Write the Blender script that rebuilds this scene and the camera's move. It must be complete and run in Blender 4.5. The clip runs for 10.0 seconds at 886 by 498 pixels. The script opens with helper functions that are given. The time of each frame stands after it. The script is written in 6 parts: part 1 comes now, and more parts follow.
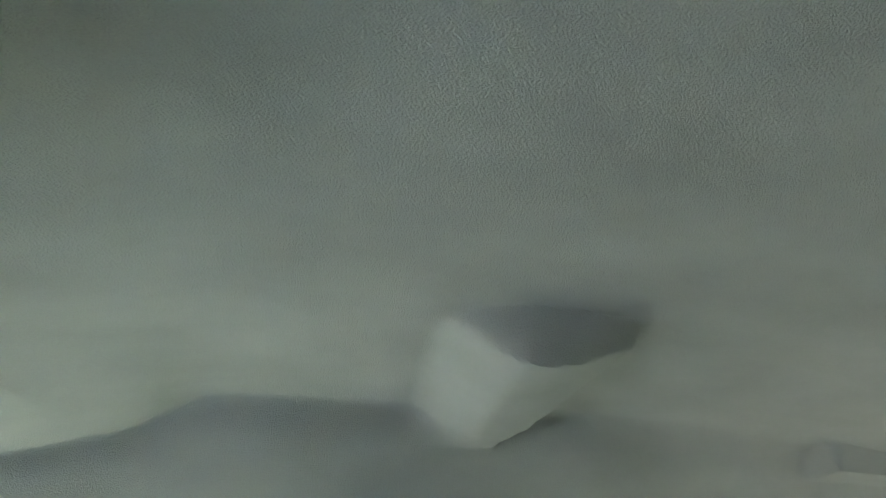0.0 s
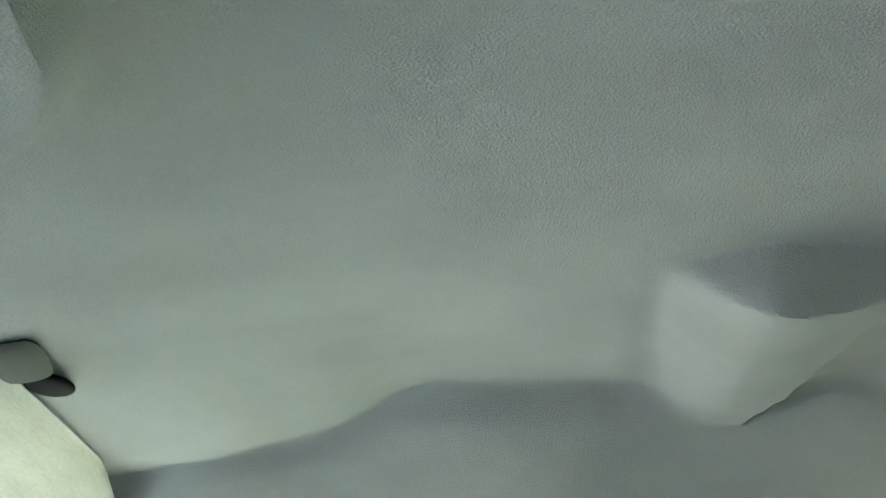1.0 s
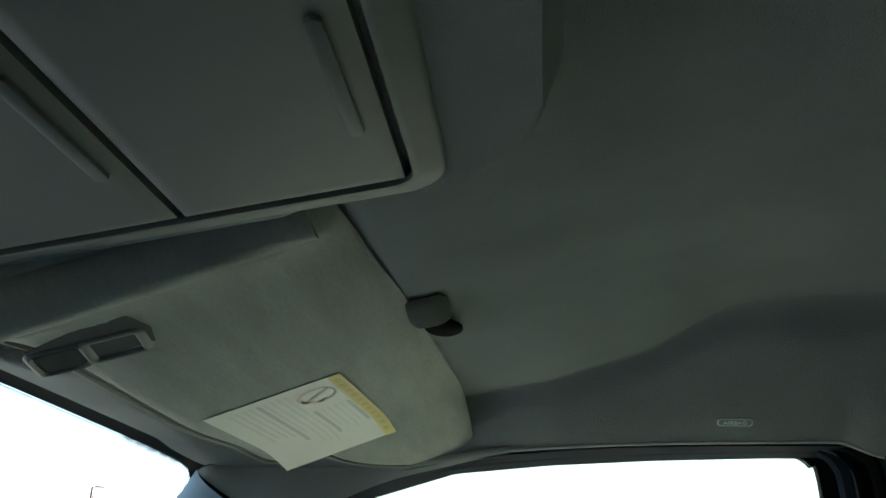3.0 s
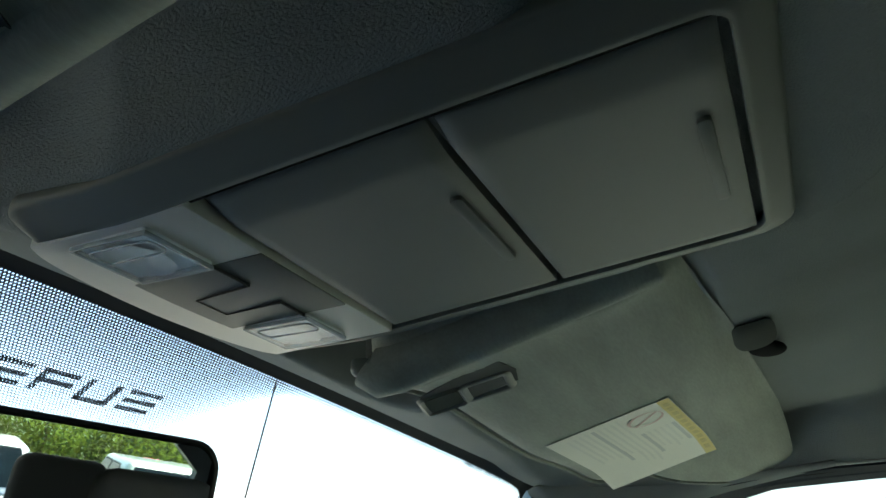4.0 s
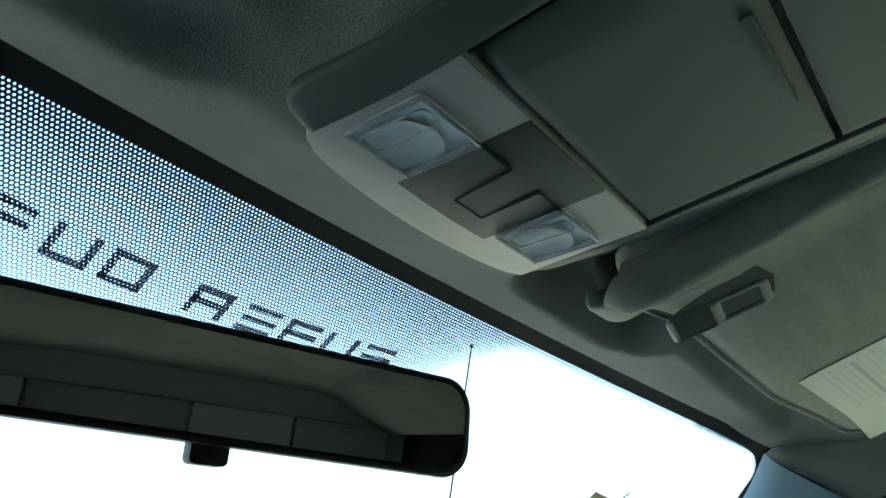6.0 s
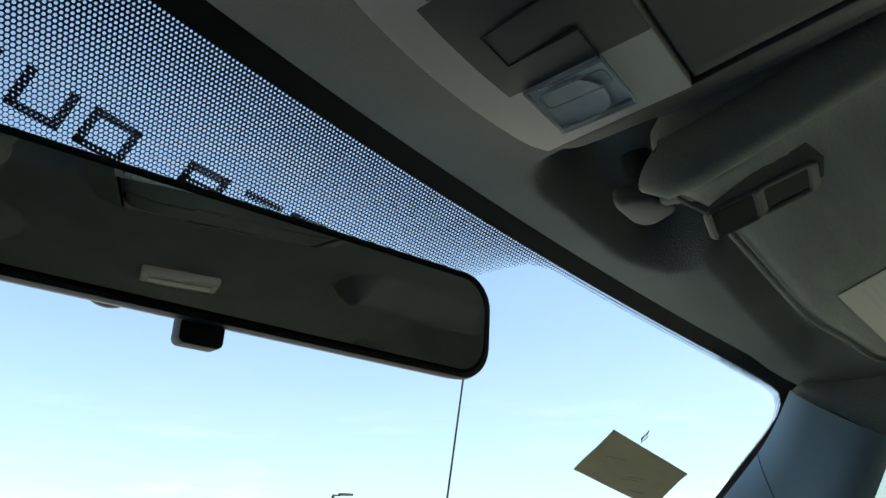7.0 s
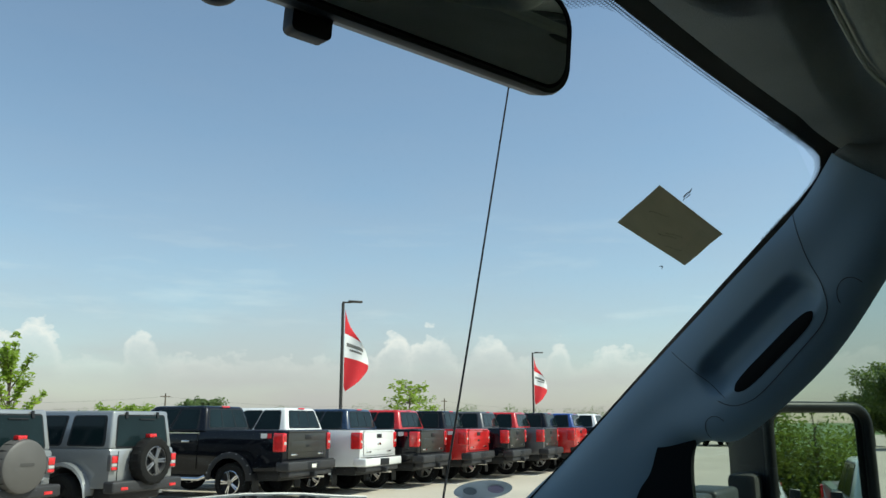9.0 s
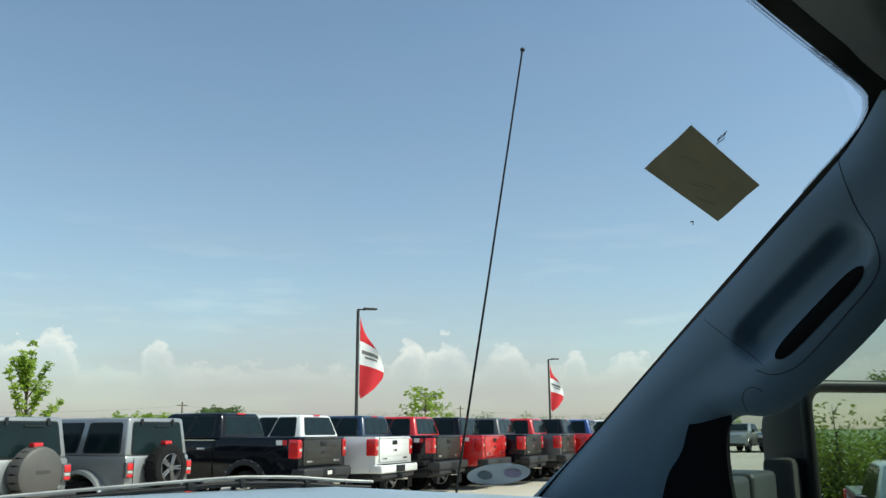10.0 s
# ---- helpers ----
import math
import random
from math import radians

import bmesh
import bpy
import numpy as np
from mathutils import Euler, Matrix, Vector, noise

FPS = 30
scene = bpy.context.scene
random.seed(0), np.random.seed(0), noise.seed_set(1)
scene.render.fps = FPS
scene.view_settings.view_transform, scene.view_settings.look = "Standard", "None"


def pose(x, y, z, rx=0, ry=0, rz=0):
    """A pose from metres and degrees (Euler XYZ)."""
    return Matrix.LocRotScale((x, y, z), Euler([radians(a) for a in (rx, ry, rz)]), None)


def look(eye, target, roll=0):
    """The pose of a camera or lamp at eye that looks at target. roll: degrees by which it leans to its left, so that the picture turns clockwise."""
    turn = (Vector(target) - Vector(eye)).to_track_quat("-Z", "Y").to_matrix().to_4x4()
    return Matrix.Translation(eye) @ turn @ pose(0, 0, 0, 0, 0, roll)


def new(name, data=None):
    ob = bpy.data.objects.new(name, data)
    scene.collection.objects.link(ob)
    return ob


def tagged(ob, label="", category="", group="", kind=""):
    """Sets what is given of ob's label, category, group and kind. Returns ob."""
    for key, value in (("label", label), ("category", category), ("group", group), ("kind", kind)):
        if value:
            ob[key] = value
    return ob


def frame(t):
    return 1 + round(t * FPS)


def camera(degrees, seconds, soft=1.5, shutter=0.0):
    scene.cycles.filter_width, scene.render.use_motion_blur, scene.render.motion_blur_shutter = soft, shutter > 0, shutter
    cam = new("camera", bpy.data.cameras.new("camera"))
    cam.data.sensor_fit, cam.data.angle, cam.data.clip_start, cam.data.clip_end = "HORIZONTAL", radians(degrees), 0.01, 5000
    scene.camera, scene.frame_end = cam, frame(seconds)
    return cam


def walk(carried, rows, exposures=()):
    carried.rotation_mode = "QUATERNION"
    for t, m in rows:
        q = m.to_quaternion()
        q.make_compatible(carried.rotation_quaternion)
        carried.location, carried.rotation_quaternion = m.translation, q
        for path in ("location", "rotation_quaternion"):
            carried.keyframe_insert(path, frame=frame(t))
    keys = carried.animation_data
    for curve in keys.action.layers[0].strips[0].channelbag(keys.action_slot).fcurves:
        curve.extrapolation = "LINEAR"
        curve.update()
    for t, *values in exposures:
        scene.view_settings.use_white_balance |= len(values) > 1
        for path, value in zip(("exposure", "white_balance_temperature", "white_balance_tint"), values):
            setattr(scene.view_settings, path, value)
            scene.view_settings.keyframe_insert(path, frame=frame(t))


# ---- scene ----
LENS = 57.27
PATH = [  # seconds, eye, heading to the right, upward tilt, lean
    (0.0, (-0.283, -0.511, 1.745), 116.50, 27.93, -1.92),
    (0.5, (-0.279, -0.553, 1.756), 104.97, 29.13, -0.62),
    (1.0, (-0.197, -0.562, 1.767), 98.91, 27.44, -0.46),
    (1.5, (-0.154, -0.570, 1.759), 93.81, 25.67, 1.06),
    (2.0, (-0.157, -0.531, 1.726), 92.89, 24.97, 0.30),
    (2.2, (-0.173, -0.515, 1.739), 91.87, 23.10, 0.59),
    (3.3, (-0.330, -0.414, 1.751), 78.58, 22.13, 0.77),
    (3.5, (-0.352, -0.402, 1.746), 74.54, 22.24, 1.02),
    (4.0, (-0.386, -0.384, 1.743), 65.65, 22.41, 1.54),
    (4.5, (-0.403, -0.355, 1.730), 59.73, 23.43, 1.32),
    (5.0, (-0.386, -0.322, 1.707), 56.15, 24.34, 1.17),
    (6.5, (-0.350, -0.262, 1.648), 55.10, 25.52, -0.82),
    (7.0, (-0.307, -0.221, 1.618), 55.76, 24.97, -1.23),
    (7.5, (-0.272, -0.190, 1.545), 56.78, 24.84, -1.12),
    (8.0, (-0.288, -0.163, 1.526), 56.32, 16.78, -0.14),
    (8.5, (-0.330, -0.152, 1.530), 56.23, 13.09, -0.11),
    (9.0, (-0.339, -0.177, 1.544), 55.07, 12.07, -0.00),
    (9.5, (-0.284, -0.174, 1.536), 53.72, 13.00, -0.04),
    (10.0, (-0.253, -0.124, 1.503), 54.02, 12.60, -0.29),
]


def aim(eye, heading, tilt, lean):
    a, b = radians(heading), radians(tilt)
    d = Vector((math.sin(a) * math.cos(b), math.cos(a) * math.cos(b), math.sin(b)))
    return look(eye, Vector(eye) + d, lean)

cam = camera(LENS, 10.0, soft=1.5)
EXPOSURES = [  # seconds, stops, kelvin, tint
    (0.0, 4.16, 6650, 6), (0.5, 4.62, 6600, 6), (1.0, 4.58, 6500, 6), (1.5, 4.36, 6100, 7), (2.0, 3.47, 5900, 7), (2.2, 3.20, 6000, 3), (3.3, 1.62, 6450, -2), (3.5, 1.57, 6450, -3),
    (4.0, 1.86, 6450, -3), (4.5, 2.27, 6400, -4), (5.0, 2.50, 6300, -6), (6.5, 1.56, 6500, -11), (7.0, 1.03, 6650, -1), (7.5, 0.65, 7000, 0), (8.0, 0.36, 6500, -4), (8.5, 0.14, 6450, -4), (10.0, 0.14, 6450, -4)]
walk(cam, [(t, aim(e, h, p, r)) for t, e, h, p, r in PATH], EXPOSURES)

# ---- daylight ----
SUN_FROM, SUN_UP = 157.0, 50.0      # degrees clockwise from straight ahead, degrees above the horizon
world = bpy.data.worlds.new("sky")
scene.world = world
world.use_nodes = True
wn, wl = world.node_tree.nodes, world.node_tree.links
bg = wn["Background"]
sky = wn.new("ShaderNodeTexSky")
sky.sky_type, sky.sun_disc = "NISHITA", False
sky.sun_elevation, sky.sun_rotation = radians(SUN_UP), radians(SUN_FROM)
sky.air_density, sky.dust_density, sky.ozone_density = 1.0, 1.1, 1.35
bg.inputs["Strength"].default_value = 0.15
# pale haze towards the horizon and a bank of cumulus standing in it
tc = wn.new("ShaderNodeTexCoord")
sep = wn.new("ShaderNodeSeparateXYZ")
wl.new(tc.outputs["Generated"], sep.inputs[0])
def ramp_node(stops, source):
    r = wn.new("ShaderNodeValToRGB")
    while len(r.color_ramp.elements) < len(stops): r.color_ramp.elements.new(0.5)
    for e, (p, v) in zip(r.color_ramp.elements, stops): e.position, e.color = p, (v, v, v, 1)
    wl.new(source, r.inputs[0])
    return r.outputs[0]
def noise_node(scale, size, detail, rough):
    mp = wn.new("ShaderNodeMapping"); mp.inputs["Scale"].default_value = scale
    wl.new(tc.outputs["Generated"], mp.inputs[0])
    k = wn.new("ShaderNodeTexNoise")
    k.inputs["Scale"].default_value, k.inputs["Detail"].default_value, k.inputs["Roughness"].default_value = size, detail, rough
    wl.new(mp.outputs[0], k.inputs["Vector"])
    return k.outputs["Fac"]
def math_node(kind, a, b_):
    k = wn.new("ShaderNodeMath"); k.operation = kind
    for n_, v in enumerate((a, b_)):
        if isinstance(v, (int, float)): k.inputs[n_].default_value = v
        else: wl.new(v, k.inputs[n_])
    return k.outputs[0]
def mix_node(fac, a, colour):
    k = wn.new("ShaderNodeMixRGB")
    wl.new(fac, k.inputs[0]); wl.new(a, k.inputs[1]); k.inputs[2].default_value = (*colour, 1)
    return k.outputs[0]
haze = ramp_node(((0.0, 0.80), (0.05, 0.72), (0.11, 0.45), (0.17, 0.25), (0.32, 0.11), (0.6, 0.04)), sep.outputs["Z"])
veil = math_node("MULTIPLY", haze, ramp_node(((0.30, 0.55), (0.62, 1.0)), noise_node((3, 3, 11), 1.6, 5.0, 0.5)))
# cumulus heaps along the horizon: bearing, height of the top, half width
bearing = math_node("ARCTAN2", sep.outputs["X"], sep.outputs["Y"])
top = None
for turn, high, wide in ((-1.2, 0.10, 0.14), (-0.6, 0.11, 0.12), (-0.1, 0.10, 0.08), (0.16, 0.095, 0.07), (0.30, 0.108, 0.05), (0.452, 0.099, 0.035), (0.497, 0.117, 0.022), (0.607, 0.110, 0.017), (0.735, 0.074, 0.050),
                         (0.902, 0.107, 0.020), (0.948, 0.111, 0.026), (1.020, 0.100, 0.030), (1.103, 0.101, 0.015), (1.172, 0.088, 0.050), (1.32, 0.105, 0.06), (1.55, 0.10, 0.09), (1.9, 0.11, 0.12), (2.5, 0.10, 0.2)):
    off = math_node("DIVIDE", math_node("SUBTRACT", bearing, turn), wide)
    hill = math_node("SUBTRACT", high, math_node("MULTIPLY", math_node("MULTIPLY", off, off), 0.026))
    top = math_node("MAXIMUM", hill, 0.074) if top is None else math_node("MAXIMUM", top, hill)
rough = math_node("MULTIPLY", math_node("SUBTRACT", noise_node((1, 1, 1.5), 34.0, 9.0, 0.60), 0.5), 0.075)
depth = math_node("MULTIPLY", math_node("SUBTRACT", math_node("ADD", top, rough), sep.outputs["Z"]), 10.0)
crest = math_node("MULTIPLY", ramp_node(((0.0, 0.0), (0.03, 0.45), (0.12, 0.85), (0.26, 0.45), (0.50, 0.12), (0.9, 0.0)), depth), ramp_node(((0.045, 0.05), (0.075, 0.32), (0.095, 0.80), (0.11, 1.0)), sep.outputs["Z"]))
puff = math_node("MULTIPLY", crest, ramp_node(((0.36, 0.45), (0.60, 1.0)), noise_node((1, 1, 1.6), 16.0, 7.0, 0.55)))
wisp = math_node("MULTIPLY", ramp_node(((0.54, 0.0), (0.72, 0.32)), noise_node((2.2, 2.2, 16), 2.0, 7.0, 0.6)), ramp_node(((0.08, 0.0), (0.13, 1.0), (0.20, 0.5), (0.27, 0.0)), sep.outputs["Z"]))
col = mix_node(veil, sky.outputs[0], (3.30, 2.92, 3.17))
col = mix_node(wisp, col, (5.6, 5.7, 5.8))
col = mix_node(puff, col, (6.5, 6.0, 5.85))
wl.new(col, bg.inputs["Color"])

sun = new("sun", bpy.data.lights.new("sun", "SUN"))
sun.data.energy, sun.data.angle, sun.data.color = 4.7, radians(0.6), (1.0, 0.95, 0.87)
sun_way = Vector((math.sin(radians(SUN_FROM)) * math.cos(radians(SUN_UP)), math.cos(radians(SUN_FROM)) * math.cos(radians(SUN_UP)), math.sin(radians(SUN_UP))))
sun.matrix_world = look(sun_way * 50, (0, 0, 0))

# ---- materials ----
MATS = {}

def mat(name, base, rough=0.6, metal=0.0, grain=900.0, bump=0.15, vary=0.10, broad=6.0, coat=0.0, detail=3.0, spec=0.5, dist=0.0006, stretch=None):
    """A painted, woven or moulded surface with fine relief and broad uneven tone."""
    if name in MATS:
        return MATS[name]
    m = MATS[name] = bpy.data.materials.new(name)
    m.use_nodes = True
    n, l = m.node_tree.nodes, m.node_tree.links
    b = n["Principled BSDF"]
    b.inputs["Metallic"].default_value, b.inputs["Coat Weight"].default_value = metal, coat
    b.inputs["Specular IOR Level"].default_value = spec
    t = n.new("ShaderNodeTexCoord")
    big = n.new("ShaderNodeTexNoise"); big.inputs["Scale"].default_value, big.inputs["Detail"].default_value = broad, 4.0
    fine = n.new("ShaderNodeTexNoise"); fine.inputs["Scale"].default_value, fine.inputs["Detail"].default_value = grain, detail
    place = t.outputs["Object"]
    if stretch:
        mp = n.new("ShaderNodeMapping"); mp.inputs["Scale"].default_value = stretch
        l.new(place, mp.inputs[0]); place = mp.outputs[0]
    l.new(place, big.inputs["Vector"]); l.new(place, fine.inputs["Vector"])
    mixf = n.new("ShaderNodeMath"); mixf.operation = "MULTIPLY_ADD"; mixf.inputs[1].default_value = 0.5
    l.new(fine.outputs["Fac"], mixf.inputs[0]); l.new(big.outputs["Fac"], mixf.inputs[2])
    ramp = n.new("ShaderNodeMapRange")
    ramp.inputs["From Min"].default_value, ramp.inputs["From Max"].default_value = 0.45, 1.05
    l.new(mixf.outputs[0], ramp.inputs["Value"])
    col = n.new("ShaderNodeMixRGB")
    col.inputs[1].default_value = (*[c * (1 - vary) for c in base], 1)
    col.inputs[2].default_value = (*[min(1, c * (1 + vary)) for c in base], 1)
    l.new(ramp.outputs[0], col.inputs[0]); l.new(col.outputs[0], b.inputs["Base Color"])
    rr = n.new("ShaderNodeMapRange")
    rr.inputs["To Min"].default_value, rr.inputs["To Max"].default_value = max(0.02, rough - 0.07), min(1, rough + 0.07)
    l.new(big.outputs["Fac"], rr.inputs["Value"]); l.new(rr.outputs[0], b.inputs["Roughness"])
    if bump:
        bp = n.new("ShaderNodeBump"); bp.inputs["Strength"].default_value, bp.inputs["Distance"].default_value = bump, dist
        l.new(fine.outputs["Fac"], bp.inputs["Height"]); l.new(bp.outputs[0], b.inputs["Normal"])
    return m

def sheer(m, tone, share):
    """Lets part of the light glow through a thin leaf or sheet."""
    n, l = m.node_tree.nodes, m.node_tree.links
    t = n.new("ShaderNodeBsdfTranslucent"); t.inputs[0].default_value = (*tone, 1)
    mx = n.new("ShaderNodeMixShader"); mx.inputs[0].default_value = share
    l.new(n["Principled BSDF"].outputs[0], mx.inputs[1]); l.new(t.outputs[0], mx.inputs[2])
    l.new(mx.outputs[0], n["Material Output"].inputs["Surface"])
    return m

def pane_mat(name, tint, gloss=0.07, rough=0.0):
    """Thin glass: lets light straight through and shines a little."""
    m = bpy.data.materials.new(name); m.use_nodes = True
    n, l = m.node_tree.nodes, m.node_tree.links
    n.remove(n["Principled BSDF"])
    tr = n.new("ShaderNodeBsdfTransparent"); tr.inputs[0].default_value = (*tint, 1)
    gl = n.new("ShaderNodeBsdfGlossy"); gl.inputs["Roughness"].default_value = rough
    fr = n.new("ShaderNodeLayerWeight"); fr.inputs["Blend"].default_value = 0.5
    pw = n.new("ShaderNodeMath"); pw.operation = "POWER"; pw.inputs[1].default_value = 5.0
    l.new(fr.outputs["Facing"], pw.inputs[0])
    sc = n.new("ShaderNodeMath"); sc.operation = "MULTIPLY_ADD"; sc.inputs[1].default_value, sc.inputs[2].default_value = gloss / 0.07, 0.022 * gloss / 0.07
    mx = n.new("ShaderNodeMixShader")
    l.new(pw.outputs[0], sc.inputs[0]); l.new(sc.outputs[0], mx.inputs[0]); l.new(tr.outputs[0], mx.inputs[1]); l.new(gl.outputs[0], mx.inputs[2])
    l.new(mx.outputs[0], n["Material Output"].inputs["Surface"])
    return m

def milky_mat(name, tone):
    """Moulded clear plastic, cloudy with fine ribs."""
    m = mat(name, tone, 0.22, grain=160, bump=0.12, vary=0.2, broad=60, coat=0.5, dist=0.0007)
    n, l = m.node_tree.nodes, m.node_tree.links
    t = n.new("ShaderNodeBsdfTransparent"); t.inputs[0].default_value = (0.92, 0.95, 0.96, 1)
    mx = n.new("ShaderNodeMixShader"); mx.inputs[0].default_value = 0.45
    l.new(n["Principled BSDF"].outputs[0], mx.inputs[1]); l.new(t.outputs[0], mx.inputs[2])
    l.new(mx.outputs[0], n["Material Output"].inputs["Surface"])
    return m

def mirror_mat(name, tone):
    m = bpy.data.materials.new(name); m.use_nodes = True
    b = m.node_tree.nodes["Principled BSDF"]
    b.inputs["Base Color"].default_value, b.inputs["Metallic"].default_value, b.inputs["Roughness"].default_value = (*tone, 1), 1.0, 0.012
    return m

def frit_mat(name, top, low, pitch):
    """Printed ceramic dots: a black screen whose round holes widen downwards. UV is in metres, v counts down from the top edge, 0 to 1."""
    m = bpy.data.materials.new(name); m.use_nodes = True
    n, l = m.node_tree.nodes, m.node_tree.links
    def op(kind, a, b=None, c=None):
        k = n.new("ShaderNodeMath"); k.operation = kind
        for i, v in enumerate((a, b, c)):
            if v is None: continue
            if isinstance(v, (int, float)): k.inputs[i].default_value = v
            else: l.new(v, k.inputs[i])
        return k.outputs[0]
    uv = n.new("ShaderNodeUVMap"); uv.uv_map = "plan"
    s = n.new("ShaderNodeSeparateXYZ"); l.new(uv.outputs[0], s.inputs[0])
    uf = n.new("ShaderNodeUVMap"); uf.uv_map = "fade"
    sf = n.new("ShaderNodeSeparateXYZ"); l.new(uf.outputs[0], sf.inputs[0])
    px, py = pitch, pitch * 1.732
    def cell(off):
        a = op("SUBTRACT", op("FRACT", op("ADD", op("DIVIDE", s.outputs[0], px), off)), 0.5)
        b = op("MULTIPLY", op("SUBTRACT", op("FRACT", op("ADD", op("DIVIDE", s.outputs[1], py), off)), 0.5), 1.732)
        return op("SQRT", op("ADD", op("MULTIPLY", a, a), op("MULTIPLY", b, b)))
    d = op("MINIMUM", cell(0.0), cell(0.5))
    r = op("ADD", op("MULTIPLY", sf.outputs[0], low - top), top)
    dark = op("GREATER_THAN", d, r)
    tr = n.new("ShaderNodeBsdfTransparent")
    bs = n["Principled BSDF"]
    bs.inputs["Base Color"].default_value, bs.inputs["Roughness"].default_value = (0.012, 0.014, 0.017, 1), 0.45
    mx = n.new("ShaderNodeMixShader")
    l.new(dark, mx.inputs[0]); l.new(tr.outputs[0], mx.inputs[1]); l.new(bs.outputs[0], mx.inputs[2])
    l.new(mx.outputs[0], n["Material Output"].inputs["Surface"])
    return m

FABRIC = mat("headliner_fabric", (0.236, 0.254, 0.250), 0.95, grain=950, bump=1.0, vary=0.13, broad=9, spec=0.1, dist=0.0015, stretch=(1.0, 0.62, 1.0))
WELT = mat("rim_lit_welt", (0.42, 0.43, 0.42), 0.8, grain=600, bump=0.3, vary=0.08)
CONSOLE = mat("console_plastic", (0.108, 0.120, 0.106), 0.55, grain=1500, bump=0.12, vary=0.05)
CONSOLE_LIGHT = mat("console_light_plastic", (0.66, 0.65, 0.62), 0.45, grain=1500, bump=0.1, vary=0.04)
CONSOLE_DARK = mat("console_switch_plastic", (0.105, 0.11, 0.10), 0.55, grain=1500, bump=0.1, vary=0.04)
REFLECTOR = mat("lamp_reflector", (0.72, 0.76, 0.80), 0.45, grain=90, bump=0.15, vary=0.16, broad=45, dist=0.001)
# clasp groove's shade put into a dark grey; also colours the pivot stem
SHADE_STEM_GREY = mat("clasp_shade", (0.055, 0.06, 0.056), 0.8, bump=0.1, vary=0.1)
HOOK = mat("hook_plastic", (0.075, 0.083, 0.072), 0.9, bump=0.1, vary=0.1, spec=0.06)
SEAM = mat("switch_seam", (0.05, 0.05, 0.048), 0.8, bump=0, vary=0.1)
GAP = mat("dark_gap", (0.010, 0.010, 0.010), 0.95, bump=0, vary=0.1, spec=0.03)
VISOR = mat("visor_vinyl", (0.292, 0.311, 0.268), 0.72, grain=420, bump=0.4, vary=0.18, broad=40, spec=0.25, dist=0.0010, stretch=(0.22, 1.0, 1.0))
PILLAR = mat("pillar_plastic", (0.155, 0.225, 0.285), 0.62, grain=1300, bump=0.2, vary=0.04)
POST_TRIM = mat("post_trim_plastic", (0.115, 0.14, 0.16), 0.6, grain=1300, bump=0.2, vary=0.05)
CLASP = mat("clasp_plastic", (0.155, 0.16, 0.148), 0.5, grain=1200, bump=0.1, vary=0.06)
BLACK = mat("black_plastic", (0.012, 0.013, 0.015), 0.5, grain=900, bump=0.1, vary=0.2, spec=0.3)
FRAME = mat("door_frame_paint", (0.013, 0.018, 0.028), 0.9, grain=600, bump=0.1, vary=0.15, spec=0.08)
SEAL = mat("rubber_seal", (0.008, 0.009, 0.010), 0.9, grain=600, bump=0.15, vary=0.2, spec=0.05)
DASH = mat("dash_vinyl", (0.24, 0.31, 0.38), 0.42, grain=700, bump=0.4, vary=0.08)
SEAT = mat("seat_cloth", (0.075, 0.074, 0.072), 0.9, grain=500, bump=0.6, vary=0.15, spec=0.1)
CARPET = mat("carpet", (0.07, 0.066, 0.062), 1.0, grain=700, bump=0.8, vary=0.25, spec=0.05)
PAPER = mat("label_paper", (0.76, 0.745, 0.655), 0.55, grain=300, bump=0.05, vary=0.04)
YELLOW = mat("label_yellow", (0.72, 0.58, 0.16), 0.55, grain=300, bump=0.03, vary=0.06)
PALE_INK = mat("label_pale_ink", (0.71, 0.70, 0.63), 0.6, bump=0, vary=0.1)
BROWN_INK = mat("label_brown_ink", (0.62, 0.50, 0.15), 0.6, bump=0, vary=0.1)
RED_INK = mat("label_red", (0.66, 0.48, 0.43), 0.6, bump=0, vary=0.1)
LABEL_INK = mat("label_grey_ink", (0.57, 0.57, 0.54), 0.7, bump=0, vary=0.1)
INK = mat("label_ink", (0.16, 0.16, 0.15), 0.7, bump=0, vary=0.2)
CARD = sheer(mat("brown_card", (0.45, 0.40, 0.29), 0.8, grain=90, bump=0.1, vary=0.34, broad=55, stretch=(0.12, 1, 1)), (0.52, 0.46, 0.32), 0.68)
STEEL = mat("worn_steel", (0.35, 0.35, 0.34), 0.4, metal=0.7, bump=0, vary=0.2, broad=40)
CHROME = mat("chrome", (0.75, 0.75, 0.76), 0.14, metal=1.0, bump=0, vary=0.03)
DARK_ALLOY = mat("dark_alloy", (0.20, 0.20, 0.205), 0.35, metal=0.7, bump=0, vary=0.2)
ALLOY = mat("alloy_wheel", (0.55, 0.55, 0.56), 0.3, metal=0.9, bump=0, vary=0.08)
TYRE = mat("tyre_rubber", (0.010, 0.010, 0.010), 0.9, spec=0.2, grain=120, bump=0.5, vary=0.25, dist=0.004)
TAIL = mat("tail_lamp_red", (0.62, 0.016, 0.020), 0.12, coat=0.6, bump=0, vary=0.3, broad=14)
TAIL_DEEP = mat("tail_lamp_deep_red", (0.36, 0.006, 0.008), 0.10, coat=0.6, bump=0, vary=0.4, broad=20)
FLARE = mat("flare_plastic", (0.010, 0.010, 0.011), 0.55, grain=200, bump=0.1, vary=0.2)
LAMP_WHITE = mat("lamp_clear", (0.42, 0.42, 0.41), 0.15, coat=0.6, bump=0, vary=0.1)
AUTO_GLASS = mat("car_window", (0.008, 0.016, 0.018), 0.03, spec=0.17, coat=0.0, bump=0, vary=0.3, broad=1.5)
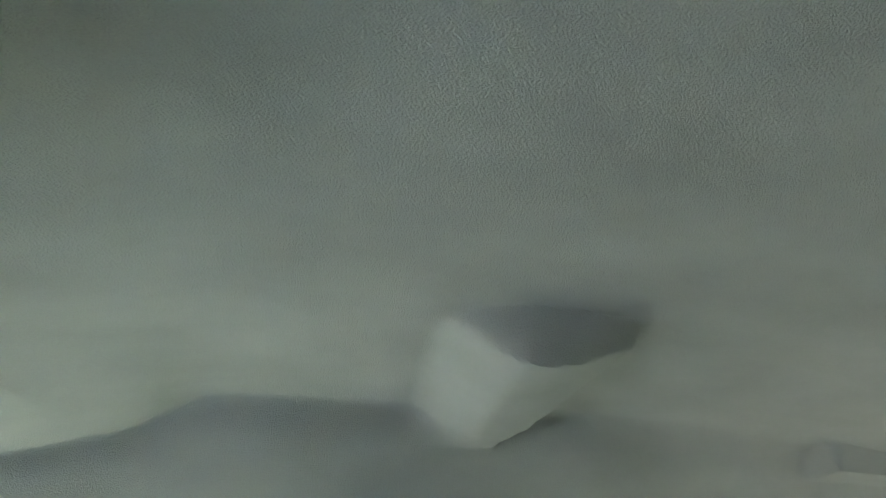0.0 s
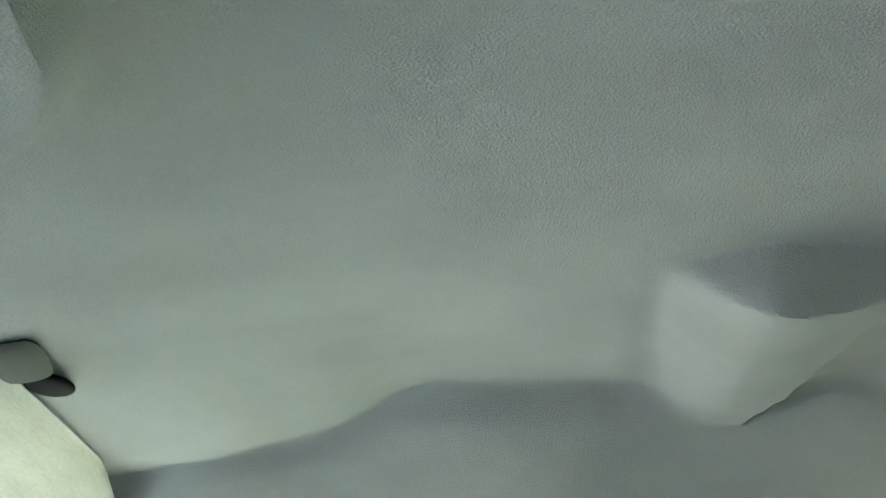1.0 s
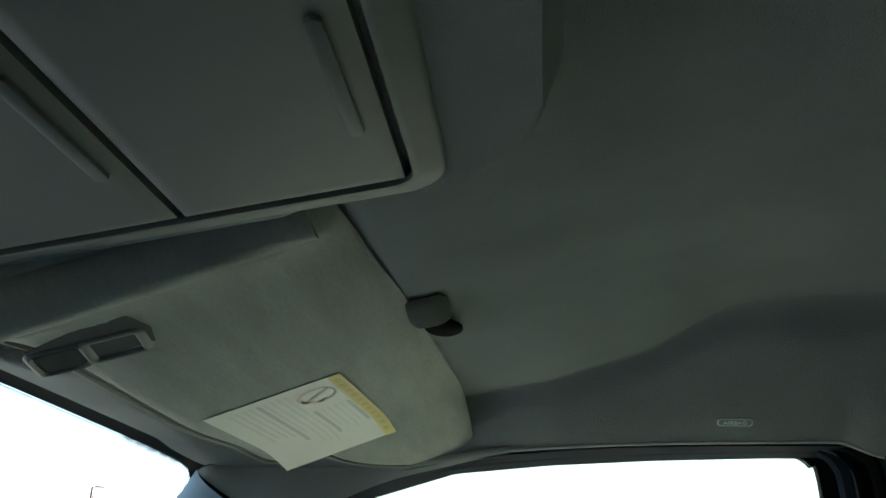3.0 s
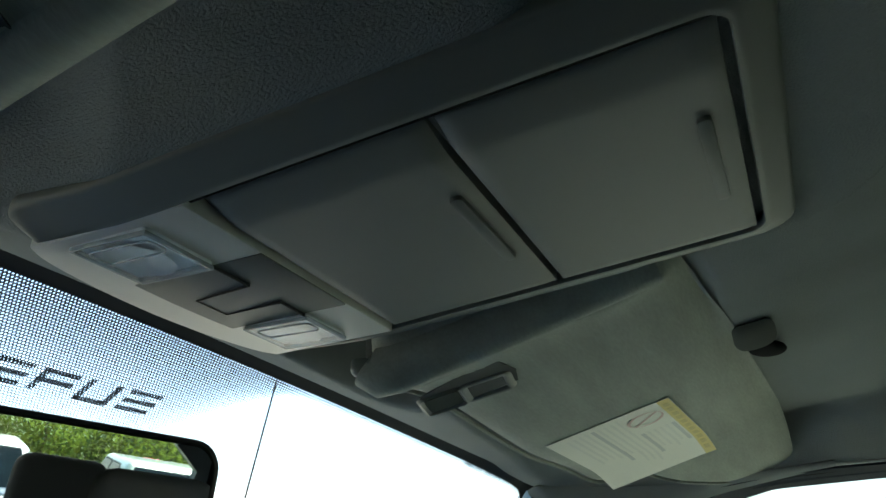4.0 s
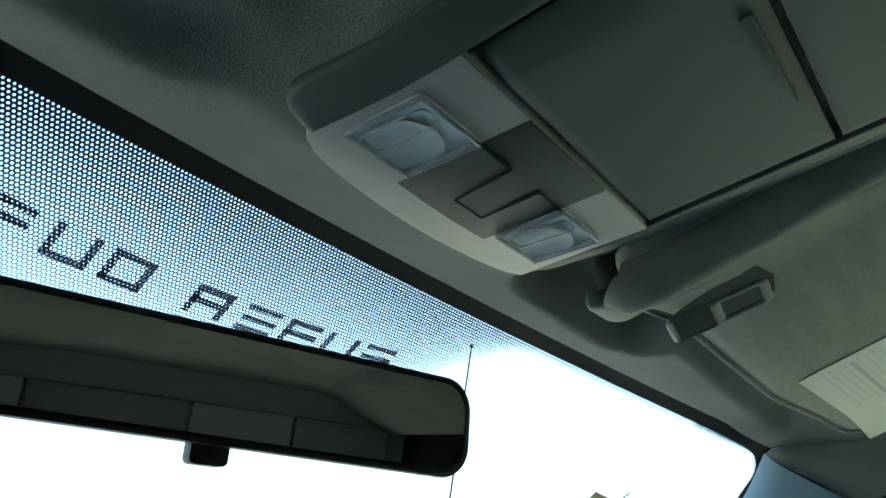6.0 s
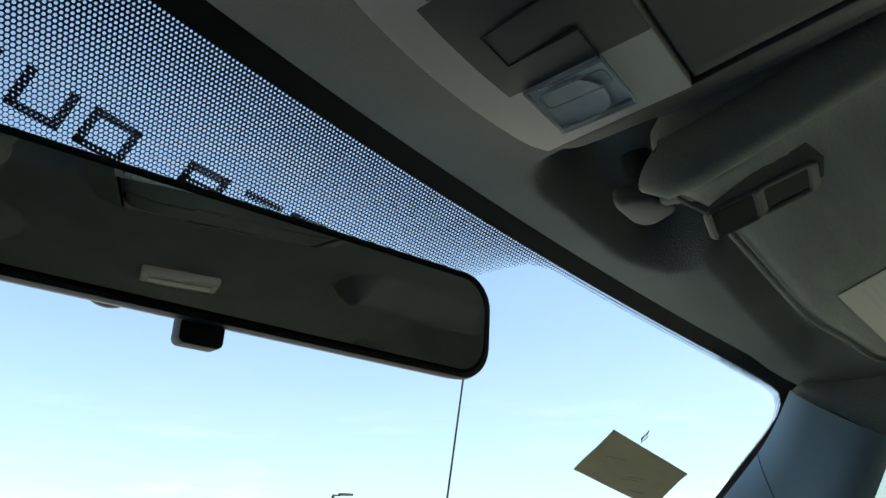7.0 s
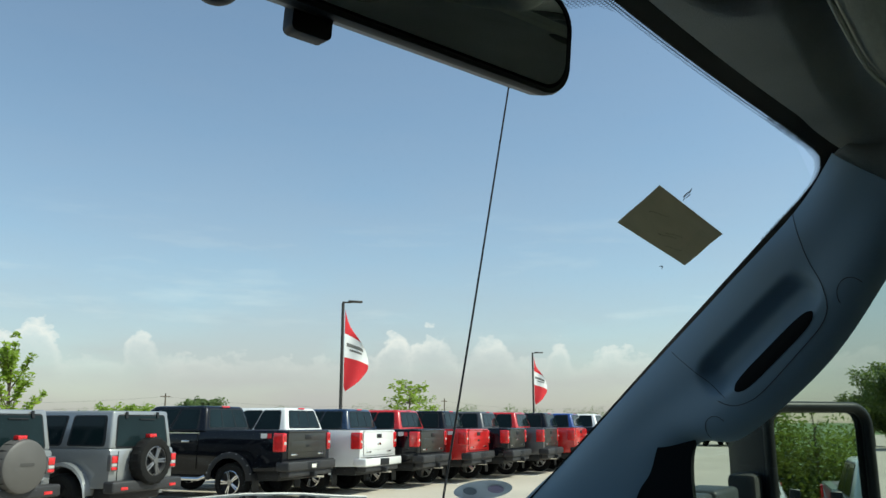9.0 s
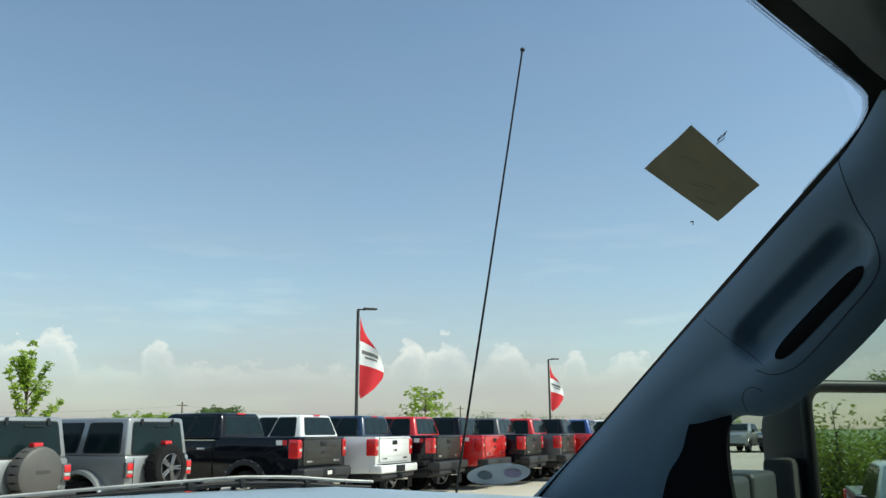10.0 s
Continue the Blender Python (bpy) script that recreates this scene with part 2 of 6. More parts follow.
PLASTIC_GREY = mat("grey_bumper", (0.024, 0.024, 0.026), 0.6, grain=300, bump=0.1, vary=0.1)
OWN_PAINT = mat("own_paint", (0.74, 0.75, 0.76), 0.3, coat=0.6, bump=0, vary=0.03)
HOOD_PAINT = mat("hood_paint", (0.56, 0.48, 0.39), 0.3, coat=0.6, bump=0, vary=0.03)
LEAF_HEDGE = sheer(mat("hedge_leaves", (0.048, 0.070, 0.018), 0.65, grain=2, bump=0, vary=0.8, broad=0.40), (0.12, 0.145, 0.025), 0.34)
POLE = mat("dark_bronze_pole", (0.035, 0.032, 0.03), 0.5, grain=40, bump=0.05, vary=0.2)
FLAG_RED = mat("flag_red", (0.56, 0.020, 0.030), 0.85, grain=300, bump=0.2, vary=0.1)
FLAG_WHITE = mat("flag_white", (0.80, 0.80, 0.80), 0.85, grain=300, bump=0.2, vary=0.05)
BARK = mat("bark", (0.12, 0.09, 0.065), 0.95, grain=40, bump=0.8, vary=0.3, dist=0.01)
LEAF = sheer(mat("young_leaves", (0.19, 0.27, 0.03), 0.6, grain=3, bump=0, vary=0.4, broad=1.2), (0.36, 0.50, 0.05), 0.45)
LEAF_DARK = sheer(mat("wood_leaves", (0.085, 0.135, 0.035), 0.7, grain=2, bump=0, vary=0.5, broad=0.35), (0.19, 0.255, 0.045), 0.42)
GRASS = mat("grass", (0.09, 0.15, 0.035), 0.95, grain=6, bump=0.4, vary=0.4, broad=0.3, dist=0.05)
ASPHALT = mat("lot_paving", (0.42, 0.38, 0.31), 0.9, grain=25, bump=0.4, vary=0.14, broad=0.25, dist=0.01)
STRIPE = mat("white_line_paint", (0.72, 0.72, 0.70), 0.8, grain=30, bump=0.1, vary=0.12)
CONCRETE = mat("building_panel", (0.55, 0.54, 0.52), 0.8, grain=4, bump=0.1, vary=0.08)
WINDSHIELD = pane_mat("windshield_glass", (0.95, 0.965, 0.96), 0.003)
DOOR_GLASS = pane_mat("door_glass", (0.76, 0.81, 0.78), 0.03)
SIDE_GLASS = pane_mat("side_glass", (0.80, 0.84, 0.82), 0.03)
PRIVACY_GLASS = pane_mat("privacy_glass", (0.50, 0.52, 0.50), 0.03)
LENS_CLEAR = pane_mat("clear_lens", (0.95, 0.97, 0.98), 0.06, 0.22)
LENS_MILKY = milky_mat("milky_lens", (0.62, 0.66, 0.69))
MIRROR = mirror_mat("mirror_glass", (0.84, 0.85, 0.82))
SIDE_MIRROR = mirror_mat("side_mirror_glass", (0.80, 0.84, 0.82))
FRIT = frit_mat("frit_dots", 0.265, 0.485, 0.0033)
FRIT_DARK = frit_mat("frit_lettering_dots", 0.22, 0.30, 0.0033)

# ---- mesh helpers ----
def link(name, bm, material, parent=None, label="", smooth=True):
    me = bpy.data.meshes.new(name)
    bm.normal_update(); bm.to_mesh(me); bm.free()
    ob = new(name, me)
    if material: me.materials.append(material)
    if smooth:
        me.polygons.foreach_set("use_smooth", [len(p.vertices) < 5 for p in me.polygons])
        me.set_sharp_from_angle(angle=radians(38))
    if parent: ob.parent = parent
    if label: ob["label"] = label
    return ob

def part(name, bm, material, parent, label=""):
    return link(name, bm, material, parent, label)

def thing(name, label, category, group="", kind="", m=None):
    ob = new(name)
    ob.empty_display_size = 0.05
    if m is not None: ob.matrix_world = m
    return tagged(ob, label, category, group, kind)

def box(lo, hi, bev=0.0, seg=2, bm=None, m=None):
    b = bm or bmesh.new()
    r = bmesh.ops.create_cube(b, size=1.0)
    vs = r["verts"]
    for v in vs:
        v.co = Vector([lo[i] + (v.co[i] + 0.5) * (hi[i] - lo[i]) for i in range(3)])
    if bev:
        es = list({e for v in vs for e in v.link_edges})
        r = bmesh.ops.bevel(b, geom=es, offset=bev, segments=seg, profile=0.5, affect="EDGES", clamp_overlap=True)
        vs = list({v for f in r["faces"] for v in f.verts} | {v for v in vs if v.is_valid})
    if m is not None: bmesh.ops.transform(b, matrix=m, verts=[v for v in vs if v.is_valid])
    return b

def grid(nu, nv, fn, bm=None, uvs=None):
    """A sheet of nu x nv faces; fn(u, v) with 0..1 gives the place."""
    b = bm or bmesh.new()
    rows = [[b.verts.new(fn(i / nu, j / nv)) for i in range(nu + 1)] for j in range(nv + 1)]
    lay = {k: b.loops.layers.uv.new(k) for k in (uvs or {})}
    for j in range(nv):
        for i in range(nu):
            f = b.faces.new((rows[j][i], rows[j][i + 1], rows[j + 1][i + 1], rows[j + 1][i]))
            for k, g in (uvs or {}).items():
                for lp, (a, c) in zip(f.loops, ((i, j), (i + 1, j), (i + 1, j + 1), (i, j + 1))):
                    lp[lay[k]].uv = g(a / nu, c / nv)
    return b

def thicken(b, t):
    b.normal_update()
    bmesh.ops.solidify(b, geom=list(b.faces), thickness=t)
    return b

def prism(poly, depth, bev=0.0, seg=2, m=None, bm=None):
    """A flat outline (x, y) pulled up by depth along z."""
    b = bm or bmesh.new()
    lo = [b.verts.new((x, y, 0)) for x, y in poly]
    f = b.faces.new(lo)
    r = bmesh.ops.extrude_face_region(b, geom=[f])
    up = [v for v in r["geom"] if isinstance(v, bmesh.types.BMVert)]
    bmesh.ops.translate(b, vec=(0, 0, depth), verts=up)
    vs = lo + up
    bmesh.ops.recalc_face_normals(b, faces=b.faces[:])
    if bev:
        es = list({e for v in vs for e in v.link_edges})
        bmesh.ops.bevel(b, geom=es, offset=bev, segments=seg, profile=0.5, affect="EDGES", clamp_overlap=True)
    if m is not None: bmesh.ops.transform(b, matrix=m, verts=b.verts[:])
    return b

def rounded(x0, y0, x1, y1, r, n=6):
    out = []
    for cx, cy, a0 in ((x1 - r, y1 - r, 0), (x0 + r, y1 - r, 90), (x0 + r, y0 + r, 180), (x1 - r, y0 + r, 270)):
        for k in range(n + 1):
            a = radians(a0 + 90 * k / n)
            out.append((cx + r * math.cos(a), cy + r * math.sin(a)))
    return out

def tube(points, radius, sides=10, bm=None, taper=None):
    """A round rod along points; taper gives the far radius."""
    b = bm or bmesh.new()
    ps = [Vector(p) for p in points]
    rings = []
    for i, p in enumerate(ps):
        d = (ps[min(i + 1, len(ps) - 1)] - ps[max(i - 1, 0)]).normalized()
        s = d.orthogonal().normalized() if not rings else (side - d * side.dot(d)).normalized()
        side = s
        t = d.cross(s)
        r = radius if taper is None else radius + (taper - radius) * i / (len(ps) - 1)
        rings.append([b.verts.new(p + (s * math.cos(a) + t * math.sin(a)) * r) for a in (2 * math.pi * k / sides for k in range(sides))])
    for a, c in zip(rings, rings[1:]):
        for k in range(sides):
            b.faces.new((a[k], a[(k + 1) % sides], c[(k + 1) % sides], c[k]))
    b.faces.new(rings[0][::-1]); b.faces.new(rings[-1])
    return b

def ease(t):
    t = min(1.0, max(0.0, t))
    return t * t * (3 - 2 * t)

def along(table, v):
    """Straight-line lookup in a short table of (key, value)."""
    if v <= table[0][0]: return table[0][1]
    for (a, p), (c, q) in zip(table, table[1:]):
        if v <= c:
            k = (v - a) / (c - a)
            return p + (q - p) * k
    return table[-1][1]

def frame_of(o, ux, uy):
    """A pose with origin o, x along ux and y close to uy."""
    ux = Vector(ux).normalized(); uz = ux.cross(Vector(uy)).normalized(); uy = uz.cross(ux)
    return Matrix(((ux.x, uy.x, uz.x, o[0]), (ux.y, uy.y, uz.y, o[1]), (ux.z, uy.z, uz.z, o[2]), (0, 0, 0, 1)))

# ---- the cab: shell and lining ----
GROUND = -0.15
CROWN = [(-2.0, 1.985), (-1.9, 1.990), (-1.5, 2.030), (-1.2, 2.044), (-0.9, 2.050), (-0.65, 2.045), (-0.55, 2.032), (-0.47, 2.008), (-0.37, 1.974), (-0.1, 1.931), (0.0, 1.922), (0.08, 1.922)]
RAIL = [(-1.95, 1.898), (-0.8, 1.901), (-0.60, 1.900), (-0.49, 1.897), (-0.37, 1.889), (-0.24, 1.869), (-0.10, 1.861), (0.0, 1.858)]
SHOULDER = [(-1.95, 0.50), (-1.15, 0.515), (-0.887, 0.572), (-0.731, 0.581), (-0.672, 0.592), (-0.642, 0.607), (-0.616, 0.630), (-0.585, 0.644), (-0.54, 0.652), (-0.48, 0.657), (-0.42, 0.670), (-0.36, 0.692), (-0.22, 0.69), (-0.10, 0.63), (0.1, 0.58)]

def glass_y(x, z):
    return 0.236 - 1.398 * (z - 1.85) - 0.443 * x * x

def glass_top(x):
    return 1.85 + (0.139 - 0.193 * x * x) / 1.398

def header_y(x):
    """Where the headliner meets the windshield."""
    return glass_y(x, glass_top(x)) - 0.011

def con_z(y):
    return 1.908 + (-0.1 - y) * 0.155

def softbox(x, y, cx, cy, hx, hy, r):
    qx, qy = abs(x - cx) - hx + r, abs(y - cy) - hy + r
    return math.hypot(max(qx, 0), max(qy, 0)) + min(max(qx, qy), 0) - r

def even(rows, y):
    """A profile smoothed towards the back of the cab."""
    k = 0.028 * ease((-0.30 - y) / 0.15)
    return sum(along(rows, y + k * i) for i in range(-3, 4)) / 7

def lining(x, y):
    """Height of the headliner's underside."""
    a = abs(x)
    z = even(CROWN, y)
    z -= (0.04 + 0.08 * ease((y + 0.45) / 0.5)) * a * a
    # pocket in which the visor lies
    clear = ease((header_y(a) - 0.015 - y) / 0.05)
    z += clear * 0.024 * (1 - ease((softbox(a, y, 0.42, -0.187, 0.316, 0.145, 0.07) + 0.032) / 0.040))
    # the ceiling bends down towards the door behind the visor
    z -= 0.026 * ease((a - 0.40) / 0.26) * ease((y + 0.67) / 0.11) * ease((-0.33 - y) / 0.15)
    # rolled side over the doors
    b = sum(along(SHOULDER, y + 0.012 * k) for k in range(-3, 4)) / 7
    if a > b:
        t = (a - b) / (0.736 - b)
        s = min(1.0, 0.80 * t + 0.20 * (1 - (1 - min(t, 1.0)) ** 2.0)) * ease(t / 0.30 + 0.12)
        z = z + (even(RAIL, y) - 0.018 * ease((-0.795 - y) / 0.056) * t - z) * s
    # moulded wedge over the middle pillar: upright inboard face, sloping front, cut off square behind
    if a > 0.25 and -1.02 < y < -0.79:
        inner = along(((-1.004, 0.2845), (-0.960, 0.287), (-0.888, 0.297), (-0.824, 0.3315)), y)
        rear = ease((-0.915 - y) / 0.11)
        foot = 1.995 + 0.032 * rear * max(0.0, 1 - (a - 0.278) / 0.223)
        w = ease((a - inner + 0.007) / 0.024) * ease((-0.805 - 0.30 * (a - 0.322) - y) / 0.096) * ease((y + 1.012) / 0.010)
        if w > 0 and foot < z: z += (foot - z) * w
    # the like of it, smaller, over the rear pillar
    if a > 0.46 and -1.78 < y < -1.45:
        w = ease((a - 0.478) / 0.022) * ease((-1.475 - y) / 0.030) * ease((y + 1.76) / 0.012)
        if w > 0 and z > 1.982: z += (1.982 - z) * w
    # the lining comes down to a low collar round the overhead console, with a crisp ledge behind it
    back = ease((-0.29 - y) / 0.06)
    d = softbox(x, y, 0.0, -0.27, 0.1425, 0.178, 0.075)
    k = (1 - ease((d + 0.001) / 0.013)) * back
    d = softbox(x, y, 0.0, -0.208, 0.136, 0.192, 0.04)
    k = max(k, (1 - ease((d - 0.004) / 0.050)) * ease((0.050 - y) / 0.06) * (1 - back))
    if k > 0: z = z + (con_z(y) + 0.0085 + 0.010 * ease((y + 0.10) / 0.085) - z) * k
    # lip that rolls up to the top of the windshield
    t = (y - header_y(x) + 0.120) / 0.120
    if t > 0:
        foot = along(CROWN, header_y(x)) - 0.12 * a * a
        z += max(0.004, glass_top(x) - 0.0100 - foot) * min(t, 1.0) ** 1.8
    # deep hollow for the visor's pivot
    z += clear * (0.046 if x > 0 else 0.020) * (1 - ease((softbox(a, y, 0.262, -0.052, 0.117, 0.074, 0.06) + 0.026) / 0.038))
    return z

def lining_point(u, v):
    x = -0.736 + 1.472 * u
    y = -1.95 + (header_y(x) + 1.95) * (v ** 0.60)
    return (x, y, lining(x, y))

b = grid(260, 380, lining_point)
thicken(b, -0.010)
ceiling = tagged(link("ceiling", b, FABRIC), "grey napped fabric headliner of a pickup cab", "headliner", kind="structure")

def roof_point(u, v):
    x, y = -0.868 + 1.736 * u, -2.05 + (header_y((u - 0.5) * 1.5) + 0.03 + 2.05) * v
    return (x, y, 2.105 - 0.055 * abs((u - 0.5) * 2) ** 4 - 0.05 * ease((y + 0.3) / 0.4) - 0.03 * abs((u - 0.5) * 2) ** 10)
b = grid(24, 24, roof_point)
thicken(b, 0.02)
tagged(link("roof_skin", b, OWN_PAINT), "painted steel roof of the pickup cab", "roof", kind="structure")

# windshield
SIDE_EDGE = [(1.33, 0.895), (1.43, 0.866), (1.48, 0.852), (1.645, 0.800), (1.80, 0.752), (1.826, 0.7445), (1.845, 0.736), (1.857, 0.725), (1.8667, 0.7086), (1.874, 0.684), (1.8808, 0.649), (1.8902, 0.600), (1.8985, 0.550)]
def glass_side(z):
    return along(SIDE_EDGE, z)

def glass_at(x, z, inward=0.0):
    """A point on the windshield, moved into the cab."""
    n = Vector((0.886 * x, 1.0, 1.398)).normalized()
    return Vector((x, glass_y(x, z), z)) - n * inward

def glass_grid(u, v, inward=0.0, grow=0.02):
    zr = 1.93 + (1.34 - 1.93) * v
    x = (u * 2 - 1) * (glass_side(zr) + 0.10)
    z = glass_top(x) + grow * 0.6 + (1.34 - glass_top(x) - grow * 0.6) * v
    return glass_at(x, z, inward)

window = thing("window_1", "wide curved windshield with dotted black sunband", "windshield", kind="structure")
pane = part("pane", grid(30, 24, glass_grid), WINDSHIELD, window, "clear laminated glass")
pane.visible_shadow = False

def band_point(u, v):
    x = -0.78 + 1.56 * u
    z = glass_top(x) + 0.030 - 0.0395 * v
    return glass_at(x, z, 0.003)
part("frit_band", grid(60, 3, band_point), BLACK, window, "solid black printed edge")

for s in (-1, 1):
    def edge_point(u, v, s=s):
        z = 1.915 + (1.34 - 1.915) * v
        x = s * (glass_side(z) + (0.030 + 0.09 * ease((z - 1.78) / 0.06)) * (1 - u))
        return glass_at(x, z, 0.003)
    part("frit_edge", grid(3, 240, edge_point), BLACK, window, "solid black printed edge")

for s in (-1, 1):
    def fringe_point(u, v, s=s):
        z = 1.782 + (1.8905 - 1.782) * v
        return glass_at(s * (glass_side(z) + 0.001 - 0.0045 * u), z - 0.0030 * u * ease((z - 1.83) / 0.03), 0.0036)
    part("dotted_edge", grid(4, 60, fringe_point, uvs={"plan": lambda u, v, f=fringe_point: (f(u, v).x, f(u, v).z * 1.72), "fade": lambda u, v: (0.25 + 0.6 * u, 0)}), FRIT, window, "fringe of printed dots")
LOW = [(0.0, 1.858), (0.19, 1.860), (0.215, 1.874), (0.245, 1.895), (0.268, 1.908), (0.298, 1.9195), (0.34, 1.922), (0.70, 1.922)]
def dots_point(u, v, inward=0.0035):
    x = -0.69 + 1.38 * u
    hi = glass_top(x) - 0.0088
    return glass_at(x, hi + (min(along(LOW, abs(x)), hi - 0.0046) - hi) * v, inward)
def plan_uv(fn):
    def g(u, v):
        p = fn(u, v)
        return (p.x, (p.z - glass_top(p.x)) * 1.72)
    return g
part("dotted_sunband", grid(120, 10, dots_point, uvs={"plan": plan_uv(dots_point), "fade": lambda u, v: (v, 0)}), FRIT, window, "black printed dots that thin out downwards")

# block shapes printed in the sunband, one per character space
def glyph(x0, x1, bars):
    z0, z1 = 1.8835, 1.8985
    t, tz = 0.0062, 0.0030
    b = bmesh.new()
    spots = {"t": (x0, x1, z1 - tz, z1), "b": (x0, x1, z0, z0 + tz), "m": (x0, x1, 0.5 * (z0 + z1) - tz / 2, 0.5 * (z0 + z1) + tz / 2),
             "l": (x0, x0 + t, z0, z1), "r": (x1 - t, x1, z0, z1)}
    for k in bars:
        a, c, lo, hi = spots[k]
        fn = lambda u, v: glass_at(a + (c - a) * u, lo + (hi - lo) * v, 0.0045 + 0.0003 * bars.index(k))
        uvs = {"plan": plan_uv(fn), "fade": lambda u, v: (0.3, 0)}
        if not b.verts:
            b = grid(4, 3, fn, uvs=uvs)
        else:
            lay1, lay2 = b.loops.layers.uv["plan"], b.loops.layers.uv["fade"]
            rows = [[b.verts.new(fn(i / 4, j / 3)) for i in range(5)] for j in range(4)]
            for j in range(3):
                for i in range(4):
                    f = b.faces.new((rows[j][i], rows[j][i + 1], rows[j + 1][i + 1], rows[j + 1][i]))
                    for lp in f.loops:
                        lp[lay1].uv = (lp.vert.co.x, (lp.vert.co.z - glass_top(lp.vert.co.x)) * 1.72); lp[lay2].uv = (0.3, 0)
    return b
for x1, bars in ((0.186, "tbm"), (0.143, "lrb"), (0.100, "ltm"), (0.057, "tbm"), (0.008, "ltrm"), (-0.064, "ltrb"), (-0.108, "lrb"), (-0.156, "tm"), (-0.198, "lmr")):
    part("sunband_block", glyph(x1 - 0.034, x1, bars), FRIT_DARK, window, "printed block in denser dots")

# doors, pillars, rear wall
OPENING = [(0.202, 1.385), (0.202, 1.513), (0.12, 1.600), (0.03, 1.695), (-0.08, 1.785), (-0.196, 1.838), (-0.332, 1.878), (-0.46, 1.889), (-0.592, 1.895), (-0.728, 1.898), (-0.768, 1.893), (-0.787, 1.880), (-0.796, 1.852), (-0.798, 1.60), (-0.798, 1.385)]
OUTER = [(0.335, 1.20), (0.296, 1.415), (0.266, 1.475), (0.238, 1.535), (0.12, 1.68), (-0.04, 1.84), (-0.20, 1.93), (-0.334, 1.96), (-0.487, 1.97), (-0.656, 1.975), (-0.76, 1.975), (-0.84, 1.975), (-0.90, 1.96), (-0.93, 1.60), (-0.93, 1.20)]
OPENING_REAR = [(-1.06, 1.39), (-1.06, 1.84), (-1.10, 1.875), (-1.40, 1.868), (-1.50, 1.84), (-1.54, 1.39)]
OUTER_REAR = [(-0.93, 1.20), (-0.93, 1.95), (-1.02, 1.97), (-1.7, 1.97), (-1.95, 1.95), (-1.95, 1.20)]
def poly(pts, t):
    t *= len(pts) - 1
    i = min(int(t), len(pts) - 2)
    p0, p1, p2, p3 = (Vector(pts[max(0, min(len(pts) - 1, i + k))]) for k in (-1, 0, 1, 2))
    k = t - i
    return 0.5 * ((2 * p1) + (p2 - p0) * k + (2 * p0 - 5 * p1 + 4 * p2 - p3) * k * k + (3 * p1 - p0 - 3 * p2 + p3) * k ** 3)
def soft_ring(pts, n=8):
    """An open run of points, rounded through all its corners, closed below by a straight sill."""
    flat = [(y, z, 0.0) for y, z in pts]
    return [(q.x, q.y) for q in (poly(flat, k / (n * (len(pts) - 1))) for k in range(n * (len(pts) - 1) + 1))]
def ring(inner, outer, x0, x1, soft=False):
    if soft: inner, outer = soft_ring(inner), soft_ring(outer)
    b = bmesh.new()
    loops = [[b.verts.new((x, y, z)) for y, z in pts] for pts, x in ((inner, x0), (outer, x0), (outer, x1), (inner, x1))]
    n = len(inner)
    for a, c in ((0, 1), (1, 2), (2, 3), (3, 0)):
        for k in range(n):
            b.faces.new((loops[a][k], loops[a][(k + 1) % n], loops[c][(k + 1) % n], loops[c][k]))
    bmesh.ops.recalc_face_normals(b, faces=b.faces[:])
    return b
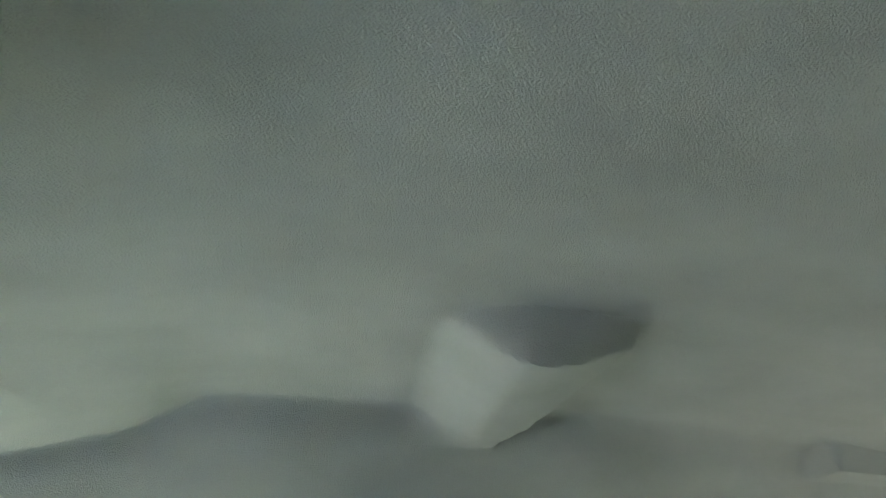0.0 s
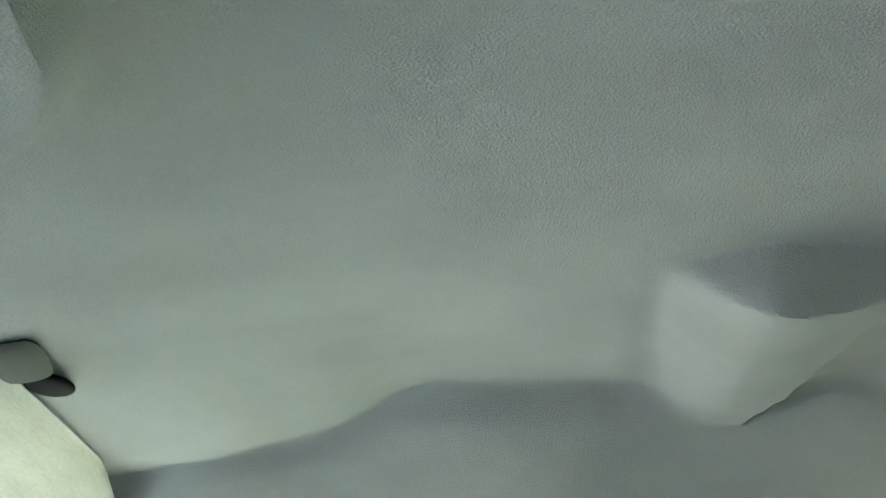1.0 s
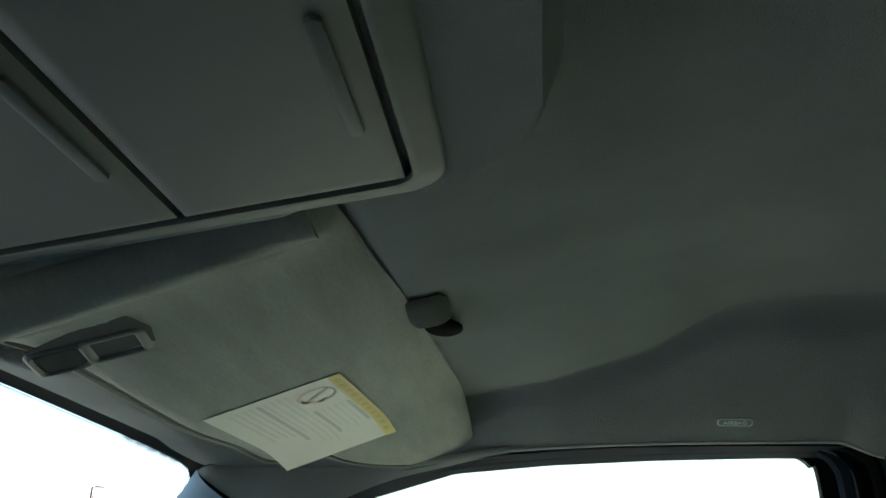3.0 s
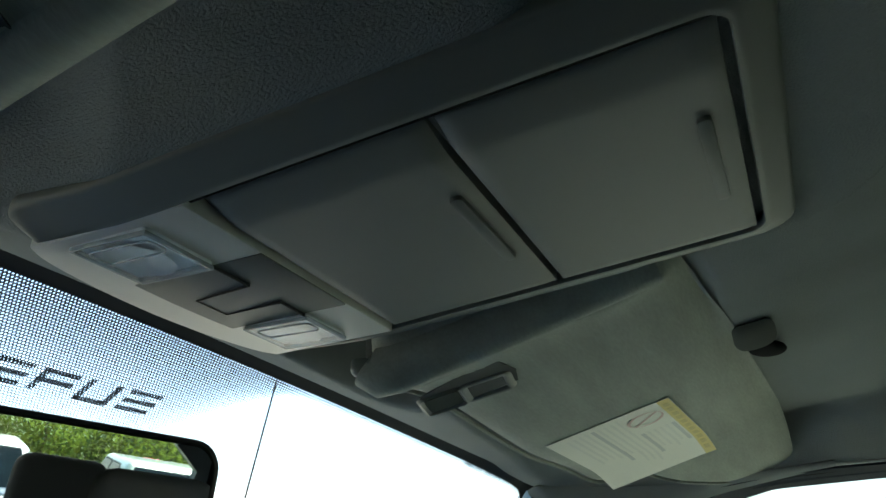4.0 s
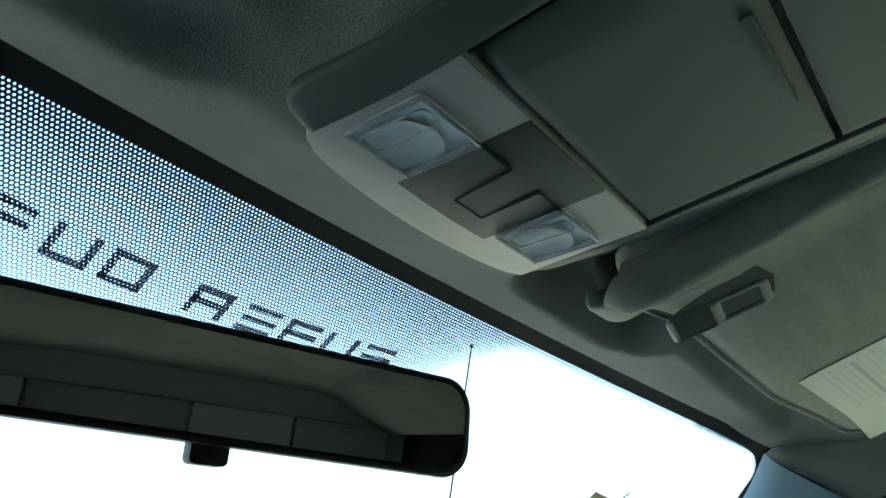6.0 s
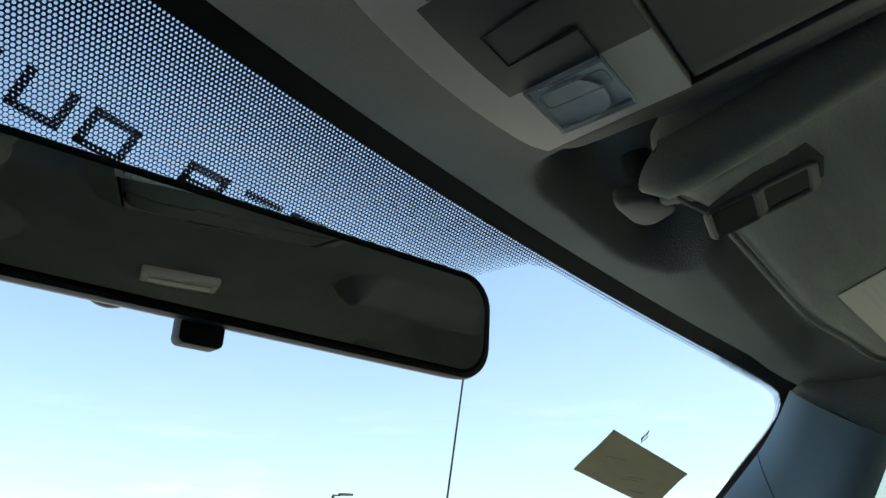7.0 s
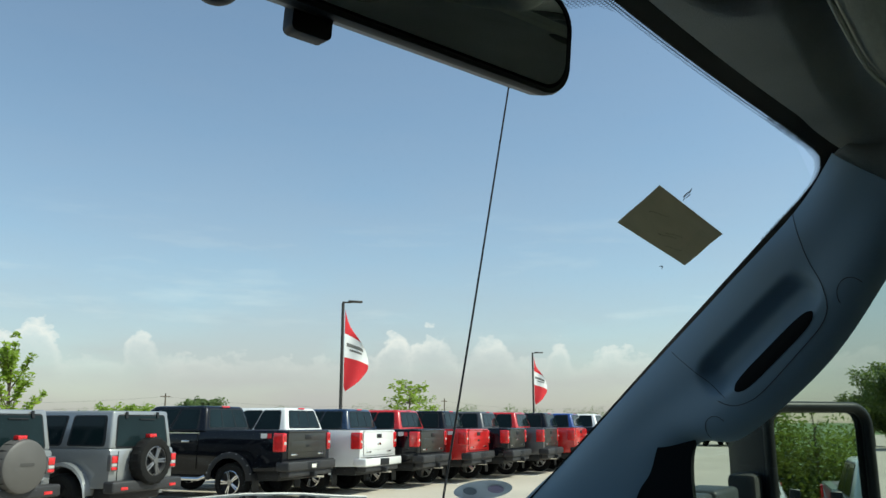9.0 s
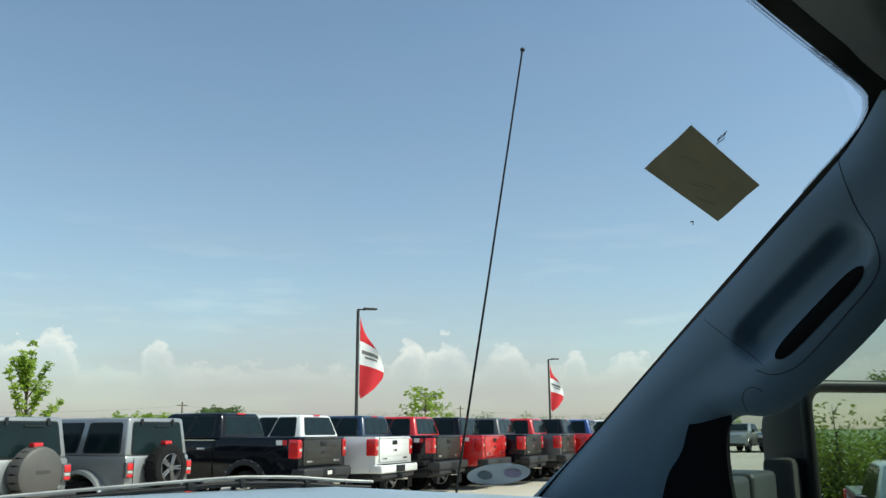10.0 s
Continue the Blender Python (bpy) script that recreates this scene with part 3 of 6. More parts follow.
for s, nm in ((1, "wall_east"), (-1, "wall_west")):
    tagged(link(nm, ring(OPENING, OUTER, s * 0.812, s * 0.826, True), SEAL), "black door frame round the front side window", "door frame", kind="structure")
    tagged(link(nm + "_rear", ring(OPENING_REAR, OUTER_REAR, s * 0.785, s * 0.84), SEAL), "black door frame round the rear side window", "door frame", kind="structure")
    if s < 0:
        # unseen panel added to keep driver-side light out of the cab
        tagged(link("west_light_block", box((-0.90, -1.95, 1.30), (-0.862, 0.62, 1.97)), SEAL), "unseen dark panel added against driver-side light", "cab side", kind="structure")
    w = thing("window_2" if s > 0 else "window_3", "tinted front door window in a black frame", "window", kind="structure")
    p = part("pane", prism(soft_ring(OPENING, 4), 0.004, m=Matrix(((0, 0, s, s * 0.818), (1, 0, 0, 0), (0, 1, 0, 0), (0, 0, 0, 1)))), DOOR_GLASS, w)
    w = thing("window_4" if s > 0 else "window_5", "tinted rear door window in a black frame", "window", kind="structure")
    p = part("pane", prism(OPENING_REAR, 0.004, m=Matrix(((0, 0, s, s * 0.836), (1, 0, 0, 0), (0, 1, 0, 0), (0, 0, 0, 1)))), PRIVACY_GLASS, w)
    lo, hi = sorted((s * 0.77, s * 0.90))
    tagged(link("door_1" if s > 0 else "door_2", box((lo, -1.95, 0.45), (hi, 0.75, 1.39), 0.03), POST_TRIM), "grey moulded door panels below the windows", "door panel", kind="structure")
    # two seals that run round the door opening, just outside the headliner's edge
    def run(x, table, n=90):
        return [(s * x, q.x, q.y) for q in (poly([(y, z, 0.0) for y, z in table], k / n) for k in range(n + 1))]
    edge = ((-0.02, 1.80), (-0.10, 1.838), (-0.243, 1.866), (-0.334, 1.883), (-0.487, 1.898), (-0.65, 1.903), (-0.763, 1.9035), (-0.808, 1.8995), (-0.829, 1.889), (-0.841, 1.875), (-0.845, 1.84), (-0.845, 1.72), (-0.845, 1.45))
    tagged(link("door_seal", tube(run(0.756, edge), 0.0085, 8), SEAL), "black rubber seal round the door opening", "door seal", kind="structure")
    lip = ((-0.02, 1.800), (-0.10, 1.835), (-0.243, 1.866), (-0.334, 1.884), (-0.487, 1.899), (-0.656, 1.904), (-0.765, 1.9045), (-0.795, 1.897), (-0.811, 1.880), (-0.8175, 1.85), (-0.8185, 1.72), (-0.8185, 1.45))
    tagged(link("door_seal", tube(run(0.778, lip), 0.013, 8), FRAME), "second dark rubber seal on the door frame", "door seal", kind="structure")
    # highlight on the seal's lip, drawn as a thin grey tube
    lip_glint = [(-0.752, 1.9005)] + [(y - 0.004, z - 0.006) for y, z in lip[6:]]
    tagged(link("door_seal", tube(run(0.767, lip_glint, 40), 0.0016, 6), POST_TRIM), "thin grey line drawn as the door seal's highlight", "door seal", kind="structure")
    lo, hi = sorted((s * 0.742, s * 0.83))
    tagged(link("door_header", box((lo, -1.95, 1.906), (hi, -0.79, 1.985)), SEAL), "black inner roof rail above the doors", "roof rail", kind="structure")
    # dark inner frame between the headliner's edge and the door glass
    def header(u, v, s=s):
        y = -0.82 * u
        z0 = even(((-1.0, 1.907), (-0.60, 1.907), (-0.487, 1.9035), (-0.40, 1.897), (-0.334, 1.889), (-0.243, 1.872), (-0.10, 1.846), (0.0, 1.815), (0.1, 1.77)), y)
        z1 = along(((-0.82, 1.902), (-0.728, 1.902), (-0.592, 1.899), (-0.46, 1.893), (-0.332, 1.882), (-0.196, 1.842), (-0.08, 1.789), (0.0, 1.722)), y)
        return (s * (0.741 + 0.076 * v), y, z0 + (max(z1, z0 - 0.035) - z0) * v)
    tagged(link("door_header", thicken(grid(60, 6, header), 0.012 * s), FRAME), "dark inner frame over the front door", "roof rail", kind="structure")
    # seam between the headliner and the middle pillar's trim, with the rear door's seal beyond
    tagged(link("trim", tube([(s * 0.7375, -0.847 - 0.19 * k / 10, lining(0.7355, -0.847 - 0.19 * k / 10) - 0.0012) for k in range(11)], 0.0016, 6), GAP), "thin dark seam above the middle pillar trim", "seam", kind="structure")
    back = ((-1.044, 1.45), (-1.042, 1.80), (-1.047, 1.86), (-1.062, 1.882), (-1.10, 1.890), (-1.30, 1.890), (-1.55, 1.880))
    tagged(link("door_seal", tube(run(0.757, back), 0.009, 8), SEAL), "black rubber seal round the rear door opening", "door seal", kind="structure")
    # middle pillar trim
    def post(u, v, s=s):
        z = 1.912 - (1.912 - 0.9) * v
        y = -0.850 - (0.186 - 0.014 * ease((1.885 - z) / 0.05)) * u
        return (s * (0.752 - 0.010 * math.sin(math.pi * u) + 0.022 * abs(2 * u - 1) ** 12), y, z)
    tagged(link("pillar_trim", thicken(grid(24, 30, post), 0.006), POST_TRIM), "dark grey plastic trim on the middle pillar", "pillar trim", kind="structure")

b = ring([(-0.70, 1.36), (-0.745, 1.68), (-0.66, 1.755), (0.66, 1.755), (0.745, 1.68), (0.70, 1.36)], [(-0.84, 0.5), (-0.84, 1.90), (-0.60, 1.99), (0.60, 1.99), (0.84, 1.90), (0.84, 0.5)], 0, 0.05)
bmesh.ops.transform(b, matrix=Matrix(((0, 1, 0, 0), (-1, 0, 0, -1.95), (0, 0, 1, 0), (0, 0, 0, 1))), verts=b.verts[:])
tagged(link("wall_back", b, POST_TRIM), "grey trimmed back wall of the cab", "back wall", kind="structure")
w = thing("window_6", "flat rear window of the cab", "window", kind="structure")
p = part("pane", box((-0.76, -1.978, 1.35), (0.76, -1.974, 1.765)), SIDE_GLASS, w); p.visible_shadow = False
for x0, x1, mt, lb in ((0.095, 0.405, FABRIC, "grey cloth-covered middle panel above the rear window"), (0.412, 0.72, POST_TRIM, "dark trim panel above the rear window"), (-0.36, 0.088, POST_TRIM, "dark trim panel above the rear window"), (-0.72, -0.367, FABRIC, "grey cloth-covered panel above the rear window")):
    tagged(link("trim", box((x0, -1.952, 1.762), (x1, -1.925, 1.895), 0.008), mt), lb, "trim panel", kind="structure")
tagged(link("floor", box((-0.90, -2.0, 0.42), (0.90, 0.9, 0.47)), CARPET), "dark carpeted cab floor", "floor", kind="structure")

# cloth corner between the headliner and the windshield pillar
for s in (1, -1):
    upper = [(0.690, -0.046), (0.700, -0.060), (0.712, -0.085), (0.722, -0.125), (0.730, -0.18), (0.733, -0.25), (0.733, -0.32), (0.734, -0.41)]
    lower = [(0.699, -0.0275, 1.8610), (0.708, -0.056, 1.8405), (0.715, -0.082, 1.8225), (0.724, -0.122, 1.797), (0.742, -0.175, 1.822), (0.752, -0.25, 1.855), (0.752, -0.32, 1.873), (0.739, -0.41, 1.891)]
    def corner(u, v, s=s):
        a = poly([(x, y, lining(x, y) - 0.0005) for x, y in upper], u)
        b = poly(lower, u)
        p = a + (b - a) * v
        return (s * (p.x - 0.004 * math.sin(math.pi * v)), p.y, p.z)
    tagged(link("trim", thicken(grid(40, 10, corner), 0.003 * s), FABRIC), "grey napped cloth corner above the windshield pillar", "headliner corner", kind="structure")

# ---- passenger-side windshield pillar with its grab handle ----
FRONT = [(0.698, -0.027, 1.863), (0.716, 0.022, 1.804), (0.750, 0.125, 1.721), (0.786, 0.229, 1.639), (0.812, 0.305, 1.578), (0.848, 0.411, 1.492), (0.875, 0.495, 1.432), (0.92, 0.63, 1.33)]
REAR = [(0.724, -0.122, 1.797), (0.736, -0.068, 1.712), (0.765, 0.010, 1.616), (0.806, 0.125, 1.529), (0.828, 0.192, 1.519), (0.842, 0.220, 1.485), (0.864, 0.262, 1.415), (0.892, 0.33, 1.30)]
INBOARD = Vector((-0.958, 0.116, -0.263)).normalized()
def capsule(p, a, c):
    a, c = Vector(a), Vector(c)
    k = max(0.0, min(1.0, (p - a).dot(c - a) / (c - a).length_squared))
    return (p - a - (c - a) * k).length
def pillar_point(u, v, s=1):
    f, r = poly(FRONT, v), poly(REAR, v)
    p = f + (r - f) * u
    h = 0.020 * (1 - (2 * u - 1) ** 4)
    h += 0.014 * ease((u - 0.35) / 0.4) * math.exp(-((v - 0.36) / 0.22) ** 2)
    d = capsule(p, (0.738, 0.030, 1.702), (0.781, 0.146, 1.612))
    h -= 0.027 * (1 - ease((d - 0.005) / 0.026))
    q = p + INBOARD * h
    return (q.x * s, q.y, q.z)
for s in (1, -1):
    pl = thing("pillar_trim", "blue-grey plastic windshield pillar trim with moulded grab handle", "pillar trim", kind="structure")
    part("trim_shell", grid(60, 150, lambda u, v: pillar_point(u if s > 0 else 1 - u, v, s)), PILLAR, pl)
    # seam lines of the handle cover and two screw caps
    loop = ((0.028, 1.802), (0.016, 1.745), (0.000, 1.700), (0.004, 1.665), (0.045, 1.622), (0.092, 1.580), (0.118, 1.567), (0.135, 1.566), (0.150, 1.572))
    def on_pillar(y, z):
        """The trim's surface where its side view shows (y, z)."""
        def miss(u, v):
            q = pillar_point(u, v)
            return (q[1] - y) ** 2 + (q[2] - z) ** 2
        u, v = min(((i / 12, j / 40) for i in range(13) for j in range(41)), key=lambda c: miss(*c))
        step = 0.05
        while step > 0.0004:
            better = min(((max(0.0, min(1.0, u + du * step)), v + dv * step * 0.5) for du in (-1, 0, 1) for dv in (-1, 0, 1)), key=lambda c: miss(*c))
            if better == (u, v): step *= 0.5
            u, v = better
        return Vector(pillar_point(u, v))
    dense = []
    flat = [(y, z, 0.0) for y, z in loop]
    for k in range(65):
        q = poly(flat, k / 64)
        dense.append((q.x, q.y))
    if s > 0:
        pts = [on_pillar(y, z) + INBOARD * 0.0002 for y, z in dense]
        part("seam", tube(pts, 0.0006, 6), SEAM, pl, "thin dark seam of the handle cover")
        for cy, cz in ((-0.030, 1.693), (0.158, 1.533)):
            pts = [on_pillar(cy + 0.016 * math.cos(a), cz + 0.019 * math.sin(a)) + INBOARD * 0.0002 for a in (radians(-30 + 12 * k) for k in range(15))]
            part("screw_cap", tube(pts, 0.0005, 6), SEAM, pl, "round screw cap")
        pts = [on_pillar(0.212 - 0.072 * k / 12, 1.640 - 0.064 * k / 12) for k in range(13)]
        part("seam", tube(pts, 0.0005, 6), SEAM, pl, "faint lower seam")
        ends = [Vector((0.016, 1.676)), Vector((0.124, 1.584))]
        ax = (ends[1] - ends[0]).normalized(); sd = Vector((-ax.y, ax.x))
        rim = []
        for k in range(33):
            f = k / 32
            rim.append([ends[0] + (ends[1] - ends[0]) * f + sd * w * 0.0105 * math.sqrt(max(0.02, 1 - abs(2 * f - 1) ** 5)) for w in (-1, -0.5, 0, 0.5, 1)])
        b = bmesh.new()
        rows = [[b.verts.new(on_pillar(q.x, q.y) + INBOARD * 0.0008) for q in r] for r in rim]
        for a, c in zip(rows, rows[1:]):
            for k in range(4): b.faces.new((a[k], a[k + 1], c[k + 1], c[k]))
        part("hand_slot", b, GAP, pl, "black slot behind the grab handle")

# ---- overhead console ----
def con_at(x, y, z):
    """A place on the console: z = 0 on its underside, whose nose curves up."""
    return Vector((x, y, con_z(y) + z + 0.007 * ease((y + 0.10) / 0.085)))
console = thing("overhead_console", "grey plastic overhead console with two map lamps and two storage doors", "overhead console")
def con(poly2, z0, z1, bev=0.0012, seg=2):
    b = prism(poly2, z1 - z0, bev, seg)
    for v in b.verts: v.co = con_at(v.co.x, v.co.y, v.co.z + z0)
    return b
# body: stacked outlines from the ceiling down to the inner edge of the rim
def con_outline(grow):
    """Outline of the console in plan: tight front corners, a bowed nose, rounder corners behind."""
    hx, y0, y1 = 0.1345 + grow, -0.395 - grow * 0.75, -0.0235 + grow * 0.20
    rf, rr = 0.017 + grow * 0.5, 0.026 + grow * 0.6
    arcs = ((hx - rf, y1 - rf, rf, 0), (-hx + rf, y1 - rf, rf, 90), (-hx + rr, y0 + rr, rr, 180), (hx - rr, y0 + rr, rr, 270))
    out = []
    for i, (cx, cy, r, a0) in enumerate(arcs):
        for k in range(9):
            a = radians(a0 + 90 * k / 8)
            out.append((cx + r * math.cos(a), cy + r * math.sin(a)))
        nx, ny, nr, na = arcs[(i + 1) % 4]
        q = (nx + nr * math.cos(radians(na)), ny + nr * math.sin(radians(na)))
        p = out[-1]
        out += [(p[0] + (q[0] - p[0]) * k / 14, p[1] + (q[1] - p[1]) * k / 14) for k in range(1, 14)]
    return [(x - 0.0045 * ease((-x - 0.117) / 0.012), y + 0.010 * (1 - (x / 0.1345) ** 2) * ease((y + 0.07) / 0.04)) for x, y in out]
b = bmesh.new()
levels = [(0.0, 0.040), (0.0010, 0.0115), (0.0012, 0.0090), (0.0006, 0.0072), (-0.0010, 0.0060), (-0.0025, 0.0054), (-0.0165, 0.0010), (-0.0185, 0.0003), (-0.0205, 0.0), (-0.0225, 0.0), (-0.0235, 0.0015), (-0.0235, 0.011)]
rows = []
for g, z in levels:
    rows.append([b.verts.new(con_at(x, y, z)) for x, y in con_outline(g)])
for a, c in zip(rows, rows[1:]):
    for k in range(len(a)):
        b.faces.new((a[k], c[k], c[(k + 1) % len(a)], a[(k + 1) % len(a)]))
b.faces.new(rows[-1])
bmesh.ops.recalc_face_normals(b, faces=b.faces[:])
part("body", b, CONSOLE, console)
part("recess_floor", con(rounded(-0.116, -0.379, 0.116, -0.050, 0.006), 0.0085, 0.0105, 0), GAP, console, "dark gap round the lids")
def lid(y0, y1):
    """A storage lid, hollowed a little across its left third."""
    def top(u, v):
        x, y = -0.1080 + 0.216 * u, y0 + (y1 - y0) * v
        e = min(u, 1 - u) * 0.217
        f = min(v, 1 - v) * (y1 - y0)
        edge = min(e, f)
        z = -0.0008 + 0.0026 * max(0, 1 - edge / 0.004) ** 2
        z += 0.0055 * max(0.0, 1 - u / 0.155) ** 1.15
        return con_at(x, y, z)
    b = grid(40, 24, top)
    bmesh.ops.reverse_faces(b, faces=b.faces[:])
    ed = [e for e in b.edges if e.is_boundary]
    r = bmesh.ops.extrude_edge_only(b, edges=ed)
    bmesh.ops.translate(b, vec=(0, 0, 0.008), verts=[v for v in r["geom"] if isinstance(v, bmesh.types.BMVert)])
    bmesh.ops.recalc_face_normals(b, faces=b.faces[:])
    return b
for y0, y1, gy in ((-0.2445, -0.1235, -0.2335), (-0.3725, -0.2490, -0.3590)):
    d = part("door", lid(y0, y1), CONSOLE, console, "grey grained storage lid")
    part("grip_groove", con(rounded(-0.041, gy - 0.0035, 0.048, gy + 0.0035, 0.003), -0.0035, 0.0005, 0.0012), CONSOLE, d, "raised finger ridge")
    # the ridge's shade is painted as a thin darker strip
    part("grip_shadow", con(rounded(-0.041, gy - 0.0052, 0.048, gy - 0.0038, 0.0006), -0.0009, 0.0006, 0), CONSOLE_DARK, d, "thin strip darkened for the ridge's shade")
part("lid_gap", con([(-0.1112, -0.3740), (-0.1092, -0.3740), (-0.1092, -0.1225), (-0.1112, -0.1225)], 0.0006, 0.003, 0), GAP, console, "thin dark gap beside the lids")
# lamp panel
front_edge = [(-0.1135 + 0.227 * k / 20, -0.0065 - 0.0105 * ((k - 10) / 10) ** 2 - 0.004 * abs((k - 10) / 10) ** 14) for k in range(21)]
part("lamp_panel", con([(0.112, -0.1205), (-0.112, -0.1205), (-0.1125, -0.045)] + front_edge + [(0.1125, -0.045)], -0.0014, 0.010, 0.0013, 2), CONSOLE_LIGHT, console, "light grey lamp panel")
sw_front = [(-0.0475 + 0.094 * k / 8, -0.0350 + 0.0060 * (1 - ((k - 4) / 8) ** 2)) for k in range(9)]
part("switch_panel", con([(0.0465, -0.1200), (-0.0475, -0.1200)] + sw_front, -0.0020, 0.004, 0.0008), CONSOLE_DARK, console, "darker grey switch plate")
for pts in ([(-0.0475, -0.0886), (-0.0149, -0.0890), (-0.0085, -0.0450), (0.0210, -0.0452)], [(0.0210, -0.0452), (0.0180, -0.0894), (0.0465, -0.0887)]):
    b = bmesh.new()
    for (x0, y0), (x1, y1) in zip(pts, pts[1:]):
        d = Vector((x1 - x0, y1 - y0)).normalized() * 0.0003; n_ = Vector((-d.y, d.x))
        ends = [(x0 - d.x + n_.x, y0 - d.y + n_.y), (x1 + d.x + n_.x, y1 + d.y + n_.y), (x1 + d.x - n_.x, y1 + d.y - n_.y), (x0 - d.x - n_.x, y0 - d.y - n_.y)]
        prism(ends, 0.002, m=None, bm=b)
    bmesh.ops.translate(b, vec=(0, 0, -0.00215), verts=b.verts[:])
    for v in b.verts: v.co = con_at(*v.co)
    part("switch_outline", b, SEAM, console, "thin dark outline of a press switch")
for x0, x1 in ((-0.1045, -0.0495), (0.0465, 0.0985)):
    lm = part("map_lamp", con(rounded(x0, -0.0905, x1, -0.0415, 0.003), -0.0016, 0.0005, 0), REFLECTOR, console, "bright reflector behind the lens")
    # bowl of the reflector: a shallow round dish
    cx, cy = x0 + 0.028, -0.062
    part("bowl", grid(32, 5, lambda u, v: con_at(cx + (0.004 + 0.018 * v) * math.cos(2 * math.pi * u), cy + (0.003 + 0.015 * v) * math.sin(2 * math.pi * u), -0.0017 - 0.0016 * v ** 3)), REFLECTOR, lm, "silvery bowl round the bulb")
    p = part("lens", grid(4, 4, lambda u, v: con_at(x0 + 0.001 + (x1 - x0 - 0.002) * u, -0.0900 + 0.0495 * v, -0.0040)), LENS_CLEAR, lm, "clear moulded lens")
    p.visible_shadow = False
    b = bmesh.new()
    for xa, xb, ya, yb in ((x0, x1, -0.0412, -0.0395), (x0, x1, -0.0908, -0.0894), (x0, x0 + 0.0014, -0.0894, -0.0412), (x1 - 0.0014, x1, -0.0894, -0.0412), (x1 - 0.0050, x1 - 0.0040, -0.0894, -0.0412)):
        q = con([(xa, ya), (xb, ya), (xb, yb), (xa, yb)], -0.0044, -0.0016, 0.0004)
        me_ = bpy.data.meshes.new("rim"); q.to_mesh(me_); q.free(); b.from_mesh(me_); bpy.data.meshes.remove(me_)
    part("lens_rim", b, LENS_MILKY, lm, "clear rim that catches the light")
    # raised oblong of the lens, seen by its edge
    bx0, bx1, by0, by1 = x0 + 0.0065, x0 + 0.0225, -0.0875, -0.0455
    lp = rounded(bx0, by0, bx1, by1, 0.004, 5)
    part("lens_block", tube([con_at(x, y, -0.0043) for x, y in lp + lp[:1]], 0.0006, 6), LENS_MILKY, lm, "raised clear oblong of the lens")

# ---- sun visors ----
def visor_z(x, y):
    z = (1.7919 - 0.096 * x - 0.296 * y) / 0.95
    if x > 0.58: z -= 0.032 * ((x - 0.58) / 0.155) ** 1.6
    return z
V_OUT = [(0.158, -0.085), (0.146, -0.17), (0.149, -0.25), (0.160, -0.288), (0.180, -0.307), (0.215, -0.317), (0.26, -0.323), (0.33, -0.334), (0.42, -0.342), (0.52, -0.350), (0.62, -0.358), (0.69, -0.364), (0.732, -0.362), (0.750, -0.338), (0.741, -0.292), (0.712, -0.243), (0.684, -0.212), (0.660, -0.192), (0.652, -0.165), (0.645, -0.140), (0.622, -0.124), (0.56, -0.110), (0.489, -0.096), (0.40, -0.090), (0.32, -0.086), (0.262, -0.082), (0.215, -0.070), (0.180, -0.070)]
def smooth_loop(pts, n=3):
    out = []
    m = len(pts)
    for i in range(m):
        p0, p1, p2, p3 = (Vector((*pts[(i + k) % m], 0)) for k in (-1, 0, 1, 2))
        for j in range(n):
            k = j / n
            q = 0.5 * ((2 * p1) + (p2 - p0) * k + (2 * p0 - 5 * p1 + 4 * p2 - p3) * k * k + (3 * p1 - p0 - 3 * p2 + p3) * k ** 3)
            out.append((q.x, q.y))
    return out
V_LOOP = smooth_loop(V_OUT)
def visor_body():
    b = bmesh.new()
    def shrink(p, d):
        ax = max(0.27, min(0.60, p[0])); ay = -0.215 - (ax - 0.27) * 0.08
        v = Vector((ax - p[0], ay - p[1])); l = v.length
        v = v * (min(d, l * 0.9) / l)
        return (p[0] + v.x, p[1] + v.y)
    rows = []
    for d, h in ((0.03, 0.026), (0.004, 0.025), (0.0, 0.022), (0.001, 0.017), (0.004, 0.0115), (0.010, 0.0068), (0.018, 0.0034), (0.027, 0.0012), (0.04, -0.001), (0.07, -0.0012), (0.10, -0.0012)):
        row = []
        for p in V_LOOP:
            x, y = shrink(p, d)
            rim = h * (1 - 0.72 * ease((p[0] - 0.60) / 0.11)) if h > 0 else h     # thin, pressed outer end
            left = 0.016 * (1 - ease((x - 0.145) / 0.045)) ** 1.5 - 0.012 * math.exp(-((x - 0.185) / 0.022) ** 2) * ease(d / 0.01)
            under = visor_z(x, y) + left
            row.append(b.verts.new((x, y, max(under + min(rim, 0.006), min(under + rim, lining(x, y) - 0.004)) if rim > 0.006 else under + rim)))
        rows.append(row)
    n = len(V_LOOP)
    for a, c in zip(rows, rows[1:]):
        for k in range(n):
            b.faces.new((a[k], a[(k + 1) % n], c[(k + 1) % n], c[k]))
    b.faces.new(rows[0]); b.faces.new(rows[-1])
    bmesh.ops.triangulate(b, faces=[f for f in b.faces if len(f.verts) > 4])
    bmesh.ops.recalc_face_normals(b, faces=b.faces[:])
    return b
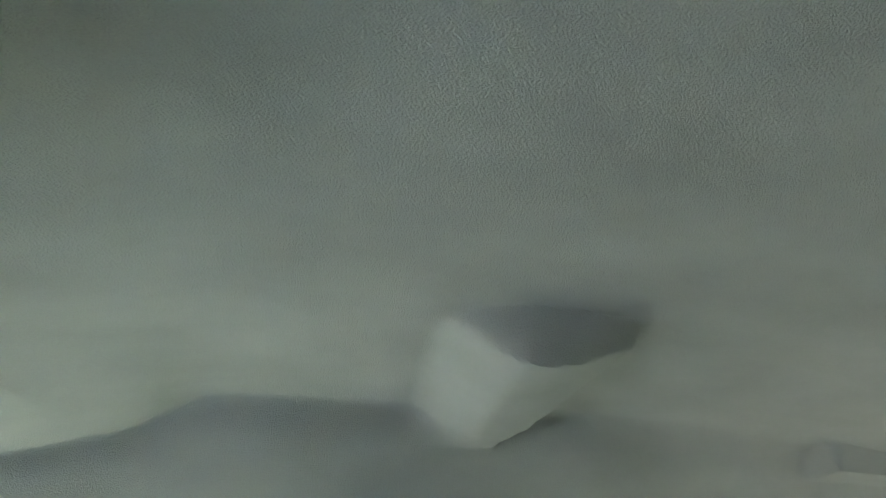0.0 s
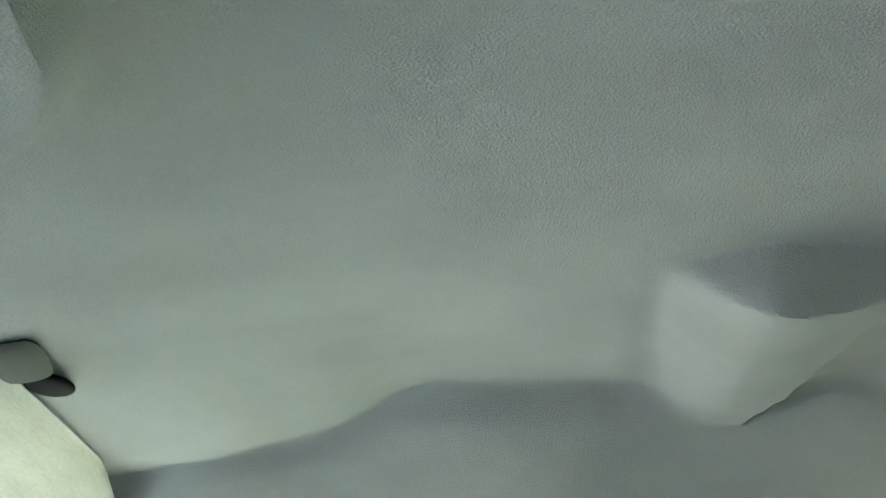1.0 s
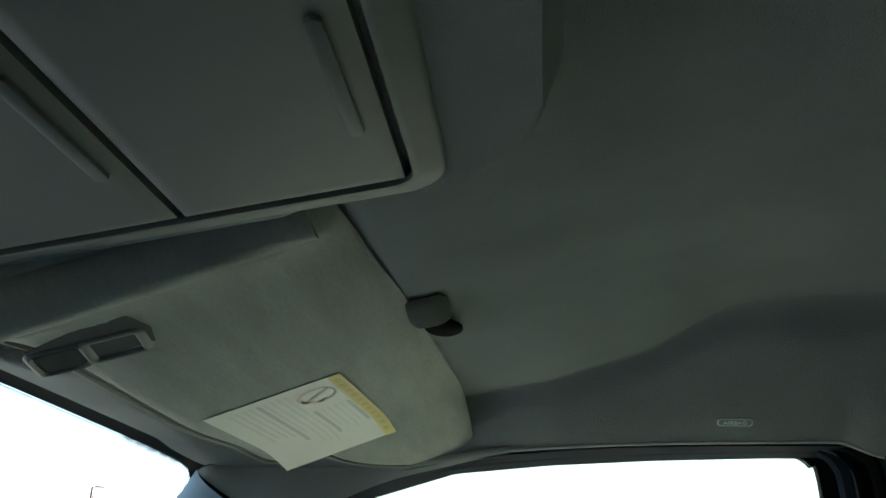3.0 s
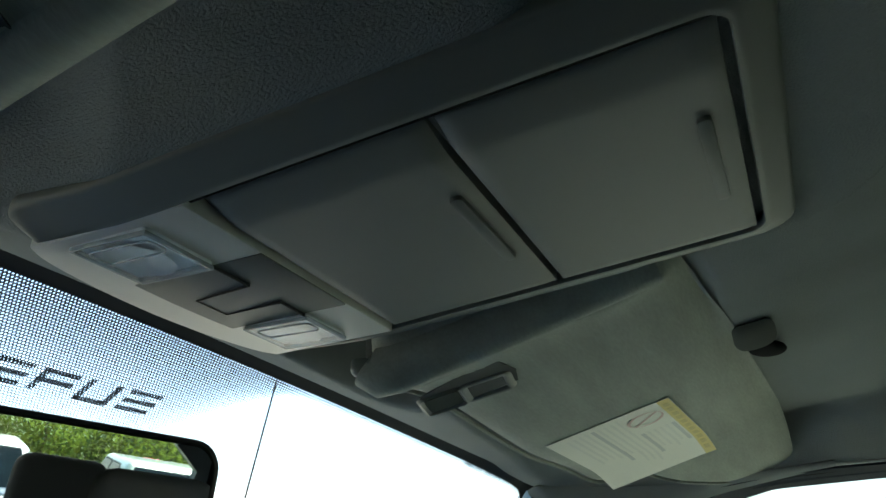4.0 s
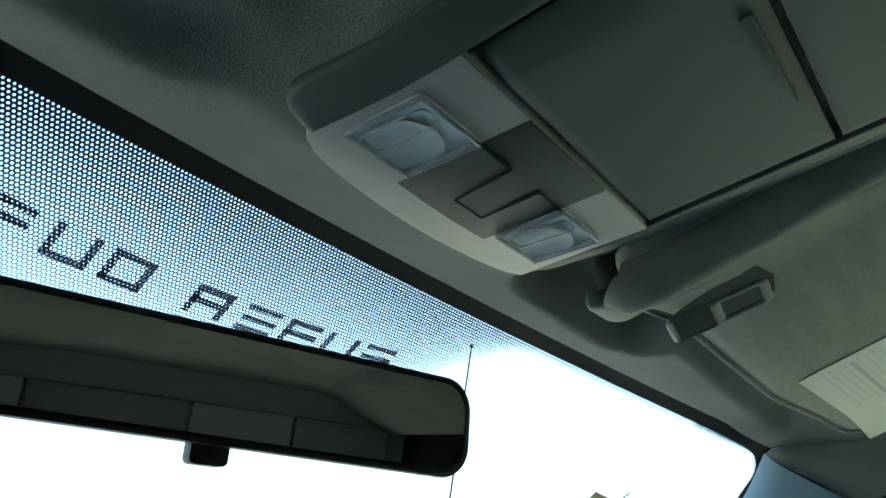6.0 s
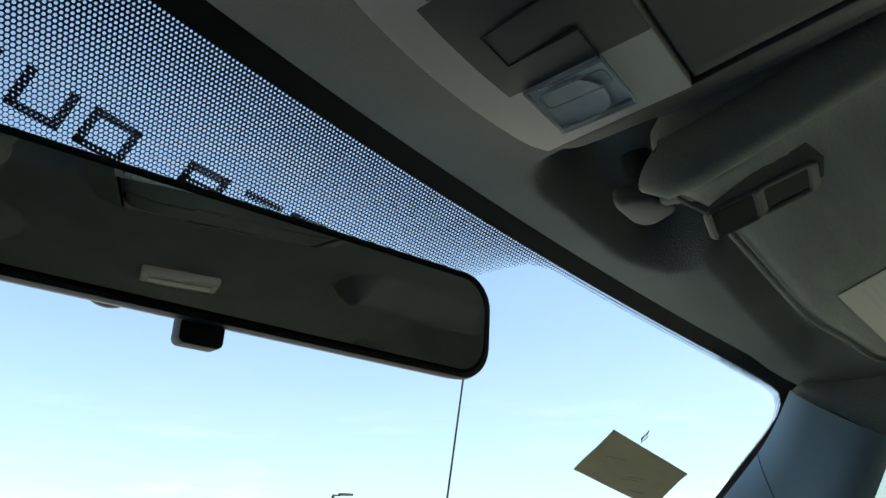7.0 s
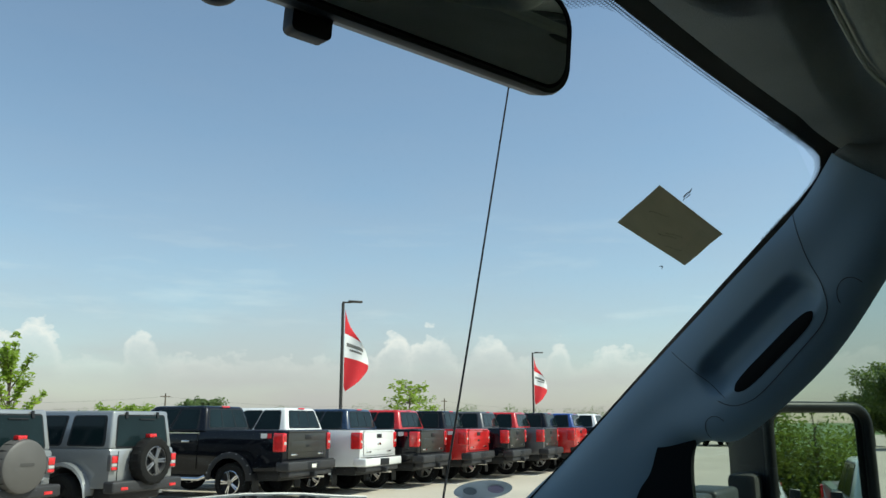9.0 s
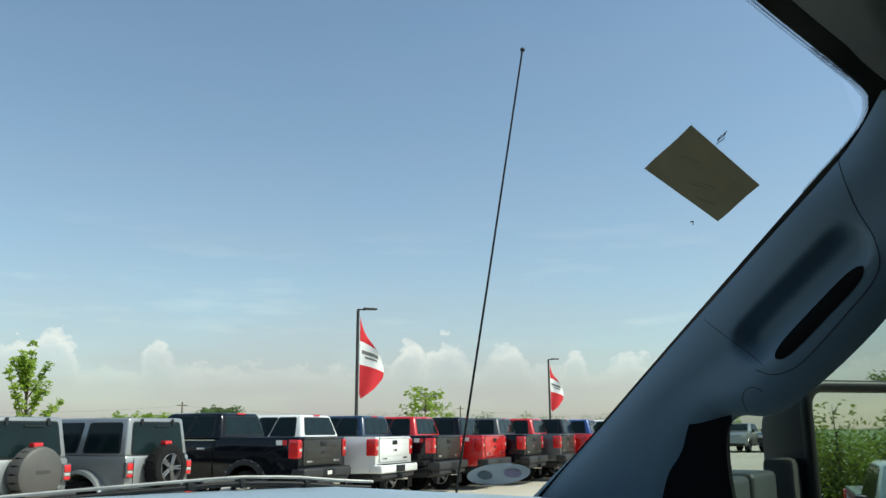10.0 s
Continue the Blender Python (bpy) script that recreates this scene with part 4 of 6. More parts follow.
def plate(pts, thick, lift, bev=0.0, table=None):
    """A thin sheet on the visor's underside; pts are (x, y) in the plan."""
    b = bmesh.new()
    lo = [b.verts.new((x, y, visor_z(x, y) - 0.0012 - lift)) for x, y in pts]
    hi = [b.verts.new((x, y, visor_z(x, y) - 0.0012 - lift - thick)) for x, y in pts]
    n = len(pts)
    b.faces.new(lo); b.faces.new(hi[::-1])
    for k in range(n): b.faces.new((lo[k], hi[k], hi[(k + 1) % n], lo[(k + 1) % n]))
    bmesh.ops.recalc_face_normals(b, faces=b.faces[:])
    if bev: bmesh.ops.bevel(b, geom=b.edges[:], offset=bev, segments=2, affect="EDGES", profile=0.5, clamp_overlap=True)
    return b
visor = thing("sun_visor", "grey-green vinyl sun visor, swung slightly down, with paper warning label", "sun visor", "sun visors of the cab")
part("body", visor_body(), VISOR, visor)
part("edge_piping", tube([(x, y, visor_z(x, y) + 0.010 - 0.006 * ease((x - 0.60) / 0.11) + 0.014 * (1 - ease((x - 0.145) / 0.075)) ** 1.5) for x, y in V_LOOP[40:81]], 0.0022, 6), VISOR, visor, "stitched edge")
def hinge_roll():
    return tube([(0.176, -0.072, visor_z(0.176, -0.072) + 0.012), (0.177, -0.076, visor_z(0.177, -0.076) + 0.007), (0.178, -0.09, visor_z(0.178, -0.09) + 0.005), (0.180, -0.20, visor_z(0.18, -0.20) + 0.006), (0.182, -0.296, visor_z(0.182, -0.296) + 0.010)], 0.021, 20)
part("hinge_roll", hinge_roll(), VISOR, visor, "thick padded inner edge")
# pivot rod, its foot on the headliner and the clasp frame
PIVOT = [(0.232, -0.112, 1.906), (0.243, -0.085, 1.909), (0.252, -0.052, 1.917), (0.256, -0.036, 1.932)]
part("pivot_rod", tube(PIVOT, 0.0060, 12), CONSOLE, visor, "grey pivot rod")
def pivot_foot():
    b = prism([(0.229, -0.017), (0.240, -0.014), (0.272, -0.015), (0.284, -0.021), (0.285, -0.032), (0.274, -0.052), (0.262, -0.055), (0.240, -0.044), (0.231, -0.030)], 0.016, 0.005, 3)
    bmesh.ops.translate(b, vec=(0, 0, 1.913), verts=b.verts[:])
    return b
def pivot_stem():
    return tube([(0.258, -0.032, 1.926), (0.258, -0.030, lining(0.258, -0.030) + 0.004)], 0.013, 14)
part("pivot_stem", pivot_stem(), SHADE_STEM_GREY, visor, "dark stem of the foot")
b = pivot_foot()
part("pivot_foot", b, CONSOLE, visor, "grey plastic foot")
bc, bax = (0.2575, -0.1190), (0.15, -0.99)
A2 = Vector(bax).normalized(); S2 = Vector((-A2.y, A2.x))
def at2(a, d): return (bc[0] + A2.x * a + S2.x * d, bc[1] + A2.y * a + S2.y * d)
def loop_ring(a0, a1, d0, d1, w, r):
    """A rounded rectangular frame, w wide, with softened edges."""
    b = bmesh.new()
    rows = []
    for g, h in ((0.0, 0.0002), (0.0010, 0.0016), (0.0026, 0.0024), (w * 0.5, 0.0028), (w - 0.0020, 0.0022), (w - 0.0006, 0.0012), (w, 0.0001)):
        row = []
        for a, d in rounded(a0 + g, d0 + g, a1 - g, d1 - g, max(0.0012, r - g), 5):
            x, y = at2(a, d)
            row.append(b.verts.new((x, y, visor_z(x, y) - 0.0012 - h)))
        rows.append(row)
    n = len(rows[0])
    for p, q in zip(rows, rows[1:]):
        for k in range(n): b.faces.new((p[k], p[(k + 1) % n], q[(k + 1) % n], q[k]))
    bmesh.ops.recalc_face_normals(b, faces=b.faces[:])
    return b
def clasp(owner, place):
    """Recessed clasp on a visor: flat plate darkened for groove shade, two framed windows, a tongue."""
    part("clasp_shade", place(plate([at2(-0.036, -0.022), at2(0.024, -0.047), at2(0.034, -0.046), at2(0.046, -0.016), at2(0.044, 0.006), at2(-0.036, 0.018)], 0.0006, 0.0003)), SHADE_STEM_GREY, owner, "flat dark plate, groove shade in its colour")
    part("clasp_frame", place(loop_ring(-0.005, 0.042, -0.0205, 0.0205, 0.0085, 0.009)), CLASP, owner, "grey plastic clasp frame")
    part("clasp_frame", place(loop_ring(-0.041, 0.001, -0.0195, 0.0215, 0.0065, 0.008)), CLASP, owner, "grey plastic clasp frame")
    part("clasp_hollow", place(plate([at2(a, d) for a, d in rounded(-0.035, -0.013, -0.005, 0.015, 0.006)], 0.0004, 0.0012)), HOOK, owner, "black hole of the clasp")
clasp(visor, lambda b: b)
# warning label
LB = [Vector(p) for p in ((0.451, -0.130), (0.441, -0.261), (0.643, -0.282), (0.654, -0.154))]   # corners l, t, r, b in the plan
def on_label(u, v):
    p = LB[0] + (LB[1] - LB[0]) * u + (LB[3] - LB[0] + (LB[0] - LB[1] - LB[3] + LB[2]) * u) * v
    return (p.x, p.y)
def sheet(u0, u1, v0, v1, lift, nu=8, nv=20):
    """A strip of the label that follows the visor's curve."""
    def fn(u, v):
        x, y = on_label(u0 + (u1 - u0) * u, v0 + (v1 - v0) * v)
        return (x, y, visor_z(x, y) - 0.0012 - lift)
    return thicken(grid(nu, nv, fn), 0.0002)
lab = part("warning_label", sheet(0, 1, 0, 1, 0.0010), PAPER, visor, "white paper warning label")
part("yellow_strip", sheet(0.905, 1, 0, 1, 0.0014, 2), YELLOW, lab, "yellow caution strip")
cen, rad = Vector(on_label(0.74, 0.17)), 0.019
ringp = [(cen.x + rad * math.cos(a), cen.y + rad * math.sin(a)) for a in (2 * math.pi * k / 24 for k in range(25))]
b = bmesh.new()
for (xa, ya), (xb, yb) in zip(ringp, ringp[1:]):
    pa, pb = [Vector((x, y, visor_z(x, y) - 0.0031)) for x, y in ((xa, ya), (xb, yb))]
    ia, ib = [p + (Vector((cen.x, cen.y, p.z)) - p) * 0.17 for p in (pa, pb)]
    b.faces.new([b.verts.new(p) for p in (pa, pb, ib, ia)])
a_, c_ = Vector((ringp[3][0], ringp[3][1])), Vector((ringp[15][0], ringp[15][1]))
dn = Vector((-(c_ - a_).y, (c_ - a_).x)).normalized() * 0.0016
b.faces.new([b.verts.new((p.x, p.y, visor_z(p.x, p.y) - 0.0032)) for p in (a_ + dn, c_ + dn, c_ - dn, a_ - dn)])
part("ban_ring", b, RED_INK, lab, "red ring with a bar across")
random.seed(4)
for k in range(15):
    u = 0.86 - k * 0.052
    v0 = 0.37 if u > 0.58 else 0.06
    v1 = v0 + (0.93 - v0) * random.uniform(0.55, 0.97)
    part("print_line", sheet(u, u + (0.02 if k % 5 else 0.03), v0, v1, 0.0012, 1, 10), LABEL_INK if k % 5 == 0 else PALE_INK, lab, "line of small print")
for k in range(11):
    v0 = 0.05 + k * 0.083
    part("print_line", sheet(0.93, 0.975, v0, v0 + 0.05, 0.0020, 1, 3), BROWN_INK, lab, "line of small print")
# driver's visor: the same shape mirrored, clasp nearer the rear-view mirror
dv = thing("sun_visor", "grey-green vinyl sun visor folded up beside the console", "sun visor", "sun visors of the cab")
DV = Matrix.Translation((-0.2135, -0.1035, 0.0)) @ Matrix.Diagonal((-0.88, 1, 1, 1)) @ Matrix.Translation((-0.152, 0.085, 0))
DI = DV.inverted()
def driver_z(x, y):
    p = DI @ Vector((x, y, 0))
    return visor_z(p.x, p.y)
def flipped(b):
    bmesh.ops.transform(b, matrix=DV, verts=b.verts[:]); bmesh.ops.reverse_faces(b, faces=b.faces[:]); return b
CL = Matrix.Translation((-0.2715, -0.1305, 0)) @ Matrix.Rotation(radians(25), 4, "Z") @ Matrix.Diagonal((-0.92, 0.90, 1, 1)) @ Matrix.Rotation(radians(16.5), 4, "Z") @ Matrix.Translation((-0.2575, 0.1190, 0))
def clasped(b):
    """Moves a piece of the clasp over to the driver's visor, at the same height over its face."""
    for v in b.verts:
        h = v.co.z - visor_z(v.co.x, v.co.y)
        q = CL @ Vector((v.co.x, v.co.y, 0))
        v.co = (q.x, q.y, driver_z(q.x, q.y) + h * 1.4 - 0.012 * math.exp(-(((DI @ q).x - 0.185) / 0.022) ** 2) - 0.0005)
    bmesh.ops.reverse_faces(b, faces=b.faces[:])
    return b
part("body", flipped(visor_body()), VISOR, dv)
part("edge_piping", flipped(tube([(x, y, visor_z(x, y) + 0.010 - 0.006 * ease((x - 0.60) / 0.11) + 0.014 * (1 - ease((x - 0.145) / 0.075)) ** 1.5) for x, y in V_LOOP[40:81]], 0.0022, 6)), VISOR, dv, "stitched edge")
part("pivot_rod", flipped(tube(PIVOT, 0.0060, 12)), CONSOLE, dv, "grey pivot rod")
part("pivot_stem", flipped(pivot_stem()), SHADE_STEM_GREY, dv, "dark stem of the foot")
part("pivot_foot", flipped(pivot_foot()), CONSOLE, dv, "grey plastic foot")
part("hinge_roll", flipped(hinge_roll()), VISOR, dv, "thick padded inner edge")
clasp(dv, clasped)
# hook that holds the visor's free rod
for s in (1, -1):
    hk = thing("visor_hook", "dark grey plastic visor hook on the headliner", "visor hook", "visor hooks")
    hx, hy = 0.382, -0.351
    def tab(u, v, s=s):
        """A soft tongue that lies against the lining and droops towards its free end."""
        x, d = hx - 0.030 + 0.060 * u, (v - 0.5) * 0.036 * (1 - 0.35 * abs(2 * u - 1) ** 4)
        y = hy + d
        return (s * x, y, lining(x, y) - 0.001 - 0.0040 * (1 - abs(2 * v - 1) ** 3) * (1 - abs(2 * u - 1) ** 6) - 0.004 * u)
    part("hook_base", thicken(grid(16, 12, tab), 0.002), HOOK, hk)
    b = bmesh.new(); bmesh.ops.create_uvsphere(b, u_segments=24, v_segments=14, radius=1.0, matrix=Matrix.Translation((s * (hx + 0.050), hy - 0.008, lining(hx + 0.050, hy) - 0.002)) @ Matrix.Diagonal((0.024, 0.018, 0.0055, 1)))
    part("hook_lip", b, GAP, hk, "black hook lip")
    # welt along the headliner's lower edge, its rim light put into a pale colour
    pts = [(s * 0.7375, -0.10 - 0.748 * k / 60, lining(0.7355, -0.10 - 0.748 * k / 60) - 0.0015) for k in range(61)]
    tagged(link("trim", tube(pts, 0.0022, 6), WELT), "thin welt along the headliner's edge, rim light in its pale colour", "edge welt", kind="structure")

# airbag tag on the side roll
tag = thing("airbag_tag", "pale embossed tag on the headliner's side roll", "tag")
TX, TY = 0.710, -0.676
tn = Vector((-(lining(TX + 0.004, TY) - lining(TX - 0.004, TY)) / 0.008, -(lining(TX, TY + 0.004) - lining(TX, TY - 0.004)) / 0.008, 1)).normalized() * -1
ty = Vector((0, -1, 0)); ty = (ty - tn * ty.dot(tn)).normalized()
tm = frame_of((TX, TY, lining(TX, TY)), ty, tn.cross(ty))
if tm.col[2].xyz.dot(tn) < 0: tm = tm @ Matrix.Diagonal((1, -1, -1, 1))
part("plate", prism(rounded(-0.0205, -0.0058, 0.0205, 0.0058, 0.0045), 0.0030, 0.0006, m=tm @ Matrix.Translation((0, 0, -0.0012))), PAPER, tag)
part("face", prism(rounded(-0.0188, -0.0042, 0.0188, 0.0042, 0.0032), 0.0004, 0, m=tm @ Matrix.Translation((0, 0, 0.0017))), PILLAR, tag, "grey recessed face")
cu = bpy.data.curves.new("lettering", "FONT")
cu.body, cu.size, cu.align_x, cu.align_y, cu.extrude = "AIRBAG", 0.0078, "CENTER", "CENTER", 0.0002
tmp = bpy.data.objects.new("lettering", cu); bpy.context.scene.collection.objects.link(tmp)
bpy.context.view_layer.update()
me = bpy.data.meshes.new_from_object(tmp.evaluated_get(bpy.context.evaluated_depsgraph_get()))
bpy.data.objects.remove(tmp)
b = bmesh.new(); b.from_mesh(me)
bmesh.ops.transform(b, matrix=tm @ Matrix.Translation((0, 0, 0.0023)), verts=b.verts[:])
part("lettering", b, PAPER, tag, "pale raised letters AIRBAG")

# ---- rear-view mirror ----
MN = Vector((-0.2800, -0.9540, -0.1060)).normalized()
MX = Vector((0.9595, -0.2817, -0.0101)); MX = (MX - MN * MX.dot(MN)).normalized()
MM = frame_of((-0.0153, 0.1122, 1.8085), MX, MN.cross(MX))      # local x along the mirror, z towards the seats
if MM.col[2].xyz.dot(MN) < 0:
    MM = MM @ Matrix.Diagonal((1, 1, -1, 1))
rv = thing("rear_view_mirror", "wide black rear-view mirror hung from the windshield", "rear-view mirror")
def mirror_outline(hx, hy, r=0.020):
    out = []
    for x, y in rounded(-hx, -hy, hx, hy, r, 8):
        out.append((x, y + 0.004 * (x / hx) ** 2 * (-1 if y < 0 else 1) * -1))
    return out
def stack(levels, m, cap=True):
    b = bmesh.new()
    rows = [[b.verts.new(m @ Vector((x, y, z))) for x, y in mirror_outline(hx, hy, r)] for hx, hy, r, z in levels]
    n = len(rows[0])
    for a, c in zip(rows, rows[1:]):
        for k in range(n): b.faces.new((a[k], a[(k + 1) % n], c[(k + 1) % n], c[k]))
    if cap: b.faces.new(rows[0])
    b.faces.new(rows[-1])
    bmesh.ops.recalc_face_normals(b, faces=b.faces[:])
    return b
part("housing", stack([(0.1750, 0.0330, 0.019, -0.002), (0.1785, 0.0375, 0.021, 0.0035), (0.1825, 0.0402, 0.023, 0.003), (0.1840, 0.0410, 0.024, -0.001), (0.1835, 0.0406, 0.024, -0.0045)][::-1], MM), BLACK, rv, "black plastic bezel")
# light on the underside is put into the shell's paler grey
part("back_shell", stack([(0.1832, 0.0405, 0.024, -0.004), (0.1815, 0.0392, 0.024, -0.012), (0.172, 0.030, 0.022, -0.024), (0.12, 0.016, 0.014, -0.036)][::-1], MM), mat("skylit_shell_plastic", (0.10, 0.10, 0.095), 0.45, grain=1200, bump=0.08, vary=0.06), rv, "plastic back shell, sky light in its grey colour")
part("mirror_glass", stack([(0.1765, 0.0352, 0.020, -0.001), (0.1765, 0.0352, 0.020, 0.0042)], MM), MIRROR, rv, "smoky mirror glass")
part("dimmer_tab", prism(rounded(-0.0130, -0.004, 0.0130, 0.016, 0.004), 0.012, 0.003, m=MM @ pose(-0.019, -0.0450, -0.020)), BLACK, rv, "black dimmer tab below the housing")
b = bmesh.new(); bmesh.ops.create_uvsphere(b, u_segments=18, v_segments=12, radius=0.0145, matrix=Matrix.Translation((-0.0495, 0.1955, 1.8080)) @ Matrix.Diagonal((1.2, 1, 1, 1)))
part("ball_joint", b, BLACK, rv, "black ball joint")
part("stalk", tube([MM @ Vector((-0.045, 0.0, -0.030)), (-0.0495, 0.185, 1.813), (-0.0495, 0.1955, 1.818), (-0.049, glass_y(-0.049, 1.862) - 0.004, 1.862)], 0.009, 10), BLACK, rv, "black mounting stalk")
part("mount_button", prism(rounded(-0.016, -0.022, 0.016, 0.022, 0.01), 0.008, 0.002, m=frame_of(glass_at(-0.049, 1.864, 0.010), (1, 0, 0), (0, 0.81, -0.58))), BLACK, rv, "black glued foot")

# ---- card taped to the windshield, small marks on the glass ----
CP = [Vector(p) for p in ((0.549, 0.190, 1.777), (0.549, 0.136, 1.814), (0.709, 0.113, 1.784), (0.709, 0.165, 1.748))]
def card_point(u, v):
    p = CP[0] + (CP[1] - CP[0]) * u + (CP[3] - CP[0] + (CP[0] - CP[1] - CP[3] + CP[2]) * u) * v
    return p + Vector((0, 0.58, 0.81)) * (0.0004 * math.sin(7 * u + 3 * v) + 0.0003 * math.sin(11 * v))
card = thing("taped_card", "brown paper card taped to the windshield", "card")
part("sheet", thicken(grid(12, 16, card_point), 0.0006), CARD, card)
random.seed(3)
for k in range(4):
    u0, v0 = random.uniform(0.1, 0.75), random.uniform(0.08, 0.7)
    pts = [card_point(u0 + 0.03 * i, v0 + 0.05 * i + 0.02 * math.sin(i * 1.7 + k)) + Vector((0, -0.58, -0.81)) * 0.0016 for i in range(5)]
    part("crease", tube(pts, 0.0004, 4), mat("card_crease", (0.38, 0.335, 0.24), 0.9, bump=0), card, "faint crease")
for base, strokes in (((0.600, 0.1255, 1.8085), ((0, 0, 0.006, 0.009), (0.003, -0.002, 0.010, 0.006), (-0.002, 0.001, 0.004, 0.011))), ((0.672, 0.1865, 1.741), ((0, 0.001, 0.005, 0.003), (0.005, 0.003, 0.011, 0.0), (0.002, 0.002, 0.009, 0.002)))):
    for xa, za, xb, zb in strokes:
        pts = [Vector(base) + Vector((xa + (xb - xa) * k / 3, -0.9 * (za + (zb - za) * k / 3), za + (zb - za) * k / 3 + 0.0006 * math.sin(2.2 * k))) for k in range(4)]
        part("tape", tube(pts, 0.0005, 5), INK, card, "torn thread of tape")
mk = thing("glass_mark", "tiny grey maker's mark etched on the windshield", "mark")
for i, (du, dv) in enumerate(((0, 0), (0.004, 0.001), (0.0015, -0.004), (0.0055, -0.004))):
    part("etched_dot", grid(1, 1, lambda u, v: glass_at(0.748 + du + 0.003 * u, 1.828 + dv + 0.0022 * v, 0.004)), INK, mk)
ov = thing("oval_sticker", "pale oval sticker low on the windshield", "sticker")
def oval(u, v, k=1.0, cx=0.784, cz=1.4435):
    a = 2 * math.pi * u
    return glass_at(cx + 0.042 * k * v * math.cos(a), cz + 0.0155 * k * v * math.sin(a) - 0.004 * v * math.cos(a), 0.004)
part("face", grid(40, 4, oval), mat("sticker_grey", (0.42, 0.43, 0.45), 0.6, bump=0, vary=0.05), ov)
part("dark_mark", grid(20, 2, lambda u, v: oval(u, v, 0.30, 0.766, 1.4430) - Vector((0, 0.0008, 0.001))), mat("sticker_dark", (0.10, 0.12, 0.14), 0.6, bump=0), ov, "dark printed mark")
part("purple_mark", grid(20, 2, lambda u, v: oval(u, v, 0.34, 0.800, 1.4450) - Vector((0, 0.0008, 0.001))), mat("sticker_purple", (0.22, 0.17, 0.25), 0.6, bump=0), ov, "purple printed mark")

# ---- dash, cowl, wipers, aerial ----
def dash_point(u, v):
    x = -0.86 + 1.72 * u
    y0, y1 = 0.28, glass_y(x, 1.42) + 0.012
    y = y0 + (y1 - y0) * v
    z = 1.352 + 0.076 * ease(v / 0.85) - 0.25 * ease((0.10 - v) / 0.12) - 0.09 * max(0.0, abs(x) - 0.60)
    return (x, y, z)
tagged(link("dashboard", thicken(grid(40, 30, dash_point), 0.02), DASH), "blue-grey grained dashboard top", "dashboard", kind="structure")
tagged(link("wall_front", box((-0.95, 0.88, 0.42), (0.95, 0.94, 1.30)), BLACK), "dark bulkhead below the windshield", "bulkhead", kind="structure")
def hood_point(u, v):
    x, y = -0.98 + 1.96 * u, 0.70 + 1.55 * v
    return (x, y + 0.10 * (1 - (2 * u - 1) ** 2), 1.345 - 0.10 * v ** 2 - 0.07 * abs(2 * u - 1) ** 3 - 0.10 * ease((v - 0.9) / 0.1))
tagged(link("hood", thicken(grid(24, 20, hood_point), 0.01), HOOD_PAINT), "painted hood beyond the windshield", "hood", kind="structure")
WIPE = [(0.0, 1.410), (0.28, 1.418), (0.55, 1.426), (0.70, 1.4305), (0.82, 1.428), (0.93, 1.421), (1.0, 1.418)]
for x0, x1 in ((-0.66, -0.05), (0.05, 0.65)):
    wp = thing("wiper", "black windshield wiper parked at the cowl", "wiper", "wipers")
    def on_glass(f, up=0.0, out=0.012, x0=x0, x1=x1):
        return glass_at(x0 + (x1 - x0) * f, along(WIPE, f) + up, -out)
    part("blade", tube([on_glass(k / 24, -0.003) for k in range(25)], 0.0035, 6), BLACK, wp, "black rubber blade")
    part("spine", tube([on_glass(k / 24, 0.0012, 0.017) for k in range(25)], 0.0022, 6), STEEL, wp, "worn steel spine that catches the light")
    for f in (0.30, 0.62, 0.72, 0.86):
        b = box((-0.012, -0.006, -0.007), (0.012, 0.008, 0.005), 0.003, m=Matrix.Translation(on_glass(f, -0.004, 0.016)))
        part("clip", b, BLACK, wp)
    part("arm", tube([on_glass(0.62, -0.010, 0.024), on_glass(0.70, -0.016, 0.030), on_glass(0.86, -0.024, 0.034), on_glass(0.98, -0.034, 0.034)], 0.0050, 8), BLACK, wp, "black wiper arm")
    b = box((-0.022, -0.012, -0.006), (0.022, 0.012, 0.007), 0.004, m=Matrix.Translation(on_glass(0.90, -0.014, 0.026)))
    part("hinge_block", b, PLASTIC_GREY, wp, "grey hinge block")
an = thing("radio_aerial", "thin black whip aerial on the fender", "aerial")
part("mast", tube([(0.956, 0.745, 1.24), (0.956, 0.726, 1.41), (0.956, 0.657, 1.75), (0.956, 0.5705, 2.186)], 0.0026, 8, taper=0.0017), BLACK, an)
b = bmesh.new(); bmesh.ops.create_uvsphere(b, u_segments=10, v_segments=8, radius=0.0045, matrix=Matrix.Translation((0.956, 0.5695, 2.190)))
part("tip_ball", b, BLACK, an)

# ---- door mirror ----
sm = thing("door_mirror", "black towing mirror beyond the passenger window", "door mirror")
SM = frame_of((1.2650, 0.1309, 1.379), (0.79, -0.61, 0.0), (0, 0, 1))
if SM.col[2].xyz.dot(Vector((-0.6, -0.8, 0))) < 0:
    SM = SM @ Matrix.Diagonal((1, 1, -1, 1))
def mirror_box(levels, m):
    b = bmesh.new()
    rows = [[b.verts.new(m @ Vector((x, y, z))) for x, y in rounded(-hx, -hy, hx, hy, r, 5)] for hx, hy, r, z in levels]
    n = len(rows[0])
    for a, c in zip(rows, rows[1:]):
        for k in range(n): b.faces.new((a[k], a[(k + 1) % n], c[(k + 1) % n], c[k]))
    b.faces.new(rows[0]); b.faces.new(rows[-1])
    bmesh.ops.recalc_face_normals(b, faces=b.faces[:])
    return b
